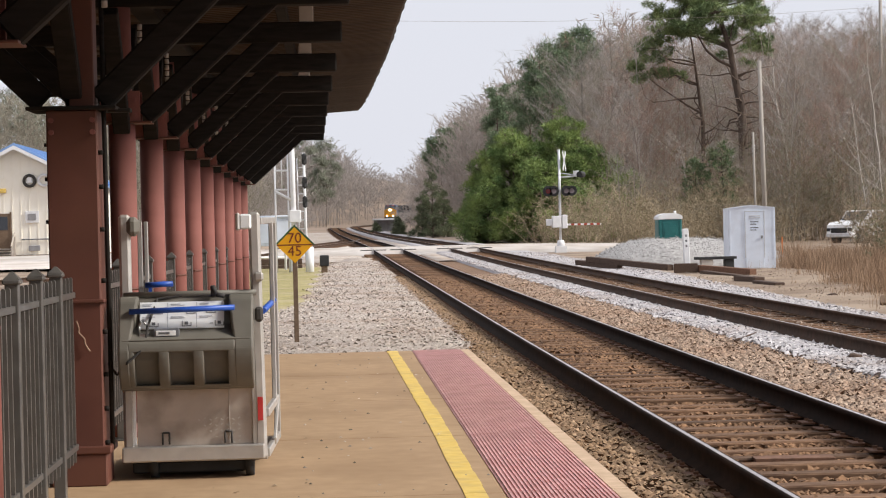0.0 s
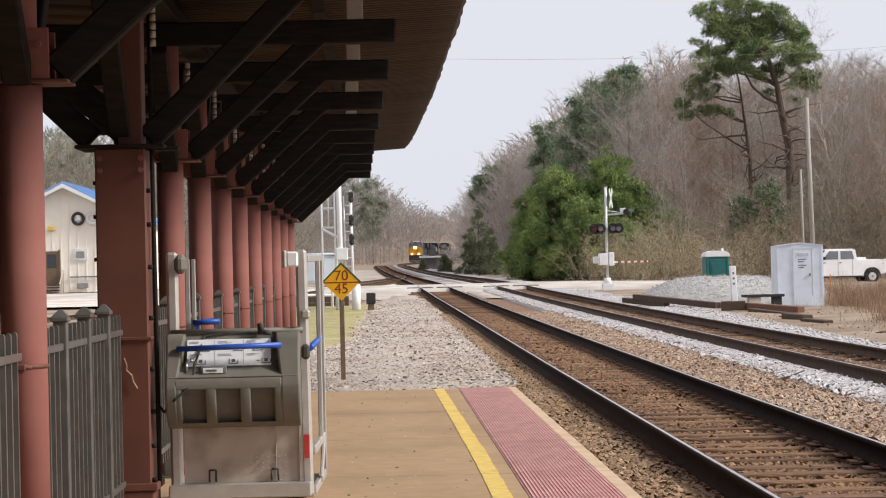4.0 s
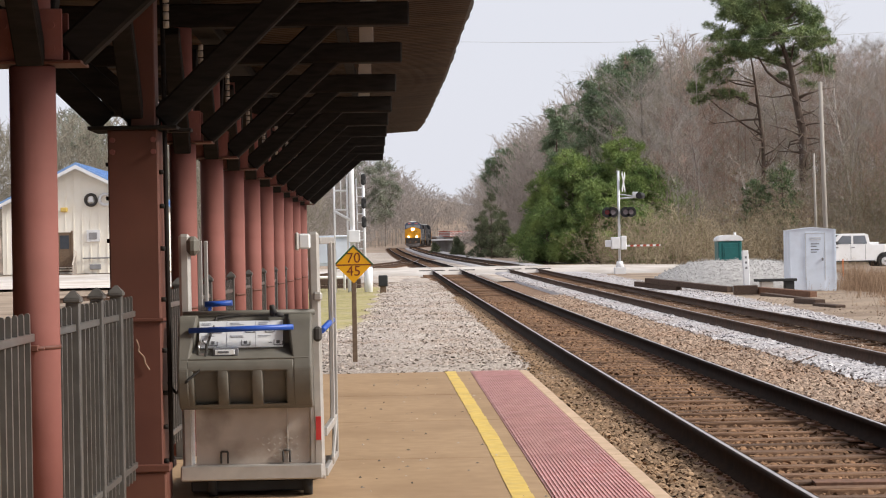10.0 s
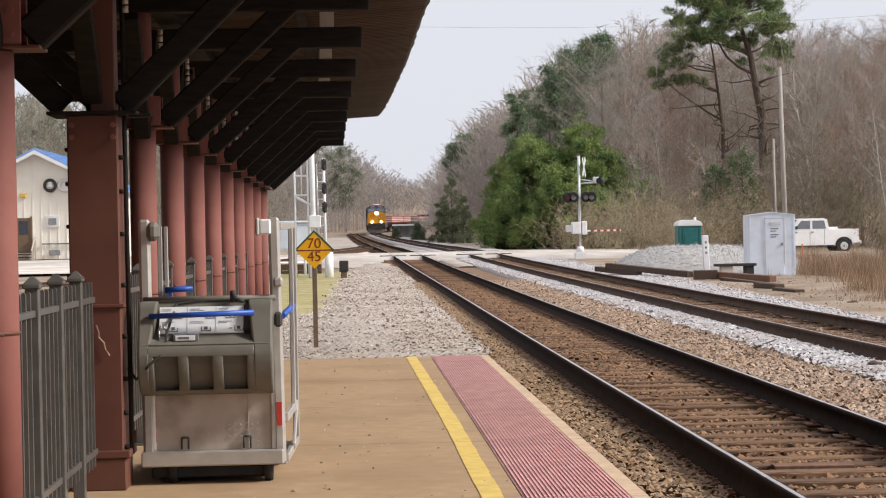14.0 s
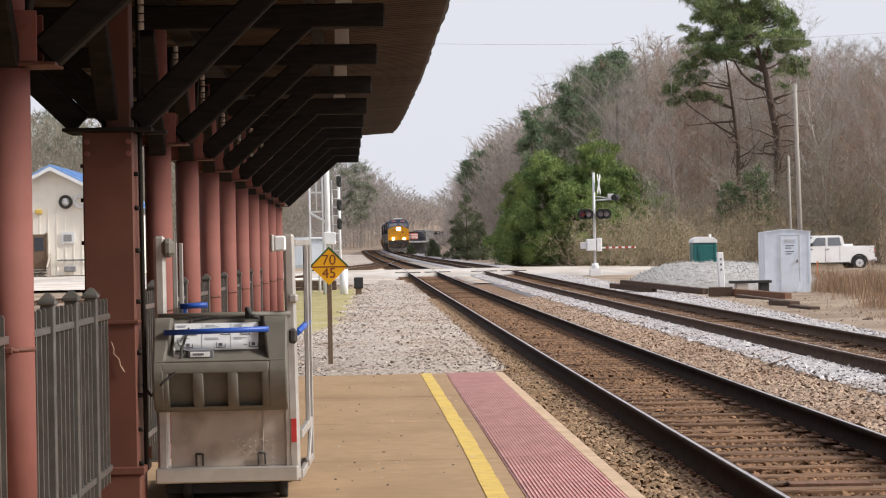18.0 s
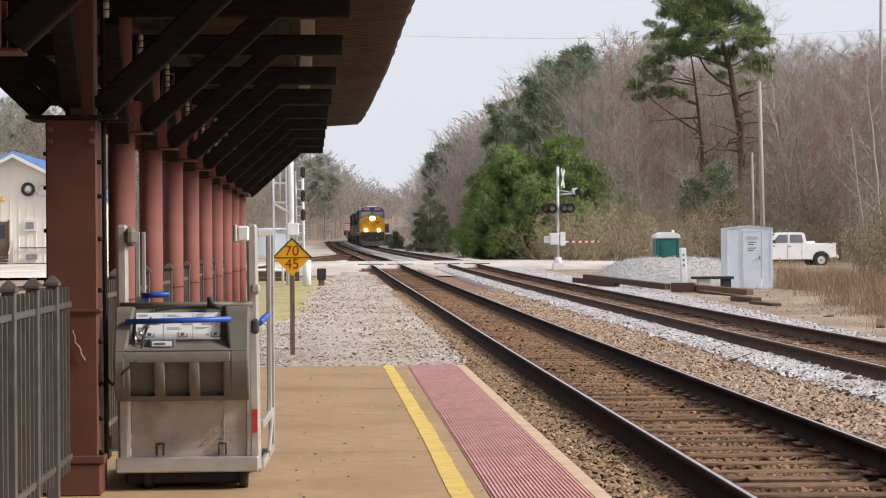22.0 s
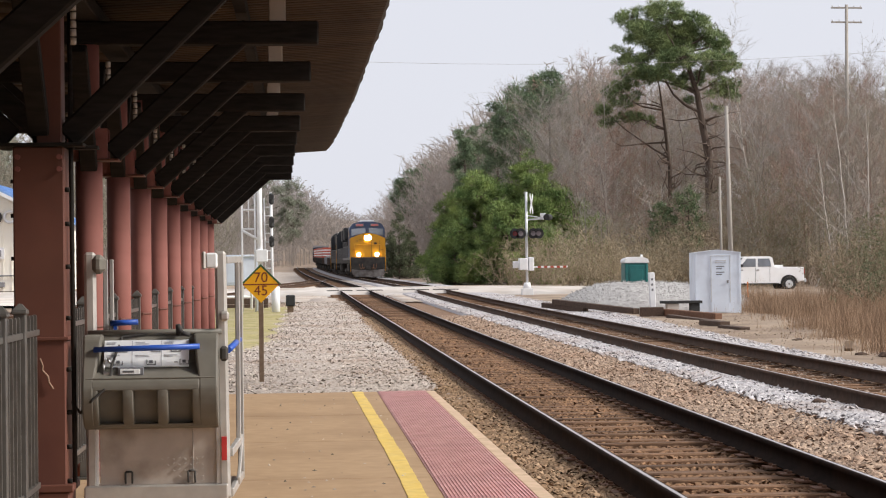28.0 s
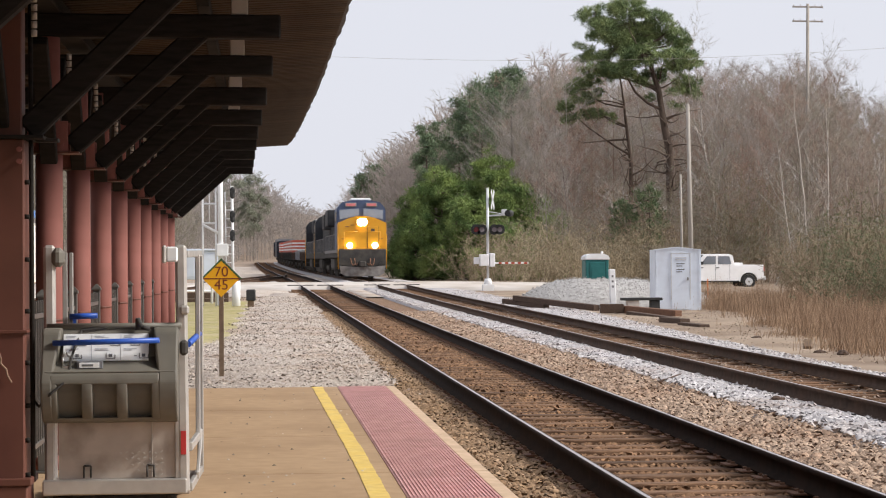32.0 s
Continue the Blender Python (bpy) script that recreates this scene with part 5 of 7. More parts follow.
def build_timbers():
    timber("railway_sleeper", (8.75, 66, 0.33), (10.9, 62, 0.06), 0.26, 0.19, "old dark timber lying beside the gravel heap")
    timber("railway_sleeper", (8.45, 66.6, 0.22), (9.6, 64.4, 0.06), 0.24, 0.17, "old brown timber half under the others")
    timber("railway_sleeper", (10.92, 61.5, 0.05), (11.68, 61.4, 0.05), 0.3, 0.3, "short dark timber block beside the white post")
    timber("railway_sleeper", (11.75, 61.5, 0.02), (12.85, 58.5, -0.08), 0.26, 0.24, "old reddish timber in the gravel", M_STEEL_RUST)
    timber("railway_sleeper", (11.7, 60.5, -0.12), (12.6, 56, -0.26), 0.24, 0.2, "old dark timber in the gravel")
    timber("railway_sleeper", (11.35, 53.6, -0.12), (11.6, 52.0, -0.13), 0.3, 0.2, "broken piece of old dark timber")
    timber("railway_sleeper", (11.3, 51.0, -0.17), (11.55, 49.4, -0.19), 0.28, 0.16, "broken piece of old dark timber")
    timber("timber_block", (10.85, 37.5, -0.25), (10.93, 37.7, -0.10), 0.17, 0.15, "weathered brown block at the edge of the grass", M_POST_BROWN)
    root = empty("timber_bench", pose(12.58, 63, 0.0, 0, 0, 2), label="dark plank resting on two blocks", category="bench")
    boxpart("plank", -0.68, 0.68, -0.2, 0.2, 0.28, 0.37, M_BLACK, root, 0.01)
    boxpart("block", 0.30, 0.60, -0.15, 0.15, -0.25, 0.28, M_BLACK, root, 0.01)
    boxpart("block", -0.5, -0.1, -0.15, 0.15, -0.25, 0.28, M_ROAD, root, 0.01)
    p = empty("milepost", pose(11.45, 62, 0.0, 0, -2, 0), label="white-painted concrete milepost with faded marks", category="post")
    boxpart("post", -0.095, 0.095, -0.1, 0.1, -0.2, 1.32, M_WHITE, p, 0.015)
    for k in range(3):
        boxpart("mark", -0.03, 0.03, -0.104, -0.10, 0.72 + 0.17 * k, 0.79 + 0.17 * k, M_INK, p, 0)
    pl = empty("loose_board", pose(3.18, 13.3, -0.215, 0, 0, -4), label="thin rusty-red board lying between the rails", category="board")
    boxpart("plank", -0.28, 0.28, -0.09, 0.09, -0.005, 0.02, M_STEEL_RUST, pl, 0.003)
    st = empty("stick", pose(5.42, 26.0, -0.19, 0, 0, -8), label="dark fallen branch on the ballast", category="stick")
    bm = B()
    rod(bm, (-0.33, -0.1, 0.0), (0.0, 0, 0.03), 0.014, 0.02, 8)
    rod(bm, (0, 0, 0.03), (0.35, 0.45, 0.12), 0.02, 0.008, 8)
    part("branch", bm, M_TIMBER_OLD, st)


build_timbers()


def build_crossing_planks():
    for cx in (near_x, line_x):
        for y in (101.1, 108.9):
            for dx in (-1.15, -0.42, 0.42, 1.15):
                x = float(cx(y)) + dx
                bm = B()
                bx(bm, x - 0.32, x + 0.32, y - 0.14, y + 0.14, float(grade(y)) - 0.35, float(grade(y)) - 0.035, 0.02)
                tagged(part("crossing_plank", bm, M_LOCO_DARK), "dark rubber crossing block beside the rail", "crossing plank", "crossing planks")


build_crossing_planks()


M_ORANGE = mat("orange_paint", (0.62, 0.16, 0.04), (0.72, 0.22, 0.06), 0.6, 9, 4, bump=0.05)


# ---- pickup ----
def build_pickup():
    root = empty("pickup_truck", pose(27.05, 113, 0.04, 0, 0, 184), label="white crew-cab pickup truck pulling up on the dirt", category="pickup truck")
    # local x runs nose-wards (+x is the front)
    body = [(-2.75, 0.6), (-2.75, 1.40), (-0.98, 1.42), (-0.93, 1.44), (-0.80, 1.98), (-0.6, 2.05), (0.75, 2.05), (0.95, 2.0), (1.5, 1.45), (2.6, 1.32), (2.85, 1.18), (2.9, 0.62), (2.75, 0.45), (2.45, 0.42),
            (2.35, 0.75), (2.1, 0.88), (1.8, 0.88), (1.55, 0.75), (1.45, 0.40), (-1.3, 0.40), (-1.4, 0.75), (-1.65, 0.88), (-1.95, 0.88), (-2.2, 0.75), (-2.3, 0.48)]
    bm = B()
    prism(bm, body, "y", -0.95, 0.95)
    bmesh.ops.bevel(bm, geom=[e for e in bm.edges if abs(e.verts[0].co.y - e.verts[1].co.y) < 0.01], offset=0.05, segments=2, affect="EDGES")
    part("body", bm, M_TRUCK, root)
    for s in (-1, 1):
        for (a, b) in (((-0.72, 1.44), (0.10, 1.92)), ((0.24, 1.44), (1.18, 1.92))):
            bm = B()
            top_l, top_r = (a[0] + 0.12, b[1]) if a[0] < 0 else (a[0], b[1]), (b[0], b[1]) if a[0] < 0 else (b[0] - 0.4, b[1])
            prism(bm, [(a[0], a[1]), (b[0], a[1]), top_r, top_l], "y", s * 0.945, s * 0.962)
            part("side_window", bm, M_WINDSCREEN, root, "grey side window reflecting the sky")
        for x in (0.26, 1.32, -0.62):
            boxpart("door_seam", x - 0.008, x + 0.008, min(s * 0.95, s * 0.956), max(s * 0.95, s * 0.956), 0.5, 1.4, M_INK, root, 0)
        boxpart("sill", -1.2, 1.4, min(s * 0.9, s * 0.99), max(s * 0.9, s * 0.99), 0.38, 0.46, M_BLACK, root, 0.01)
        for x in (-1.8, 1.95):
            w = part("wheel", rod(B(), (x, s * 0.78, 0.40), (x, s * 0.98, 0.40), 0.40, 0.40, 24), M_BLACK, root)
            part("rim", rod(B(), (x, s * 0.975, 0.40), (x, s * 0.992, 0.40), 0.24, 0.22, 20), M_SILVER, w)
            part("hub", rod(B(), (x, s * 0.985, 0.40), (x, s * 1.0, 0.40), 0.07, 0.06, 12), M_LOCO_GREY, w)
        for x in (-1.8, 1.95):
            bm = B()
            arch = [(x + 0.52 * math.cos(a), 0.42 + 0.52 * math.sin(a)) for a in np.linspace(0, math.pi, 11)]
            arch += [(x + 0.42 * math.cos(a), 0.42 + 0.42 * math.sin(a)) for a in np.linspace(math.pi, 0, 11)]
            prism(bm, arch, "y", s * 0.90, s * 0.972)
            part("wheel_arch", bm, M_BLACK, root)
        for x in (0.12, 1.1):
            boxpart("door_handle", x - 0.09, x + 0.09, min(s * 0.95, s * 0.985), max(s * 0.95, s * 0.985), 1.22, 1.27, M_INK, root, 0.01)
        boxpart("mirror", 1.05, 1.2, min(s * 0.96, s * 1.15), max(s * 0.96, s * 1.15), 1.42, 1.6, M_BLACK, root, 0.02)
    bm = B()
    prism(bm, [(1.52, 1.46), (1.0, 1.985), (0.985, 1.975), (1.5, 1.45)], "y", -0.82, 0.82)
    part("windscreen", bm, M_GLASS, root)
    boxpart("bumper", 2.78, 2.98, -0.9, 0.9, 0.45, 0.68, M_SILVER, root, 0.03)
    boxpart("rear_bumper", -2.9, -2.74, -0.9, 0.9, 0.5, 0.72, M_SILVER, root, 0.03)
    for s in (-1, 1):
        boxpart("tail_light", -2.775, -2.735, s * 0.86 - 0.08, s * 0.86 + 0.08, 1.0, 1.34, M_RED, root, 0.01)
    boxpart("grille", 2.84, 2.93, -0.6, 0.6, 0.7, 1.0, M_BLACK, root, 0.02)
    for s in (-1, 1):
        boxpart("headlight", 2.78, 2.9, s * 0.78 - 0.13, s * 0.78 + 0.13, 0.8, 1.0, M_GLASS, root, 0.02)
    boxpart("cargo_box", -1.55, -1.02, -0.6, 0.6, 1.35, 1.53, M_WHITE, root, 0.02)
    return root


PICKUP = build_pickup()
_s = empty("marker_stake", pose(16.48, 70.0, -0.5), label="thin orange marker stake in the dry grass", category="stake")
boxpart("stake", -0.02, 0.02, -0.02, 0.02, 0.0, 1.42, M_ORANGE, _s, 0.004)


# ---- poles and wires ----
def utility_pole(x, y, h, r, lean, label, arms=0, zb=None):
    zb = float(land(x, y)) if zb is None else zb
    root = empty("utility_pole", pose(x, y, zb, 0, lean, 0), label=label, category="utility pole", group="utility poles")
    rodpart("shaft", (0, 0, -0.5), (0, 0, h), r, M_POLE, root, 10, "", r * 0.72)
    for k in range(arms):
        z = h - 0.25 - 1.15 * k
        boxpart("cross_arm", -1.25, 1.25, -0.06, 0.06, z - 0.06, z + 0.06, M_POLE, root, 0.01)
        for px in (-1.15, -0.6, 0.6, 1.15):
            rodpart("insulator", (px, 0, z + 0.06), (px, 0, z + 0.2), 0.045, M_SILVER, root, 8)
    return root


utility_pole(25.65, 113, 11.4, 0.15, -1.0, "plain weathered wooden utility pole behind the cabinet", zb=-0.3)
utility_pole(25.62, 115.5, 7.3, 0.085, -0.6, "short thin grey wooden pole", zb=-0.3)
utility_pole(43.4, 150, 20.75, 0.17, 0.6, "tall grey utility pole with two cross arms above the trees", 2)


def build_house():
    """Cream clapboard house with a blue metal roof; its gable end faces the track."""
    root = empty("house", pose(-20.9, 128, -0.1, 0, 0, 0), label="cream-sided house with a blue metal roof and an outside stair", category="house")
    w, e, r, d = 5.0, 5.2, 7.72, 18.0
    bm = B()
    prism(bm, [(-w, -0.4), (w, -0.4), (w, e), (0, r), (-w, e)], "y", 0, d)
    part("wall", bm, M_HOUSE, root)
    # vertical battens
    for k in range(18):
        x = -w + 0.3 + k * (2 * w - 0.6) / 17
        top = r - abs(x) * (r - e) / w - 0.15
        boxpart("batten", x - 0.03, x + 0.03, -0.03, 0.0, -0.3, top, M_HOUSE, root, 0)
    for s in (-1, 1):
        bm = B()
        prism(bm, [(s * 0.0, r + 0.03), (s * (w + 0.45), e - 0.20), (s * (w + 0.45), e - 0.08), (0, r + 0.17)], "y", -0.7, d + 0.4)
        rf = part("roof", bm, M_BLUE_ROOF, root, "blue metal roof")
        bm = B()
        prism(bm, [(0, r - 0.22), (s * (w + 0.45), e - 0.42), (s * (w + 0.45), e - 0.21), (0, r + 0.02)], "y", -0.74, -0.66)
        part("barge_board", bm, M_WHITE, rf)
        for k in range(14):
            yy = -0.5 + k * 1.2
            bm = B()
            prism(bm, [(0, r + 0.17), (s * (w + 0.45), e - 0.08), (s * (w + 0.45), e - 0.04), (0, r + 0.21)], "y", yy, yy + 0.05)
            part("seam", bm, M_BLUE_ROOF, rf)
    dd = boxpart("door", -1.35, -0.45, -0.06, 0.0, 1.0, 3.3, M_POST_BROWN, root, 0.01, "brown door with a dark window")
    boxpart("door_window", -1.2, -0.6, -0.07, -0.06, 2.2, 3.1, M_GLASS, dd, 0.005)
    boxpart("door_frame", -1.45, -1.35, -0.09, 0.0, 1.0, 3.4, M_POST_BROWN, dd, 0)
    boxpart("door_frame", -0.45, -0.35, -0.09, 0.0, 1.0, 3.4, M_POST_BROWN, dd, 0)
    wd = boxpart("window", 0.58, 1.46, -0.12, 0.0, 2.66, 3.42, M_WHITE, root, 0.01, "window air conditioner")
    boxpart("grille", 0.74, 1.28, -0.16, -0.12, 2.82, 3.26, M_CAR_GREY, wd, 0.02)
    lamp = boxpart("wall_lamp", -1.1, -0.65, -0.25, 0.0, 4.65, 4.95, M_YELLOW_PAINT, root, 0.04)
    # round ornaments under the gable
    for x in (0.9, 1.85):
        V, Fc = [], []
        for k in range(19):
            a = math.radians(120 + k * 360 / 18) if x < 1 else math.radians(60 + k * 300 / 18)
            for c in range(6):
                q = c * math.tau / 6
                rr = 0.36 + 0.1 * math.cos(q)
                V.append((x + rr * math.cos(a), -0.12 + 0.1 * math.sin(q), 5.42 + rr * math.sin(a)))
        for k in range(18):
            Fc += [(6 * k + c, 6 * k + (c + 1) % 6, 6 * k + 6 + (c + 1) % 6, 6 * k + 6 + c) for c in range(6)]
        mesh_np("ring_ornament", V, Fc, M_LOCO_DARK if x < 1 else M_WHITE, root, "dark ring-shaped ornament" if x < 1 else "white ring-shaped ornament")
    bm = B()
    prism(bm, [(0.66, 5.30), (1.14, 5.30), (1.06, 5.42), (1.03, 5.66), (0.77, 5.66), (0.74, 5.42)], "y", -0.16, -0.02)
    part("hat_ornament", bm, M_WHITE, root, "white hat-shaped ornament in the ring")
    # stair and rail
    st = empty("stair_steps")
    st.parent = root
    for k in range(6):
        boxpart("step", -1.5, -0.2, -0.35 - 0.28 * k, -0.07 - 0.28 * k, 0.85 - 0.19 * k, 0.93 - 0.19 * k, M_TIMBER_OLD, root, 0)
    for x in (-0.15, -1.5):
        for k in range(3):
            boxpart("stair_post", x - 0.05, x + 0.05, -0.25 - 0.6 * k, -0.15 - 0.6 * k, -0.3, 2.0 - 0.4 * k, M_PURLIN, root, 0)
        bm = B()
        bar(bm, (x, -0.1, 2.0), (x, -1.6, 1.1), 0.08, 0.1)
        part("handrail", bm, M_PURLIN, root)
    bpy.data.objects.remove(st)
    # meter and pipes
    boxpart("pipe", 0.3, 2.8, -0.15, -0.08, 1.52, 1.6, M_INK, root, 0)
    boxpart("meter_box", 0.75, 1.5, -0.18, -0.08, 0.8, 1.15, M_CAR_GREY, root, 0.02)
    boxpart("skirting", -w, w, -0.06, 0.0, -0.4, 0.55, M_TIMBER_OLD, root, 0)
    return root


build_house()


def build_wire():
    root = empty("overhead_wire", label="thin grey overhead wire strung between poles", category="wire")
    bm = B()
    pts = []
    for k in range(13):
        f = k / 12
        pts.append((-8 + 70 * f, 138.0 + 2 * f, 17.0 + 1.9 * f - 1.4 * math.sin(math.pi * f)))
    bm.free()
    V = [(x, y + 0.009 * math.cos(q), z + 0.009 * math.sin(q)) for x, y, z in pts for q in (0, 1.571, 3.142, 4.712)]
    Fc = [(4 * k + c, 4 * k + (c + 1) % 4, 4 * k + 4 + (c + 1) % 4, 4 * k + 4 + c) for k in range(12) for c in range(4)]
    mesh_np("cable", V, Fc, M_POLE, root)


build_wire()


def build_shed():
    root = empty("shed", pose(7.75, 300, float(grade(300)) - 0.3), label="low pale open-sided shed beside the far track", category="shed")
    for x in (-1.5, -0.5, 0.5, 1.5):
        boxpart("post", x - 0.08, x + 0.08, -0.08, 0.08, -0.3, 1.75, M_LOCO_GREY, root, 0)
    boxpart("roof", -1.75, 1.75, -1.2, 1.2, 1.75, 2.0, M_WHITE, root, 0.03)
    boxpart("back_wall", -1.6, 1.6, 1.0, 1.1, -0.3, 1.75, M_CAR_GREY, root, 0.01)


build_shed()

# ---- woods ----
def seg_mesh(segs, sides):
    """Tapered bars for rows of (p0, p1, r0, r1)."""
    segs = np.asarray(segs, float)
    p0, p1, r0, r1 = segs[:, 0:3], segs[:, 3:6], segs[:, 6], segs[:, 7]
    d = p1 - p0
    d /= np.linalg.norm(d, axis=1, keepdims=True) + 1e-9
    ref = np.where(np.abs(d[:, 2:3]) < 0.9, [[0, 0, 1.0]], [[1.0, 0, 0]])
    u = np.cross(d, ref)
    u /= np.linalg.norm(u, axis=1, keepdims=True)
    v = np.cross(d, u)
    a = np.arange(sides) * 2 * np.pi / sides
    ring = u[:, None] * np.cos(a)[None, :, None] + v[:, None] * np.sin(a)[None, :, None]
    V = np.concatenate([p0[:, None] + ring * r0[:, None, None], p1[:, None] + ring * r1[:, None, None]], 1)
    n = len(segs)
    i = np.arange(sides)
    q = np.stack([i, (i + 1) % sides, (i + 1) % sides + sides, i + sides], 1)
    F = (q[None] + (2 * sides * np.arange(n))[:, None, None]).reshape(-1, 4)
    return V.reshape(-1, 3), F


def limb(rs, p, d, length, r, n, wig, up=0.0):
    """A crooked limb: its segments and its points with their ways."""
    out, pts = [], []
    d = d / np.linalg.norm(d)
    step = length / n
    for k in range(n):
        d = d + rs.randn(3) * wig + np.array([0, 0, up])
        d = d / np.linalg.norm(d)
        q = p + d * step
        ra, rb = r * (1 - 0.8 * k / n), r * (1 - 0.8 * (k + 1) / n)
        out.append([*p, *q, ra, rb])
        pts.append((q, d, rb))
        p = q
    return out, pts


def side_way(rs, d, lift):
    w = np.cross(d, rs.randn(3))
    w /= np.linalg.norm(w) + 1e-9
    return w + d * lift


def bare_tree(seed, h, limbs=15, subs=6, twigs=7, slim=0.2):
    """A leafless tree h metres tall: stout segments and thin twigs."""
    rs = np.random.RandomState(seed)
    thick, thin = [], []
    r = h * 0.0068
    tr, pts = limb(rs, np.zeros(3), np.array([0, 0, 1.0]), h * 0.93, r, 9, 0.05, 0.02)
    tr[0][:3] = [0, 0, -0.8]
    thick += tr
    for k in range(limbs):
        f = 0.28 + 0.7 * (k + rs.rand()) / limbs
        i = min(int(f * 9), 8)
        p, d, rb = pts[i]
        ln = h * (0.34 * (1.1 - f) + 0.10) * rs.uniform(0.7, 1.3)
        w = side_way(rs, d, rs.uniform(0.5, 1.1))
        l1, p1 = limb(rs, np.array(tr[i][:3]) + (p - np.array(tr[i][:3])) * rs.rand(), w, ln, max(rb * 0.55, 0.016), 4, 0.16, 0.10)
        thick += l1
        for j in range(subs):
            q, dq, rq = p1[rs.randint(0, 4)]
            l2, p2 = limb(rs, q, side_way(rs, dq, rs.uniform(0.4, 1.2)), ln * rs.uniform(0.25, 0.5), max(rq * 0.55, 0.009), 3, 0.2, 0.10)
            thick += l2
            for m in range(twigs):
                q2, d2, r2 = p2[rs.randint(0, 3)]
                l3, _ = limb(rs, q2, side_way(rs, d2, rs.uniform(0.5, 1.6)), h * rs.uniform(0.03, 0.075), 0.0075, 2, 0.25, 0.10)
                thin += l3
    return thick, thin


def blades(segs, seed):
    """Thin three-cornered twigs for rows of (p0, p1, r0, r1)."""
    s = np.asarray(segs, float)
    rs = np.random.RandomState(seed)
    d = s[:, 3:6] - s[:, 0:3]
    w = np.cross(d, rs.randn(len(s), 3))
    w /= np.linalg.norm(w, axis=1, keepdims=True) + 1e-9
    w *= s[:, 6:7] * 1.5
    return np.stack([s[:, 0:3] - w, s[:, 0:3] + w, s[:, 3:6] + d * 0.3], 1).reshape(-1, 3), np.arange(3 * len(s)).reshape(-1, 3)


def cloud_tree(rs, n, wide, blade):
    """A far leafless tree, one unit tall: trunk, limbs and a haze of twigs."""
    V = []

    def blade_at(p, q, w0):
        d = q - p
        w = np.cross(d, rs.randn(3))
        w /= np.linalg.norm(w) + 1e-9
        V.extend([p - w * w0, p + w * w0, q])
    top = np.array([rs.randn() * 0.03, rs.randn() * 0.03, 0.97])
    foot = np.array([0, 0, -0.05])
    blade_at(foot, top, 0.005)
    blade_at(foot, top, 0.005)
    limbs = 15
    for k in range(limbs):
        f = 0.25 + 0.65 * (k + rs.rand()) / limbs
        p = foot + (top - foot) * f
        a = rs.rand() * 6.283
        r = wide * (0.4 + 0.9 * math.sin(math.pi * min(1, (f - 0.1) / 0.95))) * rs.uniform(0.6, 1.1)
        q = p + np.array([math.cos(a) * r, math.sin(a) * r, r * rs.uniform(0.35, 1.3)])
        q[2] = min(q[2], 1.0)
        blade_at(p, q, 0.0014)
        for m in range(n // limbs):
            b = p + (q - p) * rs.uniform(0.25, 1.0)
            d = (q - p) / (np.linalg.norm(q - p) + 1e-9) * 0.6 + rs.randn(3) * 0.55 + np.array([0, 0, 0.55])
            e = b + d / np.linalg.norm(d) * rs.uniform(0.04, 0.12)
            e[2] = min(e[2], 1.0)
            blade_at(b, e, blade)
    V = np.array(V)
    return V, np.arange(len(V)).reshape(-1, 3)


def tree_meshes(name, seed, h, bark, twig, **kw):
    thick, thin = bare_tree(seed, h, **kw)
    root = empty(name)
    V, F = seg_mesh(thick, 3)
    mesh_np("trunk", V, F, bark, root)
    V, F = blades(thin, seed)
    mesh_np("crown", V, F, twig, root)
    return root


def tufts(rs, centres, size, per, flat=1.0):
    """Needle tufts: thin three-cornered blades round each centre."""
    c = np.repeat(np.asarray(centres), per, axis=0)
    n = len(c)
    d = rs.randn(n, 3)
    d[:, 2] = d[:, 2] * flat + 0.25
    d /= np.linalg.norm(d, axis=1, keepdims=True)
    w = np.cross(d, rs.randn(n, 3))
    w /= np.linalg.norm(w, axis=1, keepdims=True)
    ln = size * rs.uniform(0.6, 1.25, (n, 1))
    V = np.stack([c - w * ln * 0.085, c + w * ln * 0.085, c + d * ln], 1).reshape(-1, 3)
    return V, np.arange(3 * n).reshape(-1, 3)


def needle_balls(rs, centres, radius, per, size):
    """Rounded bunches of short needles, fuller towards their upper side."""
    c = np.asarray(centres)
    n = len(c) * per
    off = rs.randn(n, 3)
    off /= np.linalg.norm(off, axis=1, keepdims=True)
    rad = np.repeat(radius, per)[:, None]
    p = np.repeat(c, per, axis=0) + off * (rs.rand(n, 1) ** 0.5) * rad * np.array([1.0, 1.0, 0.72])
    d = off * 0.9 + rs.randn(n, 3) * 0.4 + np.array([0, 0, 0.35])
    d /= np.linalg.norm(d, axis=1, keepdims=True)
    w = np.cross(d, rs.randn(n, 3))
    w /= np.linalg.norm(w, axis=1, keepdims=True)
    ln = size * rs.uniform(0.6, 1.3, (n, 1))
    return np.stack([p - w * ln * 0.10, p + w * ln * 0.10, p + d * ln], 1).reshape(-1, 3), np.arange(3 * n).reshape(-1, 3)


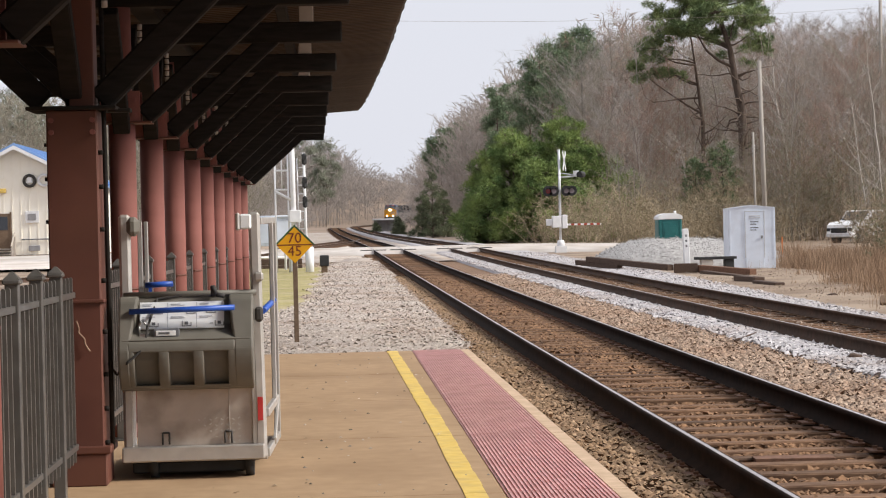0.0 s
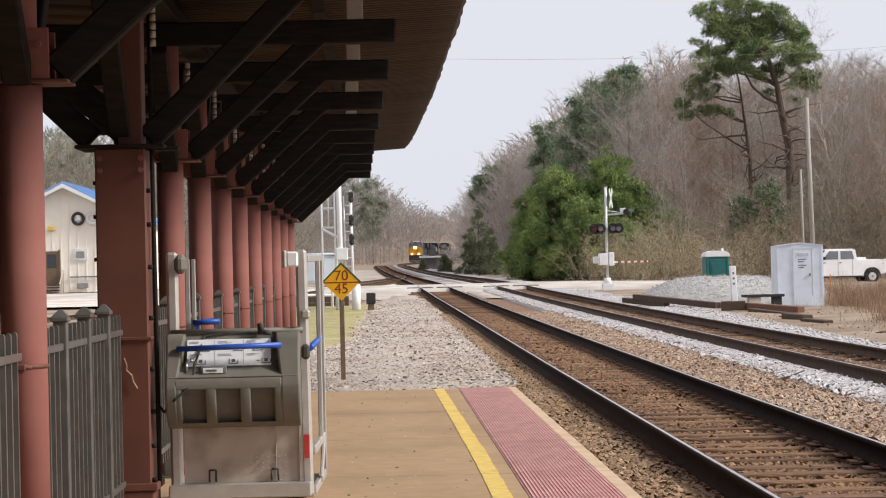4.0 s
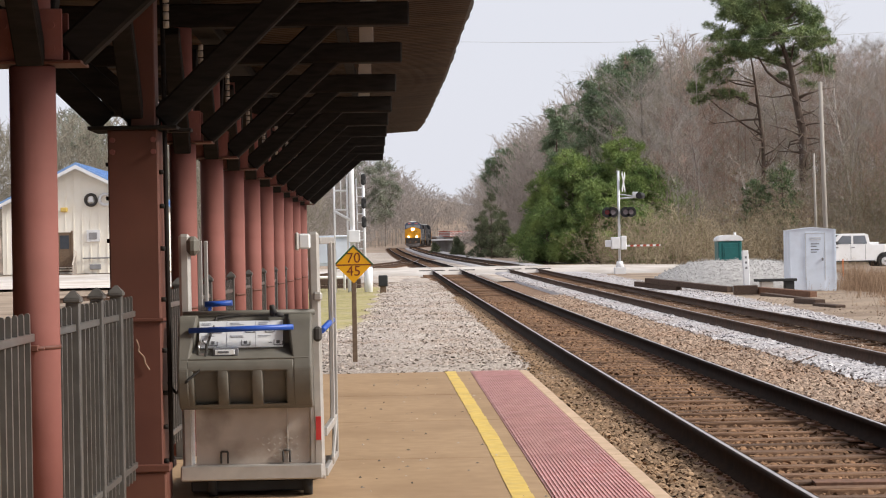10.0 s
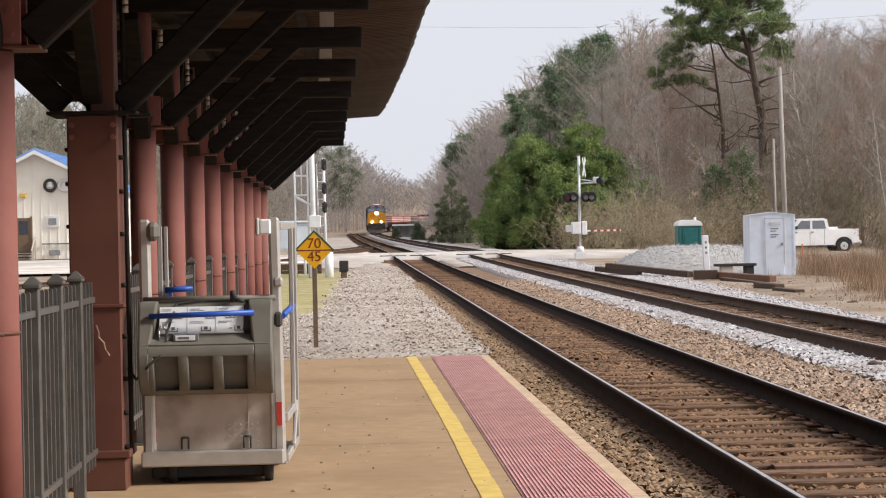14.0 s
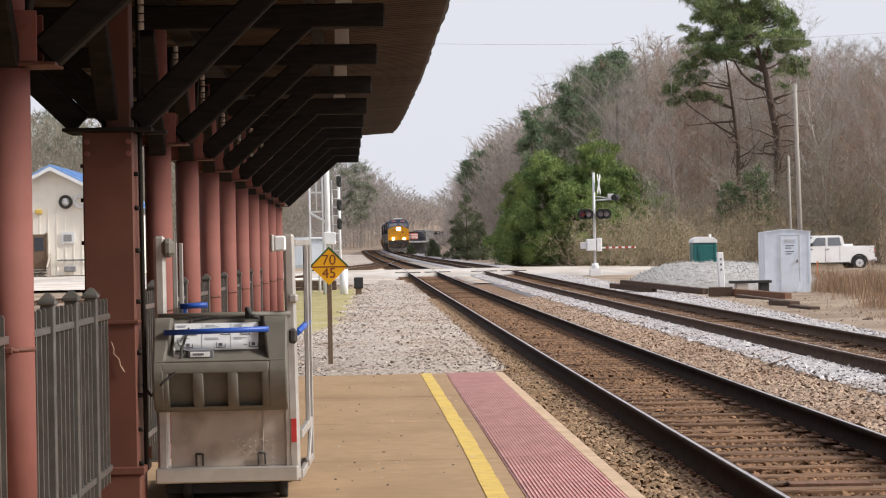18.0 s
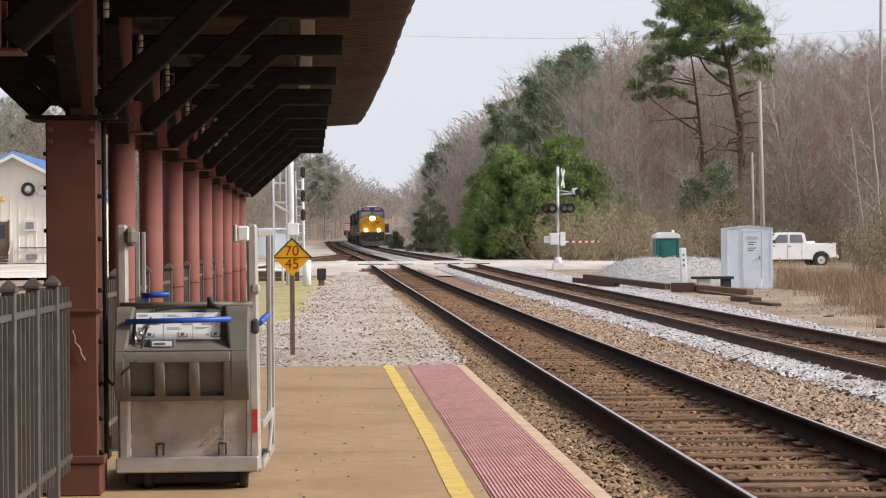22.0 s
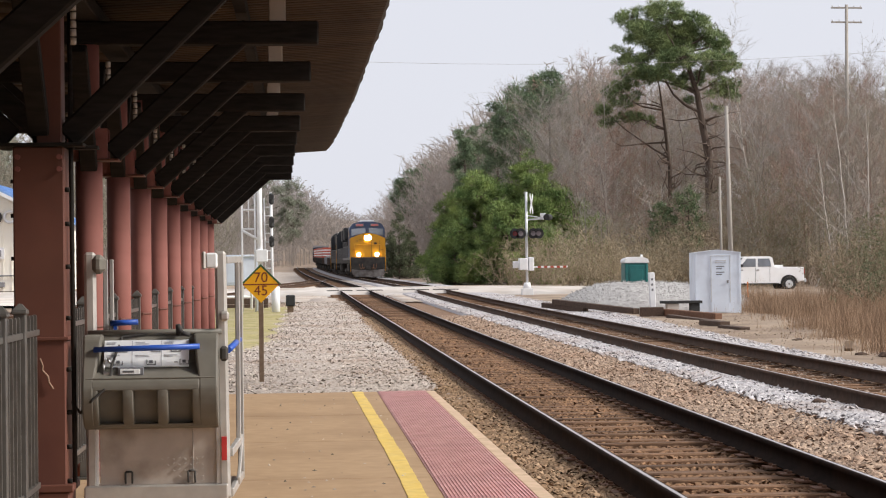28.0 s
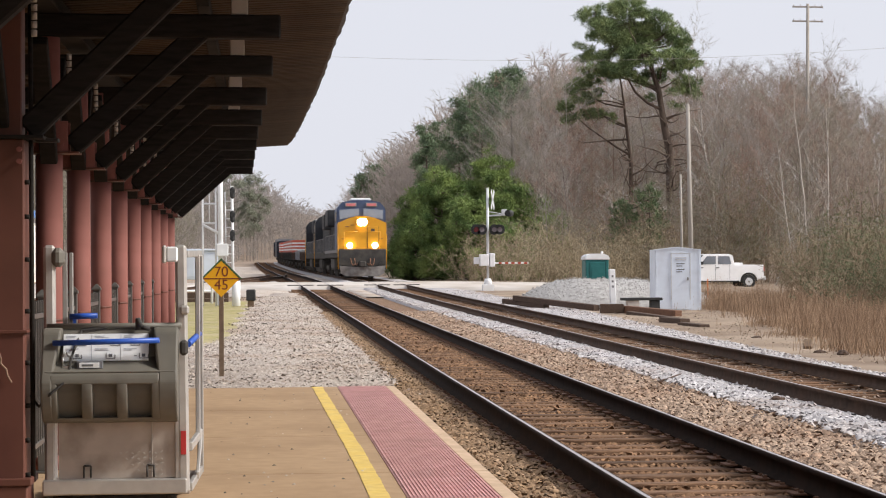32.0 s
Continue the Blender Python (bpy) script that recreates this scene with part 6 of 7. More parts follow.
def lobed_pine(name, m, seed, stem, lobes, dense, ball, per, size, label, needle, r0=0.2, dead=0):
    """A pine: a trunk through the points of stem, limbs that reach out to lobes (x, y, z, half width, half height) of the crown, and needle bunches in each."""
    rs = np.random.RandomState(seed)
    root = empty(name, m, label=label, category="tree")
    stem = [np.array(p, float) for p in stem]
    n = len(stem) - 1
    segs = [[*stem[k], *stem[k + 1], r0 * (1 - 0.85 * k / n), r0 * (1 - 0.85 * (k + 1) / n)] for k in range(n)]

    def on_stem(z):
        zs = [p[2] for p in stem]
        return np.array([np.interp(z, zs, [p[a] for p in stem]) for a in range(3)])
    cent, rad = [], []
    for x, y, z, rx, rz in lobes:
        c = np.array([x, y, z])
        reach = math.hypot(x - on_stem(z)[0], y - on_stem(z)[1])
        p = on_stem(max(min(z - rs.uniform(0.2, 0.75) * reach, stem[-1][2] - 0.1), 0.1))
        r = (0.025 + 0.014 * reach) * (0.6 + 0.4 * r0 / 0.2)
        way = c - p + np.array([0, 0, -0.2 * reach])
        bough, tips = limb(rs, p, way, np.linalg.norm(c - p), r, 5, 0.17, 0.04)
        segs += bough
        segs.append([*tips[-1][0], *c, r * 0.25, r * 0.2])
        for k in range(max(2, int(dense * rx * rx * rz))):
            o = rs.randn(3)
            o *= (0.35 + 0.65 * rs.rand() ** 0.5) / np.linalg.norm(o)
            q = c + o * np.array([rx, rx, rz])
            a = c + (q - c) * 0.15
            segs.append([*a, *q, 0.03, 0.012])
            cent.append(q)
            rad.append(ball * rs.uniform(0.65, 1.25))
    for k in range(dead):                   # bare broken limbs below the crown
        p = on_stem(stem[-1][2] * rs.uniform(0.25, 0.62))
        a = rs.uniform(0, 6.283)
        l1, _ = limb(rs, p, np.array([math.cos(a), math.sin(a), rs.uniform(-0.1, 0.4)]), rs.uniform(0.8, 3.4), 0.075, 5, 0.3, 0.06)
        segs += l1
    V, F = seg_mesh(segs, 5)
    mesh_np("trunk", V, F, M_PINE_BARK, root)
    V, F = needle_balls(rs, cent, rad, per, size)
    mesh_np("crown", V, F, needle, root)
    return root


def whorls(seed, h, spread, low=0.06, layers=9, full=0.75):
    """Crown lobes of a young conifer: uneven tiers of boughs that shorten towards the top."""
    rs = np.random.RandomState(seed)
    out = [(0, 0, h * 0.97, spread * 0.10, h * 0.035)]
    for k in range(layers):
        f = low + (0.93 - low) * (k + 0.5) / layers
        reach = spread * (1.03 - f) ** full
        for j in range(5 if reach > 0.6 else 3):
            a = 6.283 * (j + rs.uniform(-0.3, 0.3)) / 5 + k
            d = reach * rs.uniform(0.35, 0.95)
            rx = max(reach * rs.uniform(0.26, 0.42), 0.22)
            out.append((math.cos(a) * d, math.sin(a) * d, h * f + rs.uniform(-0.04, 0.05) * h + 0.12 * d, rx, rx * rs.uniform(0.45, 0.7)))
    return out


def dome(seed, h, crown_from, spread, n):
    """Crown lobes of a tall pine seen far off: an uneven dome over a bare trunk."""
    rs = np.random.RandomState(seed)
    out = []
    for k in range(n):
        f = (k + 0.5) / n
        z = h * (crown_from + (0.97 - crown_from) * f)
        reach = spread * math.sin(math.pi * (0.22 + 0.70 * f)) * rs.uniform(0.3, 0.95)
        a = rs.uniform(0, 6.283)
        rx = spread * rs.uniform(0.26, 0.46) * (1.15 - 0.5 * f)
        out.append((math.cos(a) * reach, math.sin(a) * reach, z, rx, rx * rs.uniform(0.5, 0.75)))
    return out


def bush(name, m, seed, h, r, stems, twigs, label, material, leaf=None, leaf_n=0, leaf_size=0.1, lean=0.5):
    rs = np.random.RandomState(seed)
    root = empty(name, m, label=label, category="shrub")
    thick, thin, cent = [], [], []
    for k in range(stems):
        b = np.array([rs.randn() * r * 0.45, rs.randn() * r * 0.35, -0.2])
        w = np.array([rs.randn() * lean, rs.randn() * lean, 1.0])
        l1, p1 = limb(rs, b, w, h * rs.uniform(0.55, 1.1), 0.022, 4, 0.15, 0.02)
        thick += l1
        for j in range(twigs):
            q, d, _ = p1[rs.randint(0, 4)]
            l2, p2 = limb(rs, q, side_way(rs, d, rs.uniform(0.4, 1.3)), h * rs.uniform(0.12, 0.3), 0.012, 2, 0.25, 0.05)
            thin += l2
            cent.append(p2[-1][0])
    V, F = seg_mesh(thick + thin, 3)
    tagged(mesh_np("stem_tangle", V, F, material, root), kind="stuff")
    if leaf:
        c = np.array(cent)[rs.randint(0, len(cent), leaf_n)] + rs.randn(leaf_n, 3) * h * 0.05
        V, F = tufts(rs, c, leaf_size, 5)
        tagged(mesh_np("leaves", V, F, leaf, root), kind="stuff")
    return root


def canopy_top(u):
    """Slope from the eye to the top of the woods, by the bearing x / y."""
    return np.interp(u, (-0.30, -0.2, -0.17, -0.15, -0.10, -0.04, -0.02, -0.005, 0.009, 0.0285, 0.039, 0.0546, 0.07, 0.083, 0.097, 0.108, 0.126, 0.145, 0.17, 0.20, 0.23, 0.258, 0.28, 0.295, 0.308, 0.316, 0.33, 0.36),
                     (0.07, 0.075, 0.082, 0.085, 0.07, 0.056, 0.052, 0.051, 0.041, 0.031, 0.031, 0.048, 0.065, 0.071, 0.084, 0.095, 0.103, 0.112, 0.110, 0.108, 0.111, 0.110, 0.113, 0.111, 0.102, 0.094, 0.092, 0.095))


def tree_height(x, y, rnd):
    top = float(canopy_top(x / y)) * y + 1.45
    return (top - float(land(x, y))) * rnd


def build_woods():
    rnd = random.Random(11)
    protos = []
    for k in range(7):
        twig = M_TWIG_RED if k in (2, 5) else M_TWIG
        p = tree_meshes("bare_tree", 100 + k, 14.0, M_BARK, twig, limbs=16, subs=6, twigs=13)
        protos.append(tagged(p, "leafless grey-brown hardwood tree on the slope", "tree", "bare trees of the wood"))
    spots = []
    tries = 0
    while len(spots) < 110 and tries < 6000:
        tries += 1
        y = rnd.uniform(118, 235)
        u = rnd.uniform(0.075, 0.36)
        x = u * y
        if x - float(line_x(y)) < 13 or (x < 34 and y < 124):
            continue
        if any((x - a) ** 2 + (y - b) ** 2 < 6.0 for a, b in spots):
            continue
        spots.append((x, y))
    for k in range(14):
        spots.append((rnd.uniform(29, 40), rnd.uniform(88, 112)))
    used = set()
    for k, (x, y) in enumerate(spots):
        i = k % 7
        f = rnd.uniform(0.72, 1.0) if y > 160 else rnd.uniform(0.55, 0.88)
        s = max(tree_height(x, y, f), 5.0) / 14.0
        if 0.165 < x / y < 0.235 and y < 152:
            s *= 0.55
        if k >= 110:
            s = rnd.uniform(6.0, 10.0) / 14.0
        m = pose(x, y, float(land(x, y)), 0, rnd.uniform(-4, 4), rnd.uniform(0, 360))
        w = min(1.0, 0.55 + 0.45 * s)
        if i not in used:
            used.add(i)
            ob = protos[i]
            ob.matrix_basis = m
        else:
            ob = copy_thing(protos[i], m)
        ob.scale = (s * 0.85, s * 0.85, s)
    # far woods, joined
    rs = np.random.RandomState(9)
    wide_shapes = [cloud_tree(rs, 210, rs.uniform(0.2, 0.32), 0.0032) for k in range(9)]
    haze_shapes = [cloud_tree(rs, 150, rs.uniform(0.24, 0.36), 0.006) for k in range(9)]
    shapes = [cloud_tree(rs, 840, rs.uniform(0.15, 0.27), 0.0005) for k in range(9)]

    scrub_shapes = [cloud_tree(rs, 420, rs.uniform(0.2, 0.32), 0.0011) for k in range(9)]

    def grove(label, material, count, ymin, ymax, us, lo, hi, least, clear, forms=None):
        V, F, o, made = [], [], 0, 0
        while made < count:
            y = rnd.uniform(ymin, ymax)
            x = rnd.uniform(*us) * y
            c = float(line_x(y))
            if -clear[0] < x - c < clear[1]:
                continue
            h = max(tree_height(x, y, rnd.uniform(lo, hi)), least)
            if 0.165 < x / y < 0.235 and y < 152:
                h = max(h * 0.5, least)
            v, f = (forms or shapes)[made % 9]
            a = rnd.uniform(0, 6.283)
            ca, sa = math.cos(a), math.sin(a)
            w = min(max(h, 8.0), 17.0)
            V.append(np.stack([(v[:, 0] * ca - v[:, 1] * sa) * w + x, (v[:, 0] * sa + v[:, 1] * ca) * w + y, v[:, 2] * h + float(land(x, y))], -1))
            F.append(f + o)
            o += len(v)
            made += 1
        tagged(mesh_np("far_woods", np.concatenate(V), np.concatenate(F), material), label, "woods", kind="stuff")

    grove("distant leafless woods, paled by haze, closing the valley", M_HAZE_TWIG, 460, 300, 700, (-0.14, 0.12), 0.55, 1.0, 5.0, (12, 10), wide_shapes)
    grove("dense hazy grey woods at the end of the valley", M_HAZE_TWIG, 620, 430, 690, (-0.08, 0.10), 0.45, 0.98, 6.0, (14, 12), haze_shapes)
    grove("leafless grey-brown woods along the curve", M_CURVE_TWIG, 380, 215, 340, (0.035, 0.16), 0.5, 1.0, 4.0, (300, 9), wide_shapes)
    grove("leafless brown woods covering the slope", M_SLOPE_TWIG, 320, 128, 260, (0.085, 0.37), 0.35, 1.0, 4.0, (300, 13))
    grove("leafless reddish woods on the slope", M_SLOPE_RED, 200, 126, 230, (0.16, 0.37), 0.35, 1.0, 4.0, (300, 13))
    grove("leafless grey woods on the slope", M_HAZE_TWIG, 190, 135, 250, (0.085, 0.30), 0.45, 1.0, 4.0, (300, 13))
    grove("leafless brown woods behind the house", M_SLOPE_TWIG, 320, 160, 260, (-0.34, -0.03), 0.6, 1.0, 5.0, (14, 300), wide_shapes)
    grove("low leafless scrub along the far curve", M_HAZE_TWIG, 640, 250, 560, (-0.12, 0.10), 0.12, 0.4, 3.0, (9, 8), wide_shapes)
    grove("low leafless scrub at the foot of the slope", M_SLOPE_TWIG, 340, 119, 190, (0.10, 0.37), 0.16, 0.36, 2.5, (300, 11), scrub_shapes)


M_SLOPE_RED = mat("reddish_slope_twigs", (0.257, 0.180, 0.143), (0.357, 0.253, 0.203), 0.95, 0.05, 5, island=0.14, bump=0.0, spec=0.1)
M_SLOPE_TWIG = mat("brown_slope_twigs", (0.231, 0.206, 0.164), (0.331, 0.305, 0.245), 0.95, 0.05, 5, island=0.14, bump=0.0, spec=0.1)
# Brown lightened for haze and to offset the dense grove's self-shadow
M_CURVE_TWIG = mat("lightened_brown_twigs", (0.345, 0.298, 0.268), (0.440, 0.388, 0.352), 0.95, 0.05, 4, island=0.12, bump=0.0)
# Paler and greyer than the slope twigs: distance haze put into the colour
M_HAZE_TWIG = mat("hazed_grey_twigs", (0.311, 0.276, 0.251), (0.401, 0.364, 0.338), 0.95, 0.05, 4, island=0.05, bump=0.0)
for _m in (M_HAZE_TWIG, M_CURVE_TWIG, M_SLOPE_TWIG, M_SLOPE_RED):
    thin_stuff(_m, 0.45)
build_woods()


def on_land(x, y, dz=0.0):
    return pose(x, y, float(land(x, y)) + dz)


# Ridge needles made lighter and bluer, with the haze in their colour
M_NEEDLE_FAR = mat("hazed_ridge_needles", (0.115, 0.162, 0.098), (0.215, 0.275, 0.165), 0.8, 0.6, 6, island=0.3, bump=0.0, spec=0.1)

# Tall pine needles, lightened and desaturated to carry some haze
M_NEEDLE_TALL = mat("hazed_pine_needles", (0.100, 0.145, 0.068), (0.280, 0.335, 0.150), 0.8, 0.6, 6, island=0.3, bump=0.0, spec=0.1)
# Muted olive of the cedars, lightened further for haze
M_NEEDLE_CEDAR = mat("dull_cedar_needles", (0.105, 0.122, 0.075), (0.205, 0.228, 0.135), 0.8, 0.8, 6, island=0.3, bump=0.0, spec=0.1)
# Needles of the farthest pines, greyed to imitate haze
M_NEEDLE_HAZY = mat("hazed_olive_needles", (0.19, 0.205, 0.155), (0.29, 0.305, 0.235), 0.85, 0.6, 6, island=0.2, bump=0.0, spec=0.1)

# the tall pine over the slope
def build_tall_pines():
    x0, y0 = 32.4, 150.0
    g = float(land(x0, y0))
    crown = ((28.9, 22.0, 1.7, 0.95), (26.4, 21.7, 1.2, 0.85), (27.1, 20.3, 1.7, 1.0), (29.7, 20.0, 2.3, 1.35), (31.5, 21.1, 1.2, 0.9), (32.8, 19.9, 1.35, 1.05),
             (33.7, 20.1, 0.6, 0.65), (26.5, 18.3, 1.5, 0.75), (25.0, 19.3, 0.6, 0.35), (29.8, 18.4, 2.0, 0.9), (32.8, 17.9, 1.7, 0.9), (33.9, 16.4, 1.1, 0.85), (34.6, 15.7, 0.6, 0.5), (28.2, 17.2, 1.6, 0.5), (31.4, 16.9, 1.3, 0.5), (25.9, 17.2, 1.2, 0.5), (32.6, 15.6, 0.9, 0.4), (29.6, 16.4, 0.9, 0.35), (33.3, 14.5, 0.7, 0.3), (30.6, 15.2, 0.7, 0.3))
    rs = np.random.RandomState(5)
    lobes = [(x - x0, rs.uniform(-1.6, 1.6), z - g - 0.35, rx, rz) for x, z, rx, rz in crown]
    stem = [(x - x0, 0.0, z - g) for x, z in ((32.5, g - 0.8), (32.35, 10.5), (31.9, 12.6), (31.5, 15.2), (30.8, 17.4), (30.0, 19.4), (29.2, 21.6))]
    lobed_pine("tall_pine", pose(x0, y0, g), 21, stem, lobes, 17, 0.42, 140, 0.27, "tall old pine with a broad dense crown over bare crooked limbs", M_NEEDLE_TALL, 0.42, 34)
    x1, y1 = 29.7, 153.0
    g1 = float(land(x1, y1))
    low = ((26.2, 16.3, 1.1, 0.45), (24.9, 15.6, 0.9, 0.35), (25.9, 14.9, 1.2, 0.4), (24.1, 14.2, 1.0, 0.35), (26.4, 13.6, 1.1, 0.35), (27.8, 13.2, 0.7, 0.3), (24.6, 13.1, 0.8, 0.3), (28.6, 17.2, 1.3, 0.7), (27.6, 15.4, 0.7, 0.3))
    lobes = [(x - x1, rs.uniform(-1.2, 1.2), z - g1, rx, rz) for x, z, rx, rz in low]
    stem = [(x - x1, 0.0, z - g1) for x, z in ((29.7, g1 - 0.8), (29.8, 9.5), (29.4, 13.0), (29.1, 15.5), (28.8, 17.4))]
    lobed_pine("tall_pine", pose(x1, y1, g1), 25, stem, lobes, 34, 0.38, 110, 0.27, "smaller pine with thin sideways boughs beside the tall one", M_NEEDLE_TALL, 0.22, 22)


build_tall_pines()
# young pines by the crossing
for _k, (_x, _y, _top, _s) in enumerate(((16.5, 138, 10.0, 2.5), (13.0, 138, 8.9, 2.6), (11.0, 139, 7.1, 1.9), (14.6, 135, 6.4, 2.5), (10.9, 136, 4.6, 1.7), (18.6, 141, 7.9, 2.6), (20.3, 143, 6.6, 2.5), (17.2, 134, 4.4, 1.9))):
    _h = _top - float(land(_x, _y))
    lobed_pine("young_pine", on_land(_x, _y), 40 + _k, [(0, 0, -0.6), (0.05, 0, _h * 0.4), (-0.05, 0, _h * 0.75), (0, 0, _h * 0.97)], whorls(140 + _k, _h, _s * 1.25, 0.05, 9, 0.42), 74, 0.40, 72, 0.25, "bushy young green pine with layered boughs beside the crossing", M_NEEDLE, 0.13)
# pale bare trees that stand over the others
for _k, (_x, _y, _top) in enumerate(((36.5, 150, 21.3), (43.0, 146, 17.5), (46.5, 152, 16.5))):
    _h = _top - float(land(_x, _y))
    _t = tree_meshes("bare_tree", 300 + _k, _h, M_BARK_PALE, M_TWIG, limbs=18, subs=6, twigs=7)
    _t.matrix_basis = on_land(_x, _y)
    tagged(_t, "tall leafless pale-barked tree above the wood", "tree", "bare trees of the wood")
# evergreens at the foot of the tall pine
for _k, (_x, _y, _top, _s, _m) in enumerate(((25.9, 127, 6.9, 2.1, M_NEEDLE_DARK), (24.3, 128, 6.0, 1.8, M_NEEDLE_DARK))):
    _h = _top - float(land(_x, _y))
    lobed_pine("evergreen_tree", on_land(_x, _y), 240 + _k, [(0, 0, -0.5), (0.1, 0, _h * 0.5), (0, 0, _h * 0.96)], whorls(260 + _k, _h, _s, 0.3, 7, 0.45), 22, 0.30, 46, 0.26, "thin evergreen tree among the bare brush", _m, 0.1)
# dark cedars farther along
for _k, (_x, _y, _h, _s) in enumerate(((10.0, 195, 7.0, 1.7), (11.3, 198, 5.2, 1.5), (9.0, 196, 4.6, 1.3), (7.9, 240, 2.4, 0.9), (8.4, 244, 1.9, 0.8), (6.05, 280, 1.7, 0.8))):
    lobed_pine("cedar", on_land(_x, _y, -0.3), 60 + _k, [(0, 0, -0.3), (0, 0, _h * 0.5), (0, 0, _h * 0.95)], whorls(160 + _k, _h, _s, 0.05, 8, 0.6), 70, 0.30, 60, 0.26, "dull green conical cedar near the track", M_NEEDLE_CEDAR, 0.1)
# tall pines on the ridge
for _k, (_u, _y, _f, _s, _c) in enumerate(((0.103, 170, 1.0, 2.0, 0.56), (0.109, 172, 1.02, 2.2, 0.56), (0.115, 168, 1.02, 2.1, 0.66), (0.123, 176, 1.01, 1.8, 0.80), (0.131, 178, 1.01, 1.8, 0.84), (0.086, 205, 1.03, 2.0, 0.6), (0.092, 212, 0.97, 1.8, 0.66),
                                           (0.056, 268, 1.0, 2.6, 0.62), (0.0605, 262, 1.0, 2.8, 0.6), (0.066, 270, 0.96, 2.4, 0.66))):
    _x = _u * _y
    _h = max(tree_height(_x, _y, _f), 6)
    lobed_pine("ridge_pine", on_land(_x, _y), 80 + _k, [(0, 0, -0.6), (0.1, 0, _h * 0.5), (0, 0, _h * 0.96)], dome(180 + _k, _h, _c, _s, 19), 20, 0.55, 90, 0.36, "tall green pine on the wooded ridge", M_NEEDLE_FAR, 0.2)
for _k, (_u, _y, _f, _s) in enumerate(((-0.157, 215, 1.0, 4.0), (-0.165, 230, 0.95, 4.0), (-0.148, 222, 0.9, 3.6), (-0.014, 480, 0.99, 5.5), (-0.004, 500, 1.0, 5.0), (-0.028, 470, 0.98, 5.5))):
    _x = _u * _y
    _h = max(tree_height(_x, _y, _f), 6)
    lobed_pine("ridge_pine", on_land(_x, _y), 95 + _k, [(0, 0, -0.6), (0.1, 0, _h * 0.5), (0, 0, _h * 0.96)], dome(200 + _k, _h, 0.30, _s, 18), 6, 0.8, 56, 0.5, "tall green pine, greyed by haze, among the far woods", M_NEEDLE_HAZY, 0.09)
# slender pale trees and leaning stems in front of the wood
for _k, (_u, _y, _e, _l) in enumerate(((0.290, 122, 0.100, 0), (0.3015, 124, 0.094, 2), (0.283, 118, 0.072, -3), (0.272, 120, 0.060, 24), (0.310, 116, 0.066, 4), (0.245, 128, 0.055, -18), (0.325, 112, 0.07, 3), (0.19, 134, 0.05, -12), (0.205, 133, 0.042, 10))):
    _x = _u * _y
    _h = _e * _y + 1.45 - float(land(_x, _y))
    _t = tree_meshes("bare_tree", 320 + _k, _h, M_BARK_PALE, M_TWIG, limbs=9, subs=3, twigs=5)
    _t.matrix_basis = on_land(_x, _y) @ pose(0, 0, 0, 0, _l, 0)
    tagged(_t, "slender leafless tree with pale bark before the wood", "tree", "bare trees of the wood")

# brush along the foot of the slope
_r = random.Random(23)
for _k, (_x, _y, _h) in enumerate(((15.0, 112, 3.2), (16.8, 114, 3.6), (18.4, 113, 3.0), (14.0, 120, 3.4), (20.5, 117, 3.0), (22.5, 120, 3.6), (24.6, 122, 4.2), (27.5, 121, 3.4), (19.3, 124, 4.0))):
    bush("brush", on_land(_x, _y), 120 + _k, _h, 2.2, 34, 14, "leafless olive-brown brush beside the crossing", M_SHRUB, M_SHRUB, 1300, 0.11)
for _k in range(26):
    _y = _r.uniform(66, 132)
    _x = _r.uniform(0.30 if _y < 116 else 0.25, 0.38) * _y
    bush("brush", on_land(_x, _y), 140 + _k % 5, _r.uniform(2.0, 4.2), 2.4, 24, 9, "tangled leafless brown brush under the trees", M_BRUSH)
for _k, (_x, _y, _h) in enumerate(((23.4, 74, 2.8), (24.6, 73, 2.6), (23.6, 77, 3.4), (25.6, 78, 3.6), (19.3, 58, 2.6), (20.3, 61, 3.4), (21.6, 64, 3.8), (25.6, 127, 6.0), (24.2, 127, 4.6), (30.2, 126, 9.4), (31.5, 128, 8.6), (32.6, 127, 7.4))):
    bush("evergreen_shrub", on_land(_x, _y), 170 + _k, _h, 1.5, 26, 16, "tangled shrub with thin olive-green leaves", M_BRUSH, M_SHRUB_GREEN, 1100, 0.13)
for _k, (_x, _y, _h) in enumerate(((28.7, 100, 2.6), (29.9, 101, 3.2), (31.2, 99, 3.4))):
    bush("brush", on_land(_x, _y), 190 + _k, _h, 1.0, 30, 14, "tangled olive-brown brush beside the parked pickup", M_BRUSH, M_SHRUB, 900, 0.12)


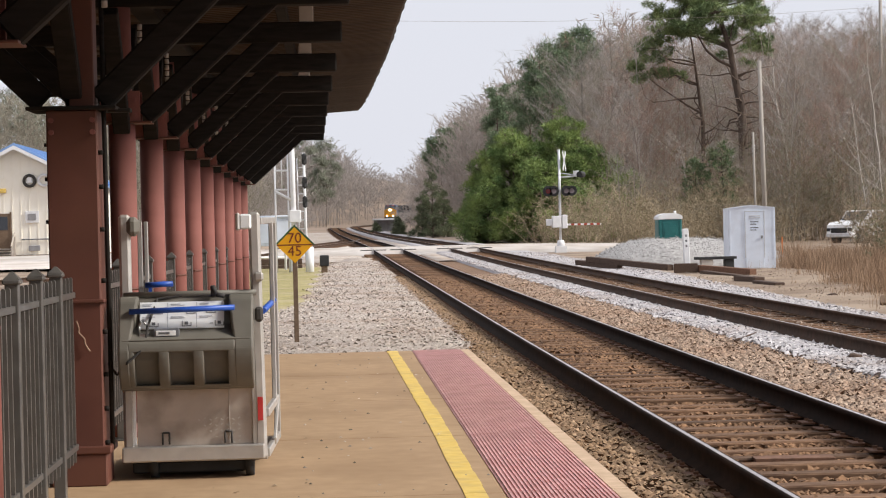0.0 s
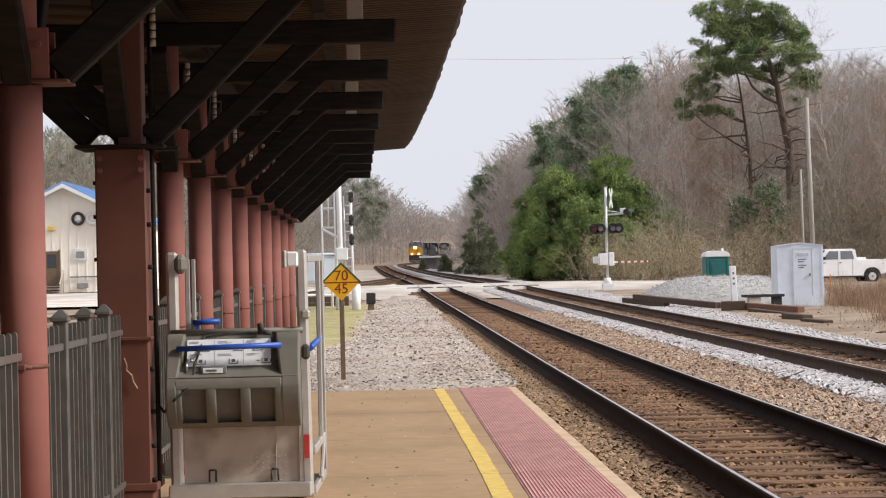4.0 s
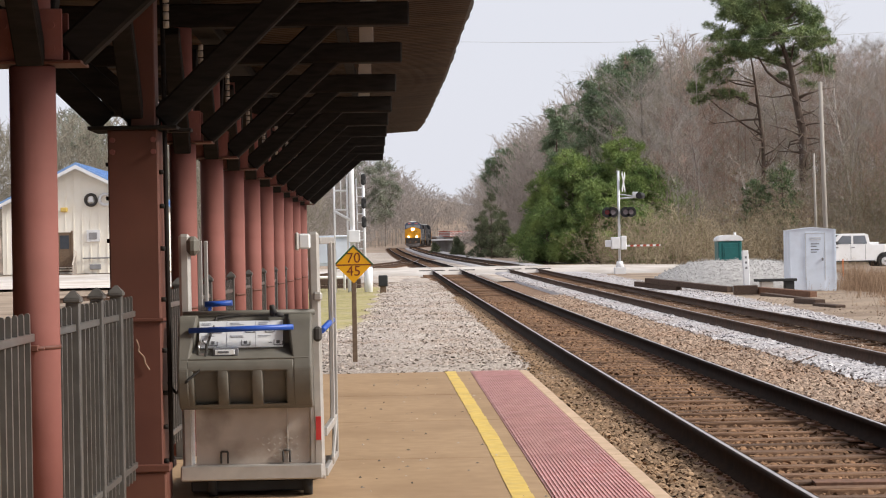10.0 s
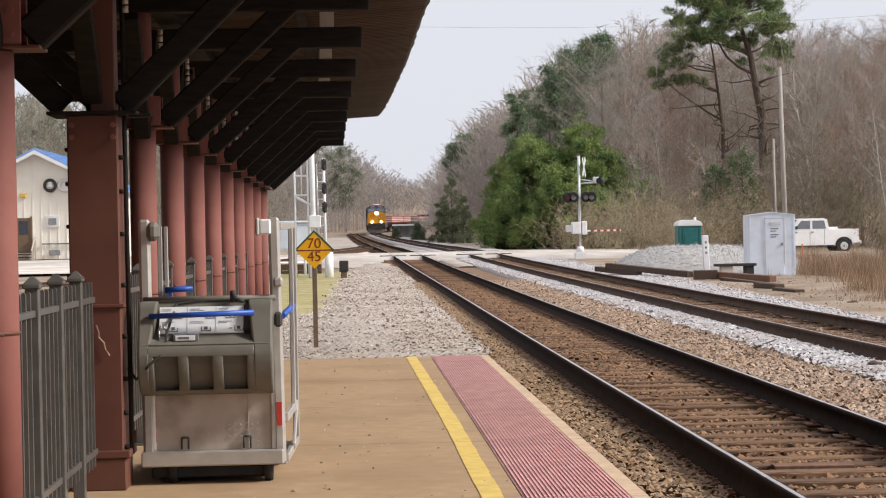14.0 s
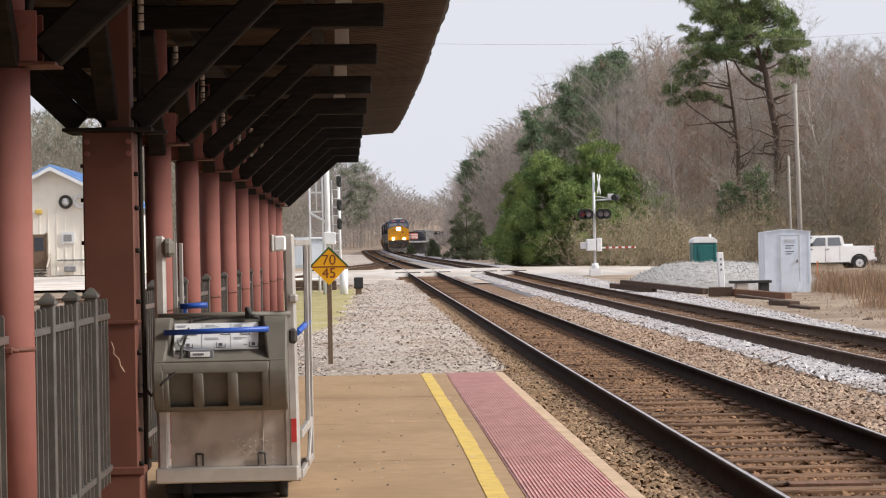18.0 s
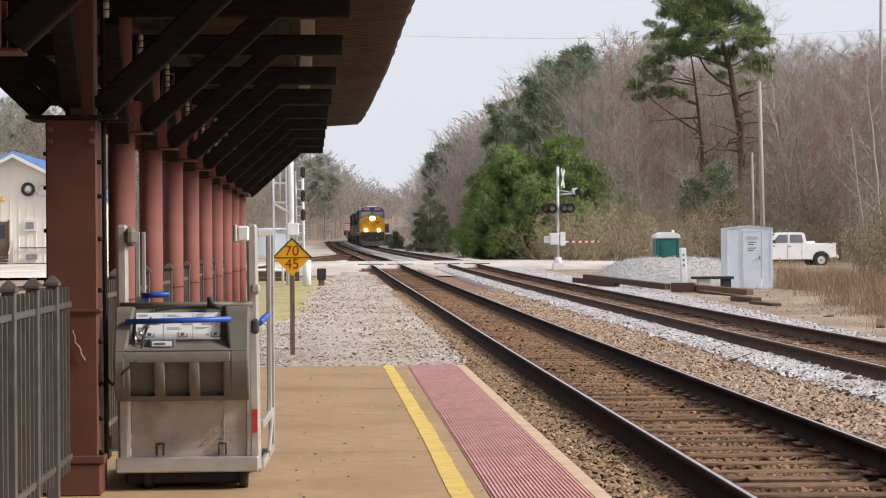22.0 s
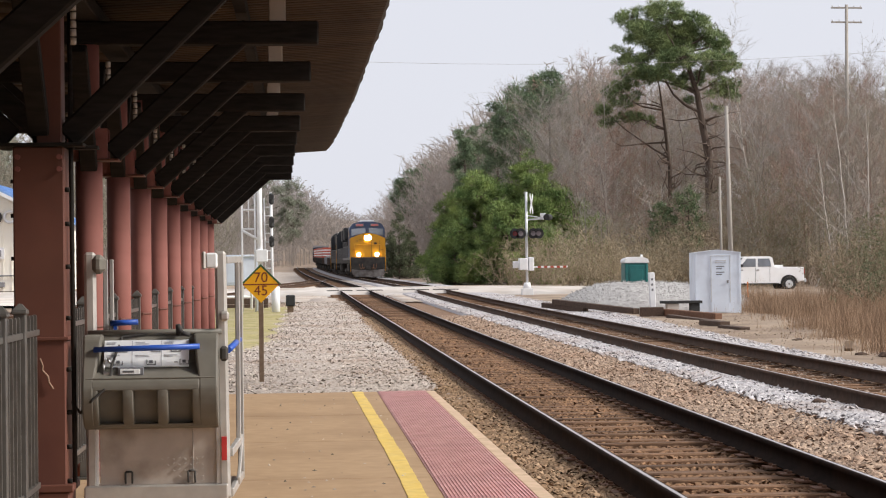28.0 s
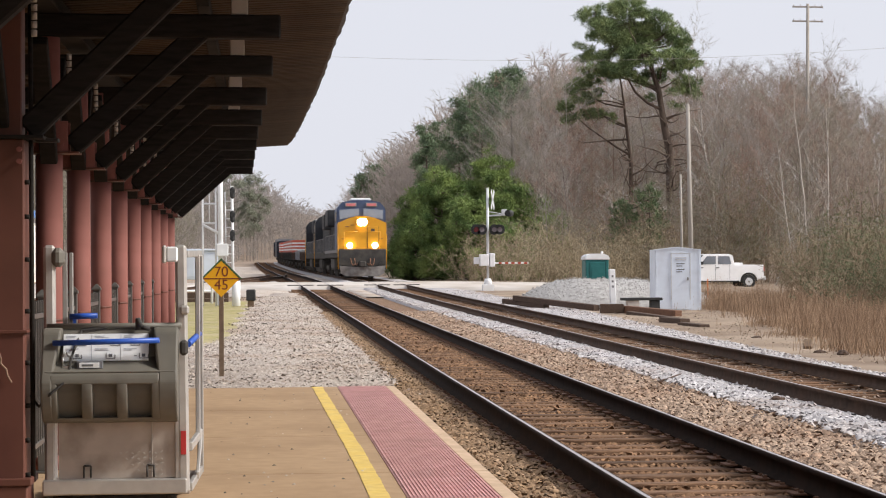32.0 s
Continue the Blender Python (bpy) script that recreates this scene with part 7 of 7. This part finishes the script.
# dry grass by the cabinet
def dry_grass(name, n, cx, cy, rx, ry, h, seed, label, from_u=0.0):
    rs = np.random.RandomState(seed)
    x = cx + rs.uniform(-1, 1, n) * rx
    y = cy + rs.uniform(-1, 1, n) * ry
    keep = x + 0.5 * np.sin(y * 0.9) + rs.randn(n) * 0.5 > np.interp(y, (30, 36, 44, 50, 60, 66, 95), (10.9, 11.6, 12.9, 14.2, 15.2, 15.6, 16.5)) + from_u
    x, y = x[keep], y[keep]
    n = len(x)
    z = land(x, y) - 0.03
    tuft = np.sin(x * 2.6 + 1.3 * np.sin(y)) * np.cos(y * 0.9 + x) + 0.5 * np.sin(x * 5.3 + y * 2.1)
    ln = h * rs.uniform(0.15, 1.2, n) * np.clip(0.5 + 0.5 * tuft, 0.12, 1.1)
    d = np.stack([rs.randn(n) * 0.25, rs.randn(n) * 0.25, np.ones(n)], -1)
    d /= np.linalg.norm(d, axis=1, keepdims=True)
    a = rs.rand(n) * 3.1416
    w = np.stack([np.cos(a), np.sin(a), 0 * a], -1) * 0.0065
    p = np.stack([x, y, z], -1)
    V = np.stack([p - w, p + w, p + d * ln[:, None]], 1).reshape(-1, 3)
    tagged(mesh_np(name, V, np.arange(3 * n).reshape(-1, 3), M_DRY_GRASS), label, "grass", kind="stuff")


dry_grass("dry_grass", 120000, 18.5, 54, 8.5, 22.0, 0.95, 5, "tall straw-coloured dry grass and weeds beside the cabinet")
dry_grass("dry_grass", 30000, 18.6, 66, 3.2, 6.5, 1.0, 16, "tall straw-coloured grass behind the cabinet")
dry_grass("dry_grass", 45000, 15.0, 43, 4.0, 9.0, 0.8, 26, "straw-coloured dry grass and weeds along the pale ballast", -0.35)
dry_grass("dry_grass", 6000, 25.5, 84, 7.0, 8.0, 0.3, 6, "straw-coloured dry grass before the trees")
dry_grass("weeds", 900, 1.78, 14.5, 0.16, 1.5, 0.16, 8, "sparse dry weeds along the platform edge", -400)


def rock(x, y, z, sx, sy, sz, seed, label):
    rs = np.random.RandomState(seed)
    bm = B()
    bmesh.ops.create_icosphere(bm, subdivisions=2, radius=1.0)
    for v in bm.verts:
        v.co = Vector((v.co.x * sx, v.co.y * sy, v.co.z * sz)) * (0.85 + 0.3 * noise.noise(v.co * 1.7 + Vector((seed, 0, 0))))
    ob = part("rock", bm, M_TIMBER_OLD)
    ob.location = (x, y, z)
    tagged(ob, label, "rock", "rocks by the track")


rock(6.0, 22.0, -0.13, 0.1, 0.06, 0.05, 4, "dark stone on the pale ballast")
rock(4.95, 24.3, -0.23, 0.09, 0.06, 0.04, 5, "dark stone on the brown ballast")
rock(10.63, 35.9, -0.24, 0.15, 0.10, 0.06, 1, "dark brown rock on the verge by the track")
rock(10.80, 35.0, -0.22, 0.12, 0.12, 0.09, 2, "dark brown rock on the verge by the track")
rock(11.2, 42.8, -0.24, 0.16, 0.14, 0.09, 3, "small dark rock on the verge by the track")


# dry leaves blown on the platform
def build_leaves():
    rs = np.random.RandomState(31)
    bm = B()
    v = [bm.verts.new(c) for c in ((-0.03, 0, 0.004), (0, -0.018, 0.0), (0.032, 0.002, 0.012), (0.0, 0.02, 0.006))]
    bm.faces.new((v[0], v[1], v[2]))
    bm.faces.new((v[0], v[2], v[3]))
    bmesh.ops.solidify(bm, geom=list(bm.faces), thickness=0.002)
    first = tagged(part("dry_leaf", bm, M_LEAF_DRY), "small curled brown leaf on the concrete", "leaf", "dry leaves on the platform")
    for k in range(34):
        x, y = rs.uniform(-1.4, 0.9), rs.uniform(10.3, 22.5)
        if -1.35 < x < -0.35 and 11.3 < y < 12.7:
            y = 10.7
        m = pose(x, y, 0.002, 0, 0, rs.uniform(0, 360)) @ Matrix.Scale(rs.uniform(0.4, 0.9), 4)
        if k == 0:
            first.matrix_basis = m
        else:
            copy_thing(first, m)


def build_grit():
    """Small stones kicked up on the concrete."""
    rs = np.random.RandomState(77)
    n = 90
    x, y = rs.uniform(-0.3, 0.9, n), 10.5 + 12.4 * rs.rand(n) ** 1.2
    s = rs.uniform(0.005, 0.016, n)
    octa = np.array([[1, 0, 0], [0, 1, 0], [-1, 0, 0], [0, -1, 0], [0, 0, 0.8]], float)
    P = octa[None] * (0.7 + 0.6 * rs.rand(n, 5, 1)) * s[:, None, None] + np.stack([x, y, 0.001 + 0 * x], -1)[:, None]
    F = (np.array([[0, 1, 4], [1, 2, 4], [2, 3, 4], [3, 0, 4]])[None] + 5 * np.arange(n)[:, None, None]).reshape(-1, 3)
    tagged(mesh_np("grit", P.reshape(-1, 3), F, M_STONE_GRIT), "loose grit and small stones on the platform", "stones", kind="stuff")


M_STONE_GRIT = mat("mixed_grit", (0.20, 0.15, 0.11), (0.42, 0.35, 0.28), 0.9, 20, 4, island=0.8, bump=0.1)
build_grit()
M_LEAF_DRY = mat("dry_leaf", (0.30, 0.20, 0.12), (0.48, 0.36, 0.24), 0.9, 40, 4, vary=0.4)
build_leaves()

# ---- the train ----
def bogie(root, y, n_axle=3, gauge_w=1.0):
    """A truck with its wheels."""
    bm = B()
    span = 1.75 * (n_axle - 1) / 2
    for s in (-1, 1):
        bx(bm, s * gauge_w - 0.09, s * gauge_w + 0.09, y - span - 0.55, y + span + 0.55, 0.42, 0.78, 0.04)
    bx(bm, -gauge_w, gauge_w, y - 0.2, y + 0.2, 0.5, 0.75, 0.03)
    tr = part("truck_frame", bm, M_LOCO_DARK, root)
    for k in range(n_axle):
        yy = y - span + 1.75 * k
        for s in (-1, 1):
            part("wheel", rod(B(), (s * 0.70, yy, 0.5), (s * 0.84, yy, 0.5), 0.5, 0.5, 20), M_LOCO_DARK, tr)


def locomotive(lit=True):
    """A diesel locomotive, nose towards -y, origin on the rails at its middle."""
    root = empty("locomotive", label="diesel freight locomotive, yellow nose and dark blue hood" + (", headlights lit" if lit else ""), category="locomotive", group="locomotives")
    L = 11.0
    f = -L

    def box(name, mt, x0, x1, y0, y1, z0, z1, bev=0.02, parent=None, label=""):
        bm = B()
        bx(bm, x0, x1, y0, y1, z0, z1, bev)
        return part(name, bm, mt, parent or root, label)
    box("frame", M_LOCO_DARK, -1.5, 1.5, f + 0.55, L - 0.4, 1.30, 1.80, 0.03)
    for s in (-1, 1):
        box("walkway_edge", M_LOCO_GREY if lit else M_LOCO_DARK, min(s * 1.5, s * 1.53), max(s * 1.5, s * 1.53), f + 1.6, L - 0.8, 1.62, 1.80, 0.004)
    # pilot and plough
    bm = B()
    prism(bm, [(-1.46, 0.80), (-0.7, 0.72), (0.7, 0.72), (1.46, 0.80), (1.36, 0.30), (1.05, 0.12), (-1.05, 0.12), (-1.36, 0.30)], "y", f + 0.26, f + 0.40)
    part("plough", bm, M_PLOUGH, root, "dirty grey snow plough")
    box("pilot", M_LOCO_DARK, -1.48, 1.48, f + 0.42, f + 0.6, 0.55, 1.82, 0.02)
    for s in (-1, 1):
        bm = B()
        prism(bm, [(s * 1.0, 0.84), (s * 1.46, 0.88), (s * 1.5, 1.12), (s * 1.2, 1.1)], "y", f + 0.30, f + 0.44)
        part("step_plate", bm, M_LOCO_DARK, root)
        for z in (0.55, 0.95, 1.35):
            box("step", M_LOCO_GREY, min(s * 1.12, s * 1.52), max(s * 1.12, s * 1.52), f + 0.6, f + 1.1, z - 0.03, z, 0.005)
        bm = B()
        rod(bm, (s * 1.52, f + 0.5, 0.6), (s * 1.55, f + 0.55, 2.7), 0.03, n=8)
        rod(bm, (s * 1.55, f + 0.55, 2.7), (s * 1.5, f + 1.3, 2.9), 0.03, n=8)
        part("handrail", bm, M_LOCO_YELLOW, root, "yellow handrail")
    box("coupler", M_LOCO_DARK, -0.2, 0.2, f - 0.1, f + 0.5, 0.72, 1.08, 0.05)
    for x in (-0.75, -0.5, 0.5, 0.75):
        bm = B()
        pts = [(x, 1.25, 0.40), (x * 0.95, 0.95, 0.15), (x * 0.8, 0.8, 0.12), (x * 0.62, 0.95, 0.2)]
        for (a0, z0, y0), (a1, z1, y1) in zip(pts[:-1], pts[1:]):
            rod(bm, (a0, f + y0, z0), (a1, f + y1, z1), 0.03, n=8)
        part("air_hose", bm, M_STEEL_RUST, root, "dusty rust-red air hose")
    # nose
    nose = B()
    prism(nose, [(-1.53, 1.78), (1.53, 1.78), (1.55, 3.52), (0.8, 3.84), (0.25, 3.96), (-0.25, 3.96), (-0.8, 3.84), (-1.55, 3.52)], "y", f + 0.62, f + 2.4)
    bmesh.ops.bevel(nose, geom=[e for e in nose.edges], offset=0.05, segments=2, affect="EDGES")
    n_ob = part("nose", nose, M_LOCO_YELLOW, root, "yellow short nose")
    box("nose_door", M_LOCO_YELLOW, 0.35, 1.0, f + 0.585, f + 0.62, 1.9, 3.3, 0.01, n_ob)
    for x in (0.315, 1.015):
        box("door_gap", M_LOCO_DARK, x, x + 0.02, f + 0.60, f + 0.62, 1.9, 3.3, 0, n_ob)
    box("door_window", M_LOCO_DARK, 0.55, 0.80, f + 0.57, f + 0.59, 2.95, 3.15, 0.01, n_ob)
    for x, z in ((-0.95, 3.28), (-0.62, 3.38), (-1.2, 2.5), (1.2, 2.5)):
        box("grab_iron", M_STEEL_RUST, x - 0.12, x + 0.12, f + 0.56, f + 0.59, z - 0.02, z + 0.02, 0.005, n_ob)
    box("nose_sill", M_STEEL_RUST, -1.5, 1.5, f + 0.585, f + 0.62, 1.80, 1.87, 0.01, n_ob)
    for pair in ((((-1.15, 1.85), (-1.15, 2.95)), ((-1.15, 2.95), (-0.3, 2.95))), (((0.2, 2.95), (1.15, 2.95)), ((1.15, 2.95), (1.15, 1.85)))):
        bm = B()
        for (a, b) in pair:
            rod(bm, (a[0], f + 0.5, a[1]), (b[0], f + 0.5, b[1]), 0.025, n=8)
        part("front_rail", bm, M_LOCO_YELLOW, root, "yellow front handrail")
    # cab
    cab = B()
    prism(cab, [(-1.56, 1.80), (1.56, 1.80), (1.56, 4.42), (1.22, 4.86), (0.6, 4.99), (-0.6, 4.99), (-1.22, 4.86), (-1.56, 4.42)], "y", f + 1.55, f + 4.6)
    bmesh.ops.bevel(cab, geom=[e for e in cab.edges], offset=0.04, segments=2, affect="EDGES")
    # Trailing cabs take the grimy hood colour, darkened for their shaded sides
    c_ob = part("cab", cab, M_LOCO_CAB if lit else M_LOCO_HOOD, root, "blue cab" if lit else "grimy blue cab, darkened for its shaded side")
    for s in (-1, 1):
        bm = B()
        prism(bm, [(s * 0.13, 4.02), (s * 1.38, 3.76), (s * 1.40, 4.36), (s * 0.15, 4.46)], "y", f + 1.515, f + 1.56)
        part("windscreen", bm, M_WINDSCREEN, c_ob, "pale reflecting windscreen")
        bm = B()
        bx(bm, s * 0.66 - 0.36, s * 0.66 + 0.36, f + 1.48, f + 1.56, 4.58, 4.82, 0.02)
        nb = part("number_board", bm, M_CAR_GREY, c_ob)
        bm = B()
        bx(bm, s * 0.66 - 0.29, s * 0.66 + 0.29, f + 1.472, f + 1.48, 4.62, 4.78)
        part("number_bar", bm, M_BOARD_RED, nb)
        box("side_window", M_GLASS, min(s * 1.55, s * 1.572), max(s * 1.55, s * 1.572), f + 2.0, f + 3.9, 3.6, 4.25, 0.01, c_ob)
    box("roof_unit", M_WHITE, -0.65, 0.65, f + 2.2, f + 3.6, 4.97, 5.14, 0.06, c_ob, "white roof air conditioner")
    # long hood
    hood = B()
    prism(hood, [(-0.95, 1.80), (0.95, 1.80), (0.95, 4.15), (0.7, 4.45), (-0.7, 4.45), (-0.95, 4.15)], "y", f + 4.6, L - 1.4)
    h_ob = part("long_hood", hood, M_LOCO_HOOD, root)
    box("radiator", M_LOCO_HOOD, -1.5, 1.5, L - 5.6, L - 1.6, 3.55, 4.75, 0.08, h_ob)
    box("exhaust", M_LOCO_DARK, -0.5, 0.5, -1.5, 0.0, 4.45, 4.62, 0.05, h_ob)
    box("blower_duct", M_LOCO_GREY, -1.35, -0.95, f + 4.8, f + 6.4, 2.7, 3.9, 0.05, h_ob)
    for k in range(14):
        y = f + 6.6 + k * 0.9
        if y > L - 1.8:
            break
        for s in (-1, 1):
            box("hood_door", M_LOCO_HOOD, min(s * 0.95, s * 0.985), max(s * 0.95, s * 0.985), y, y + 0.8, 1.95, 3.5, 0.008, h_ob)
    # handrails along the walkway
    for s in (-1, 1):
        bm = B()
        for k in range(12):
            y = f + 4.8 + k * 1.4
            rod(bm, (s * 1.5, y, 1.8), (s * 1.5, y, 2.85), 0.022, n=6)
        rod(bm, (s * 1.5, f + 4.8, 2.85), (s * 1.5, f + 4.8 + 15.4, 2.85), 0.024, n=6)
        part("handrail", bm, M_LOCO_GREY, root)
    box("fuel_tank", M_LOCO_DARK, -1.4, 1.4, -2.8, 2.6, 0.45, 1.35, 0.15)
    bogie(root, -6.6)
    bogie(root, 6.6)
    # lights; lit discs are oversized to stand in for the lamps' glare
    hb = box("headlight_housing", M_LOCO_YELLOW, -0.38, 0.38, f + 0.50, f + 0.75, 3.38, 3.78, 0.04)
    for x in (-0.09, 0.09):
        part("headlight", rod(B(), (x, f + 0.47 - 0.004 * x, 3.56), (x, f + 0.5, 3.56), 0.24, n=24), M_LAMP if lit else M_GLASS, hb, "bright round headlight" if lit else "")
    for x in (-0.80, 0.80):
        part("ditch_light", rod(B(), (x, f + 0.36, 2.08), (x, f + 0.62, 2.08), 0.19, n=18), M_LAMP_LOW if lit else M_GLASS, root, "bright ditch light" if lit else "")
    return root




def hopper_car(body, length=16.0, tall=4.4, flat=False, label="", stripe=None):
    root = empty("freight_car", label=label, category="freight car", group="freight cars")
    h = length / 2
    bm = B()
    if flat:
        top = tall - 1.45 if stripe else tall
        prism(bm, [(-1.5, 1.1), (1.5, 1.1), (1.5, top - 0.15), (1.3, top), (-1.3, top), (-1.5, top - 0.15)], "y", -h, h)
    else:
        prism(bm, [(-h, tall - 1.6), (-h, tall), (h, tall), (h, tall - 1.6), (h - 2.8, 1.0), (-h + 2.8, 1.0)], "x", -1.5, 1.5)
    ob = part("body", bm, M_LOCO_DARK if stripe else body, root)
    if stripe:
        bm = B()
        bx(bm, -1.53, 1.53, -h + 0.2, h - 0.2, tall - 1.5, tall + 0.02, 0.02)
        part("upper_box", bm, body, ob, "red upper container")
        for z in (tall - 0.35, tall - 0.75, tall - 1.15):
            bm = B()
            bx(bm, -1.545, 1.545, -h + 0.18, h - 0.18, z - 0.10, z + 0.08)
            part("band", bm, stripe, ob)
    for k in range(9):
        y = -h + 0.4 + k * (length - 0.8) / 8
        for s in (-1, 1):
            bm = B()
            bx(bm, s * 1.56 - 0.05, s * 1.56 + 0.05, y - 0.06, y + 0.06, tall - 1.6 if not flat else 1.15, (tall - 1.5 if stripe else tall) - 0.1)
            part("side_post", bm, M_LOCO_DARK if stripe else body, ob)
    for s in (-1, 1):
        bm = B()
        bx(bm, -1.3, 1.3, s * h - 0.06, s * h + 0.06, 0.95, 1.25, 0.02)
        part("end_sill", bm, M_LOCO_DARK, root)
        bm = B()
        for k in range(6):
            bx(bm, 0.9, 1.3, s * (h + 0.08) - 0.02, s * (h + 0.08) + 0.02, 1.3 + 0.4 * k, 1.33 + 0.4 * k)
        part("ladder", bm, M_LOCO_GREY, root)
    bm = B()
    bx(bm, -0.25, 0.25, -h - 0.6, h + 0.6, 0.85, 1.1)
    part("centre_sill", bm, M_LOCO_DARK, root)
    bogie(root, -h + 1.9, 2)
    bogie(root, h - 1.9, 2)
    return root


# length along the curve of the farther track
_arc = np.concatenate([[0], np.cumsum(np.hypot(np.diff(_ly), np.diff(_lx)))])


def on_track(s):
    """A place on the farther track, by its length along it."""
    y = float(np.interp(s, _arc, _ly))
    return Vector((float(line_x(y)), y, float(grade(y)) + RAIL_TOP))


def vehicle_pose(s, half, flip=0):
    a, b = on_track(s - half * 0.65), on_track(s + half * 0.65)
    mid, d = (a + b) / 2, b - a
    return pose(*mid, math.degrees(math.atan2(d.z, math.hypot(d.x, d.y))), 0, -math.degrees(math.atan2(d.x, d.y))) @ pose(0, 0, 0, 0, 0, flip)


# length at which the leading coupler stands, by the second
HEAD = ((0, 515.4), (32, 125.0))
S0 = float(np.interp(0.0, _ly, _arc))


def head_at(t):
    return S0 + float(np.interp(t, [r[0] for r in HEAD], [r[1] for r in HEAD]))


def build_train():
    lead = locomotive(True)
    lead.scale = (1.035, 1.0, 1.03)
    out = [(lead, 11.0, 0)]
    second = locomotive(False)
    out.append((second, 11.0, 180))
    out.append((copy_thing(second, pose(0, 0, 0)), 11.0, 180))
    kinds = [hopper_car(M_CAR_BROWN, 15.0, 2.05, True, "low dark brown freight car with ribbed sides"),
             hopper_car(M_CAR_GREY, 15.5, 2.2, True, "low pale grey freight car with ribbed sides"),
             hopper_car(M_CAR_RED, 16.0, 3.5, True, "dark well car carrying a red container with white bands", M_WHITE),
             hopper_car(M_CAR_GREY, 16.5, 4.3, True, "grey ribbed freight car"),
             hopper_car(M_LOCO_BLUE, 16.5, 3.9, True, "dark blue freight car")]
    halves = [7.5, 7.75, 8.0, 8.25, 8.25]
    order = [0, 1, 0, 2, 2, 2, 0, 2, 4, 3, 0, 4]
    used = set()
    for k in order:
        if k in used:
            out.append((copy_thing(kinds[k], pose(0, 0, 0)), halves[k], 0))
        else:
            used.add(k)
            out.append((kinds[k], halves[k], 0))
    return out


TRAIN = build_train()


def motions():
    back = 0.0
    for ob, half, flip in TRAIN:
        back += half + 0.15
        walk(ob, [(t, vehicle_pose(head_at(t) + back, half, flip)) for t in range(0, 33, 2)])
        back += half + 0.15

    # the pickup turns in from the road and stops
    rows = ((0.0, 32.6, 115.8, 38), (0.2, 31.6, 115.2, 38), (0.4, 30.8, 114.7, 37), (0.6, 30.0, 114.25, 36), (0.8, 29.35, 113.9, 33), (1.0, 28.8, 113.62, 31), (1.2, 28.3, 113.4, 28),
            (1.4, 27.98, 113.28, 25), (1.6, 27.8, 113.2, 22), (2.0, 27.4, 113.06, 14), (2.4, 27.13, 113.0, 8), (2.8, 27.05, 113.0, 5), (3.2, 27.05, 113.0, 4), (32.0, 27.05, 113.0, 4))
    walk(PICKUP, [(t, pose(x, y, 0.04, 0, 0, 180 + a)) for t, x, y, a in rows])


motions()
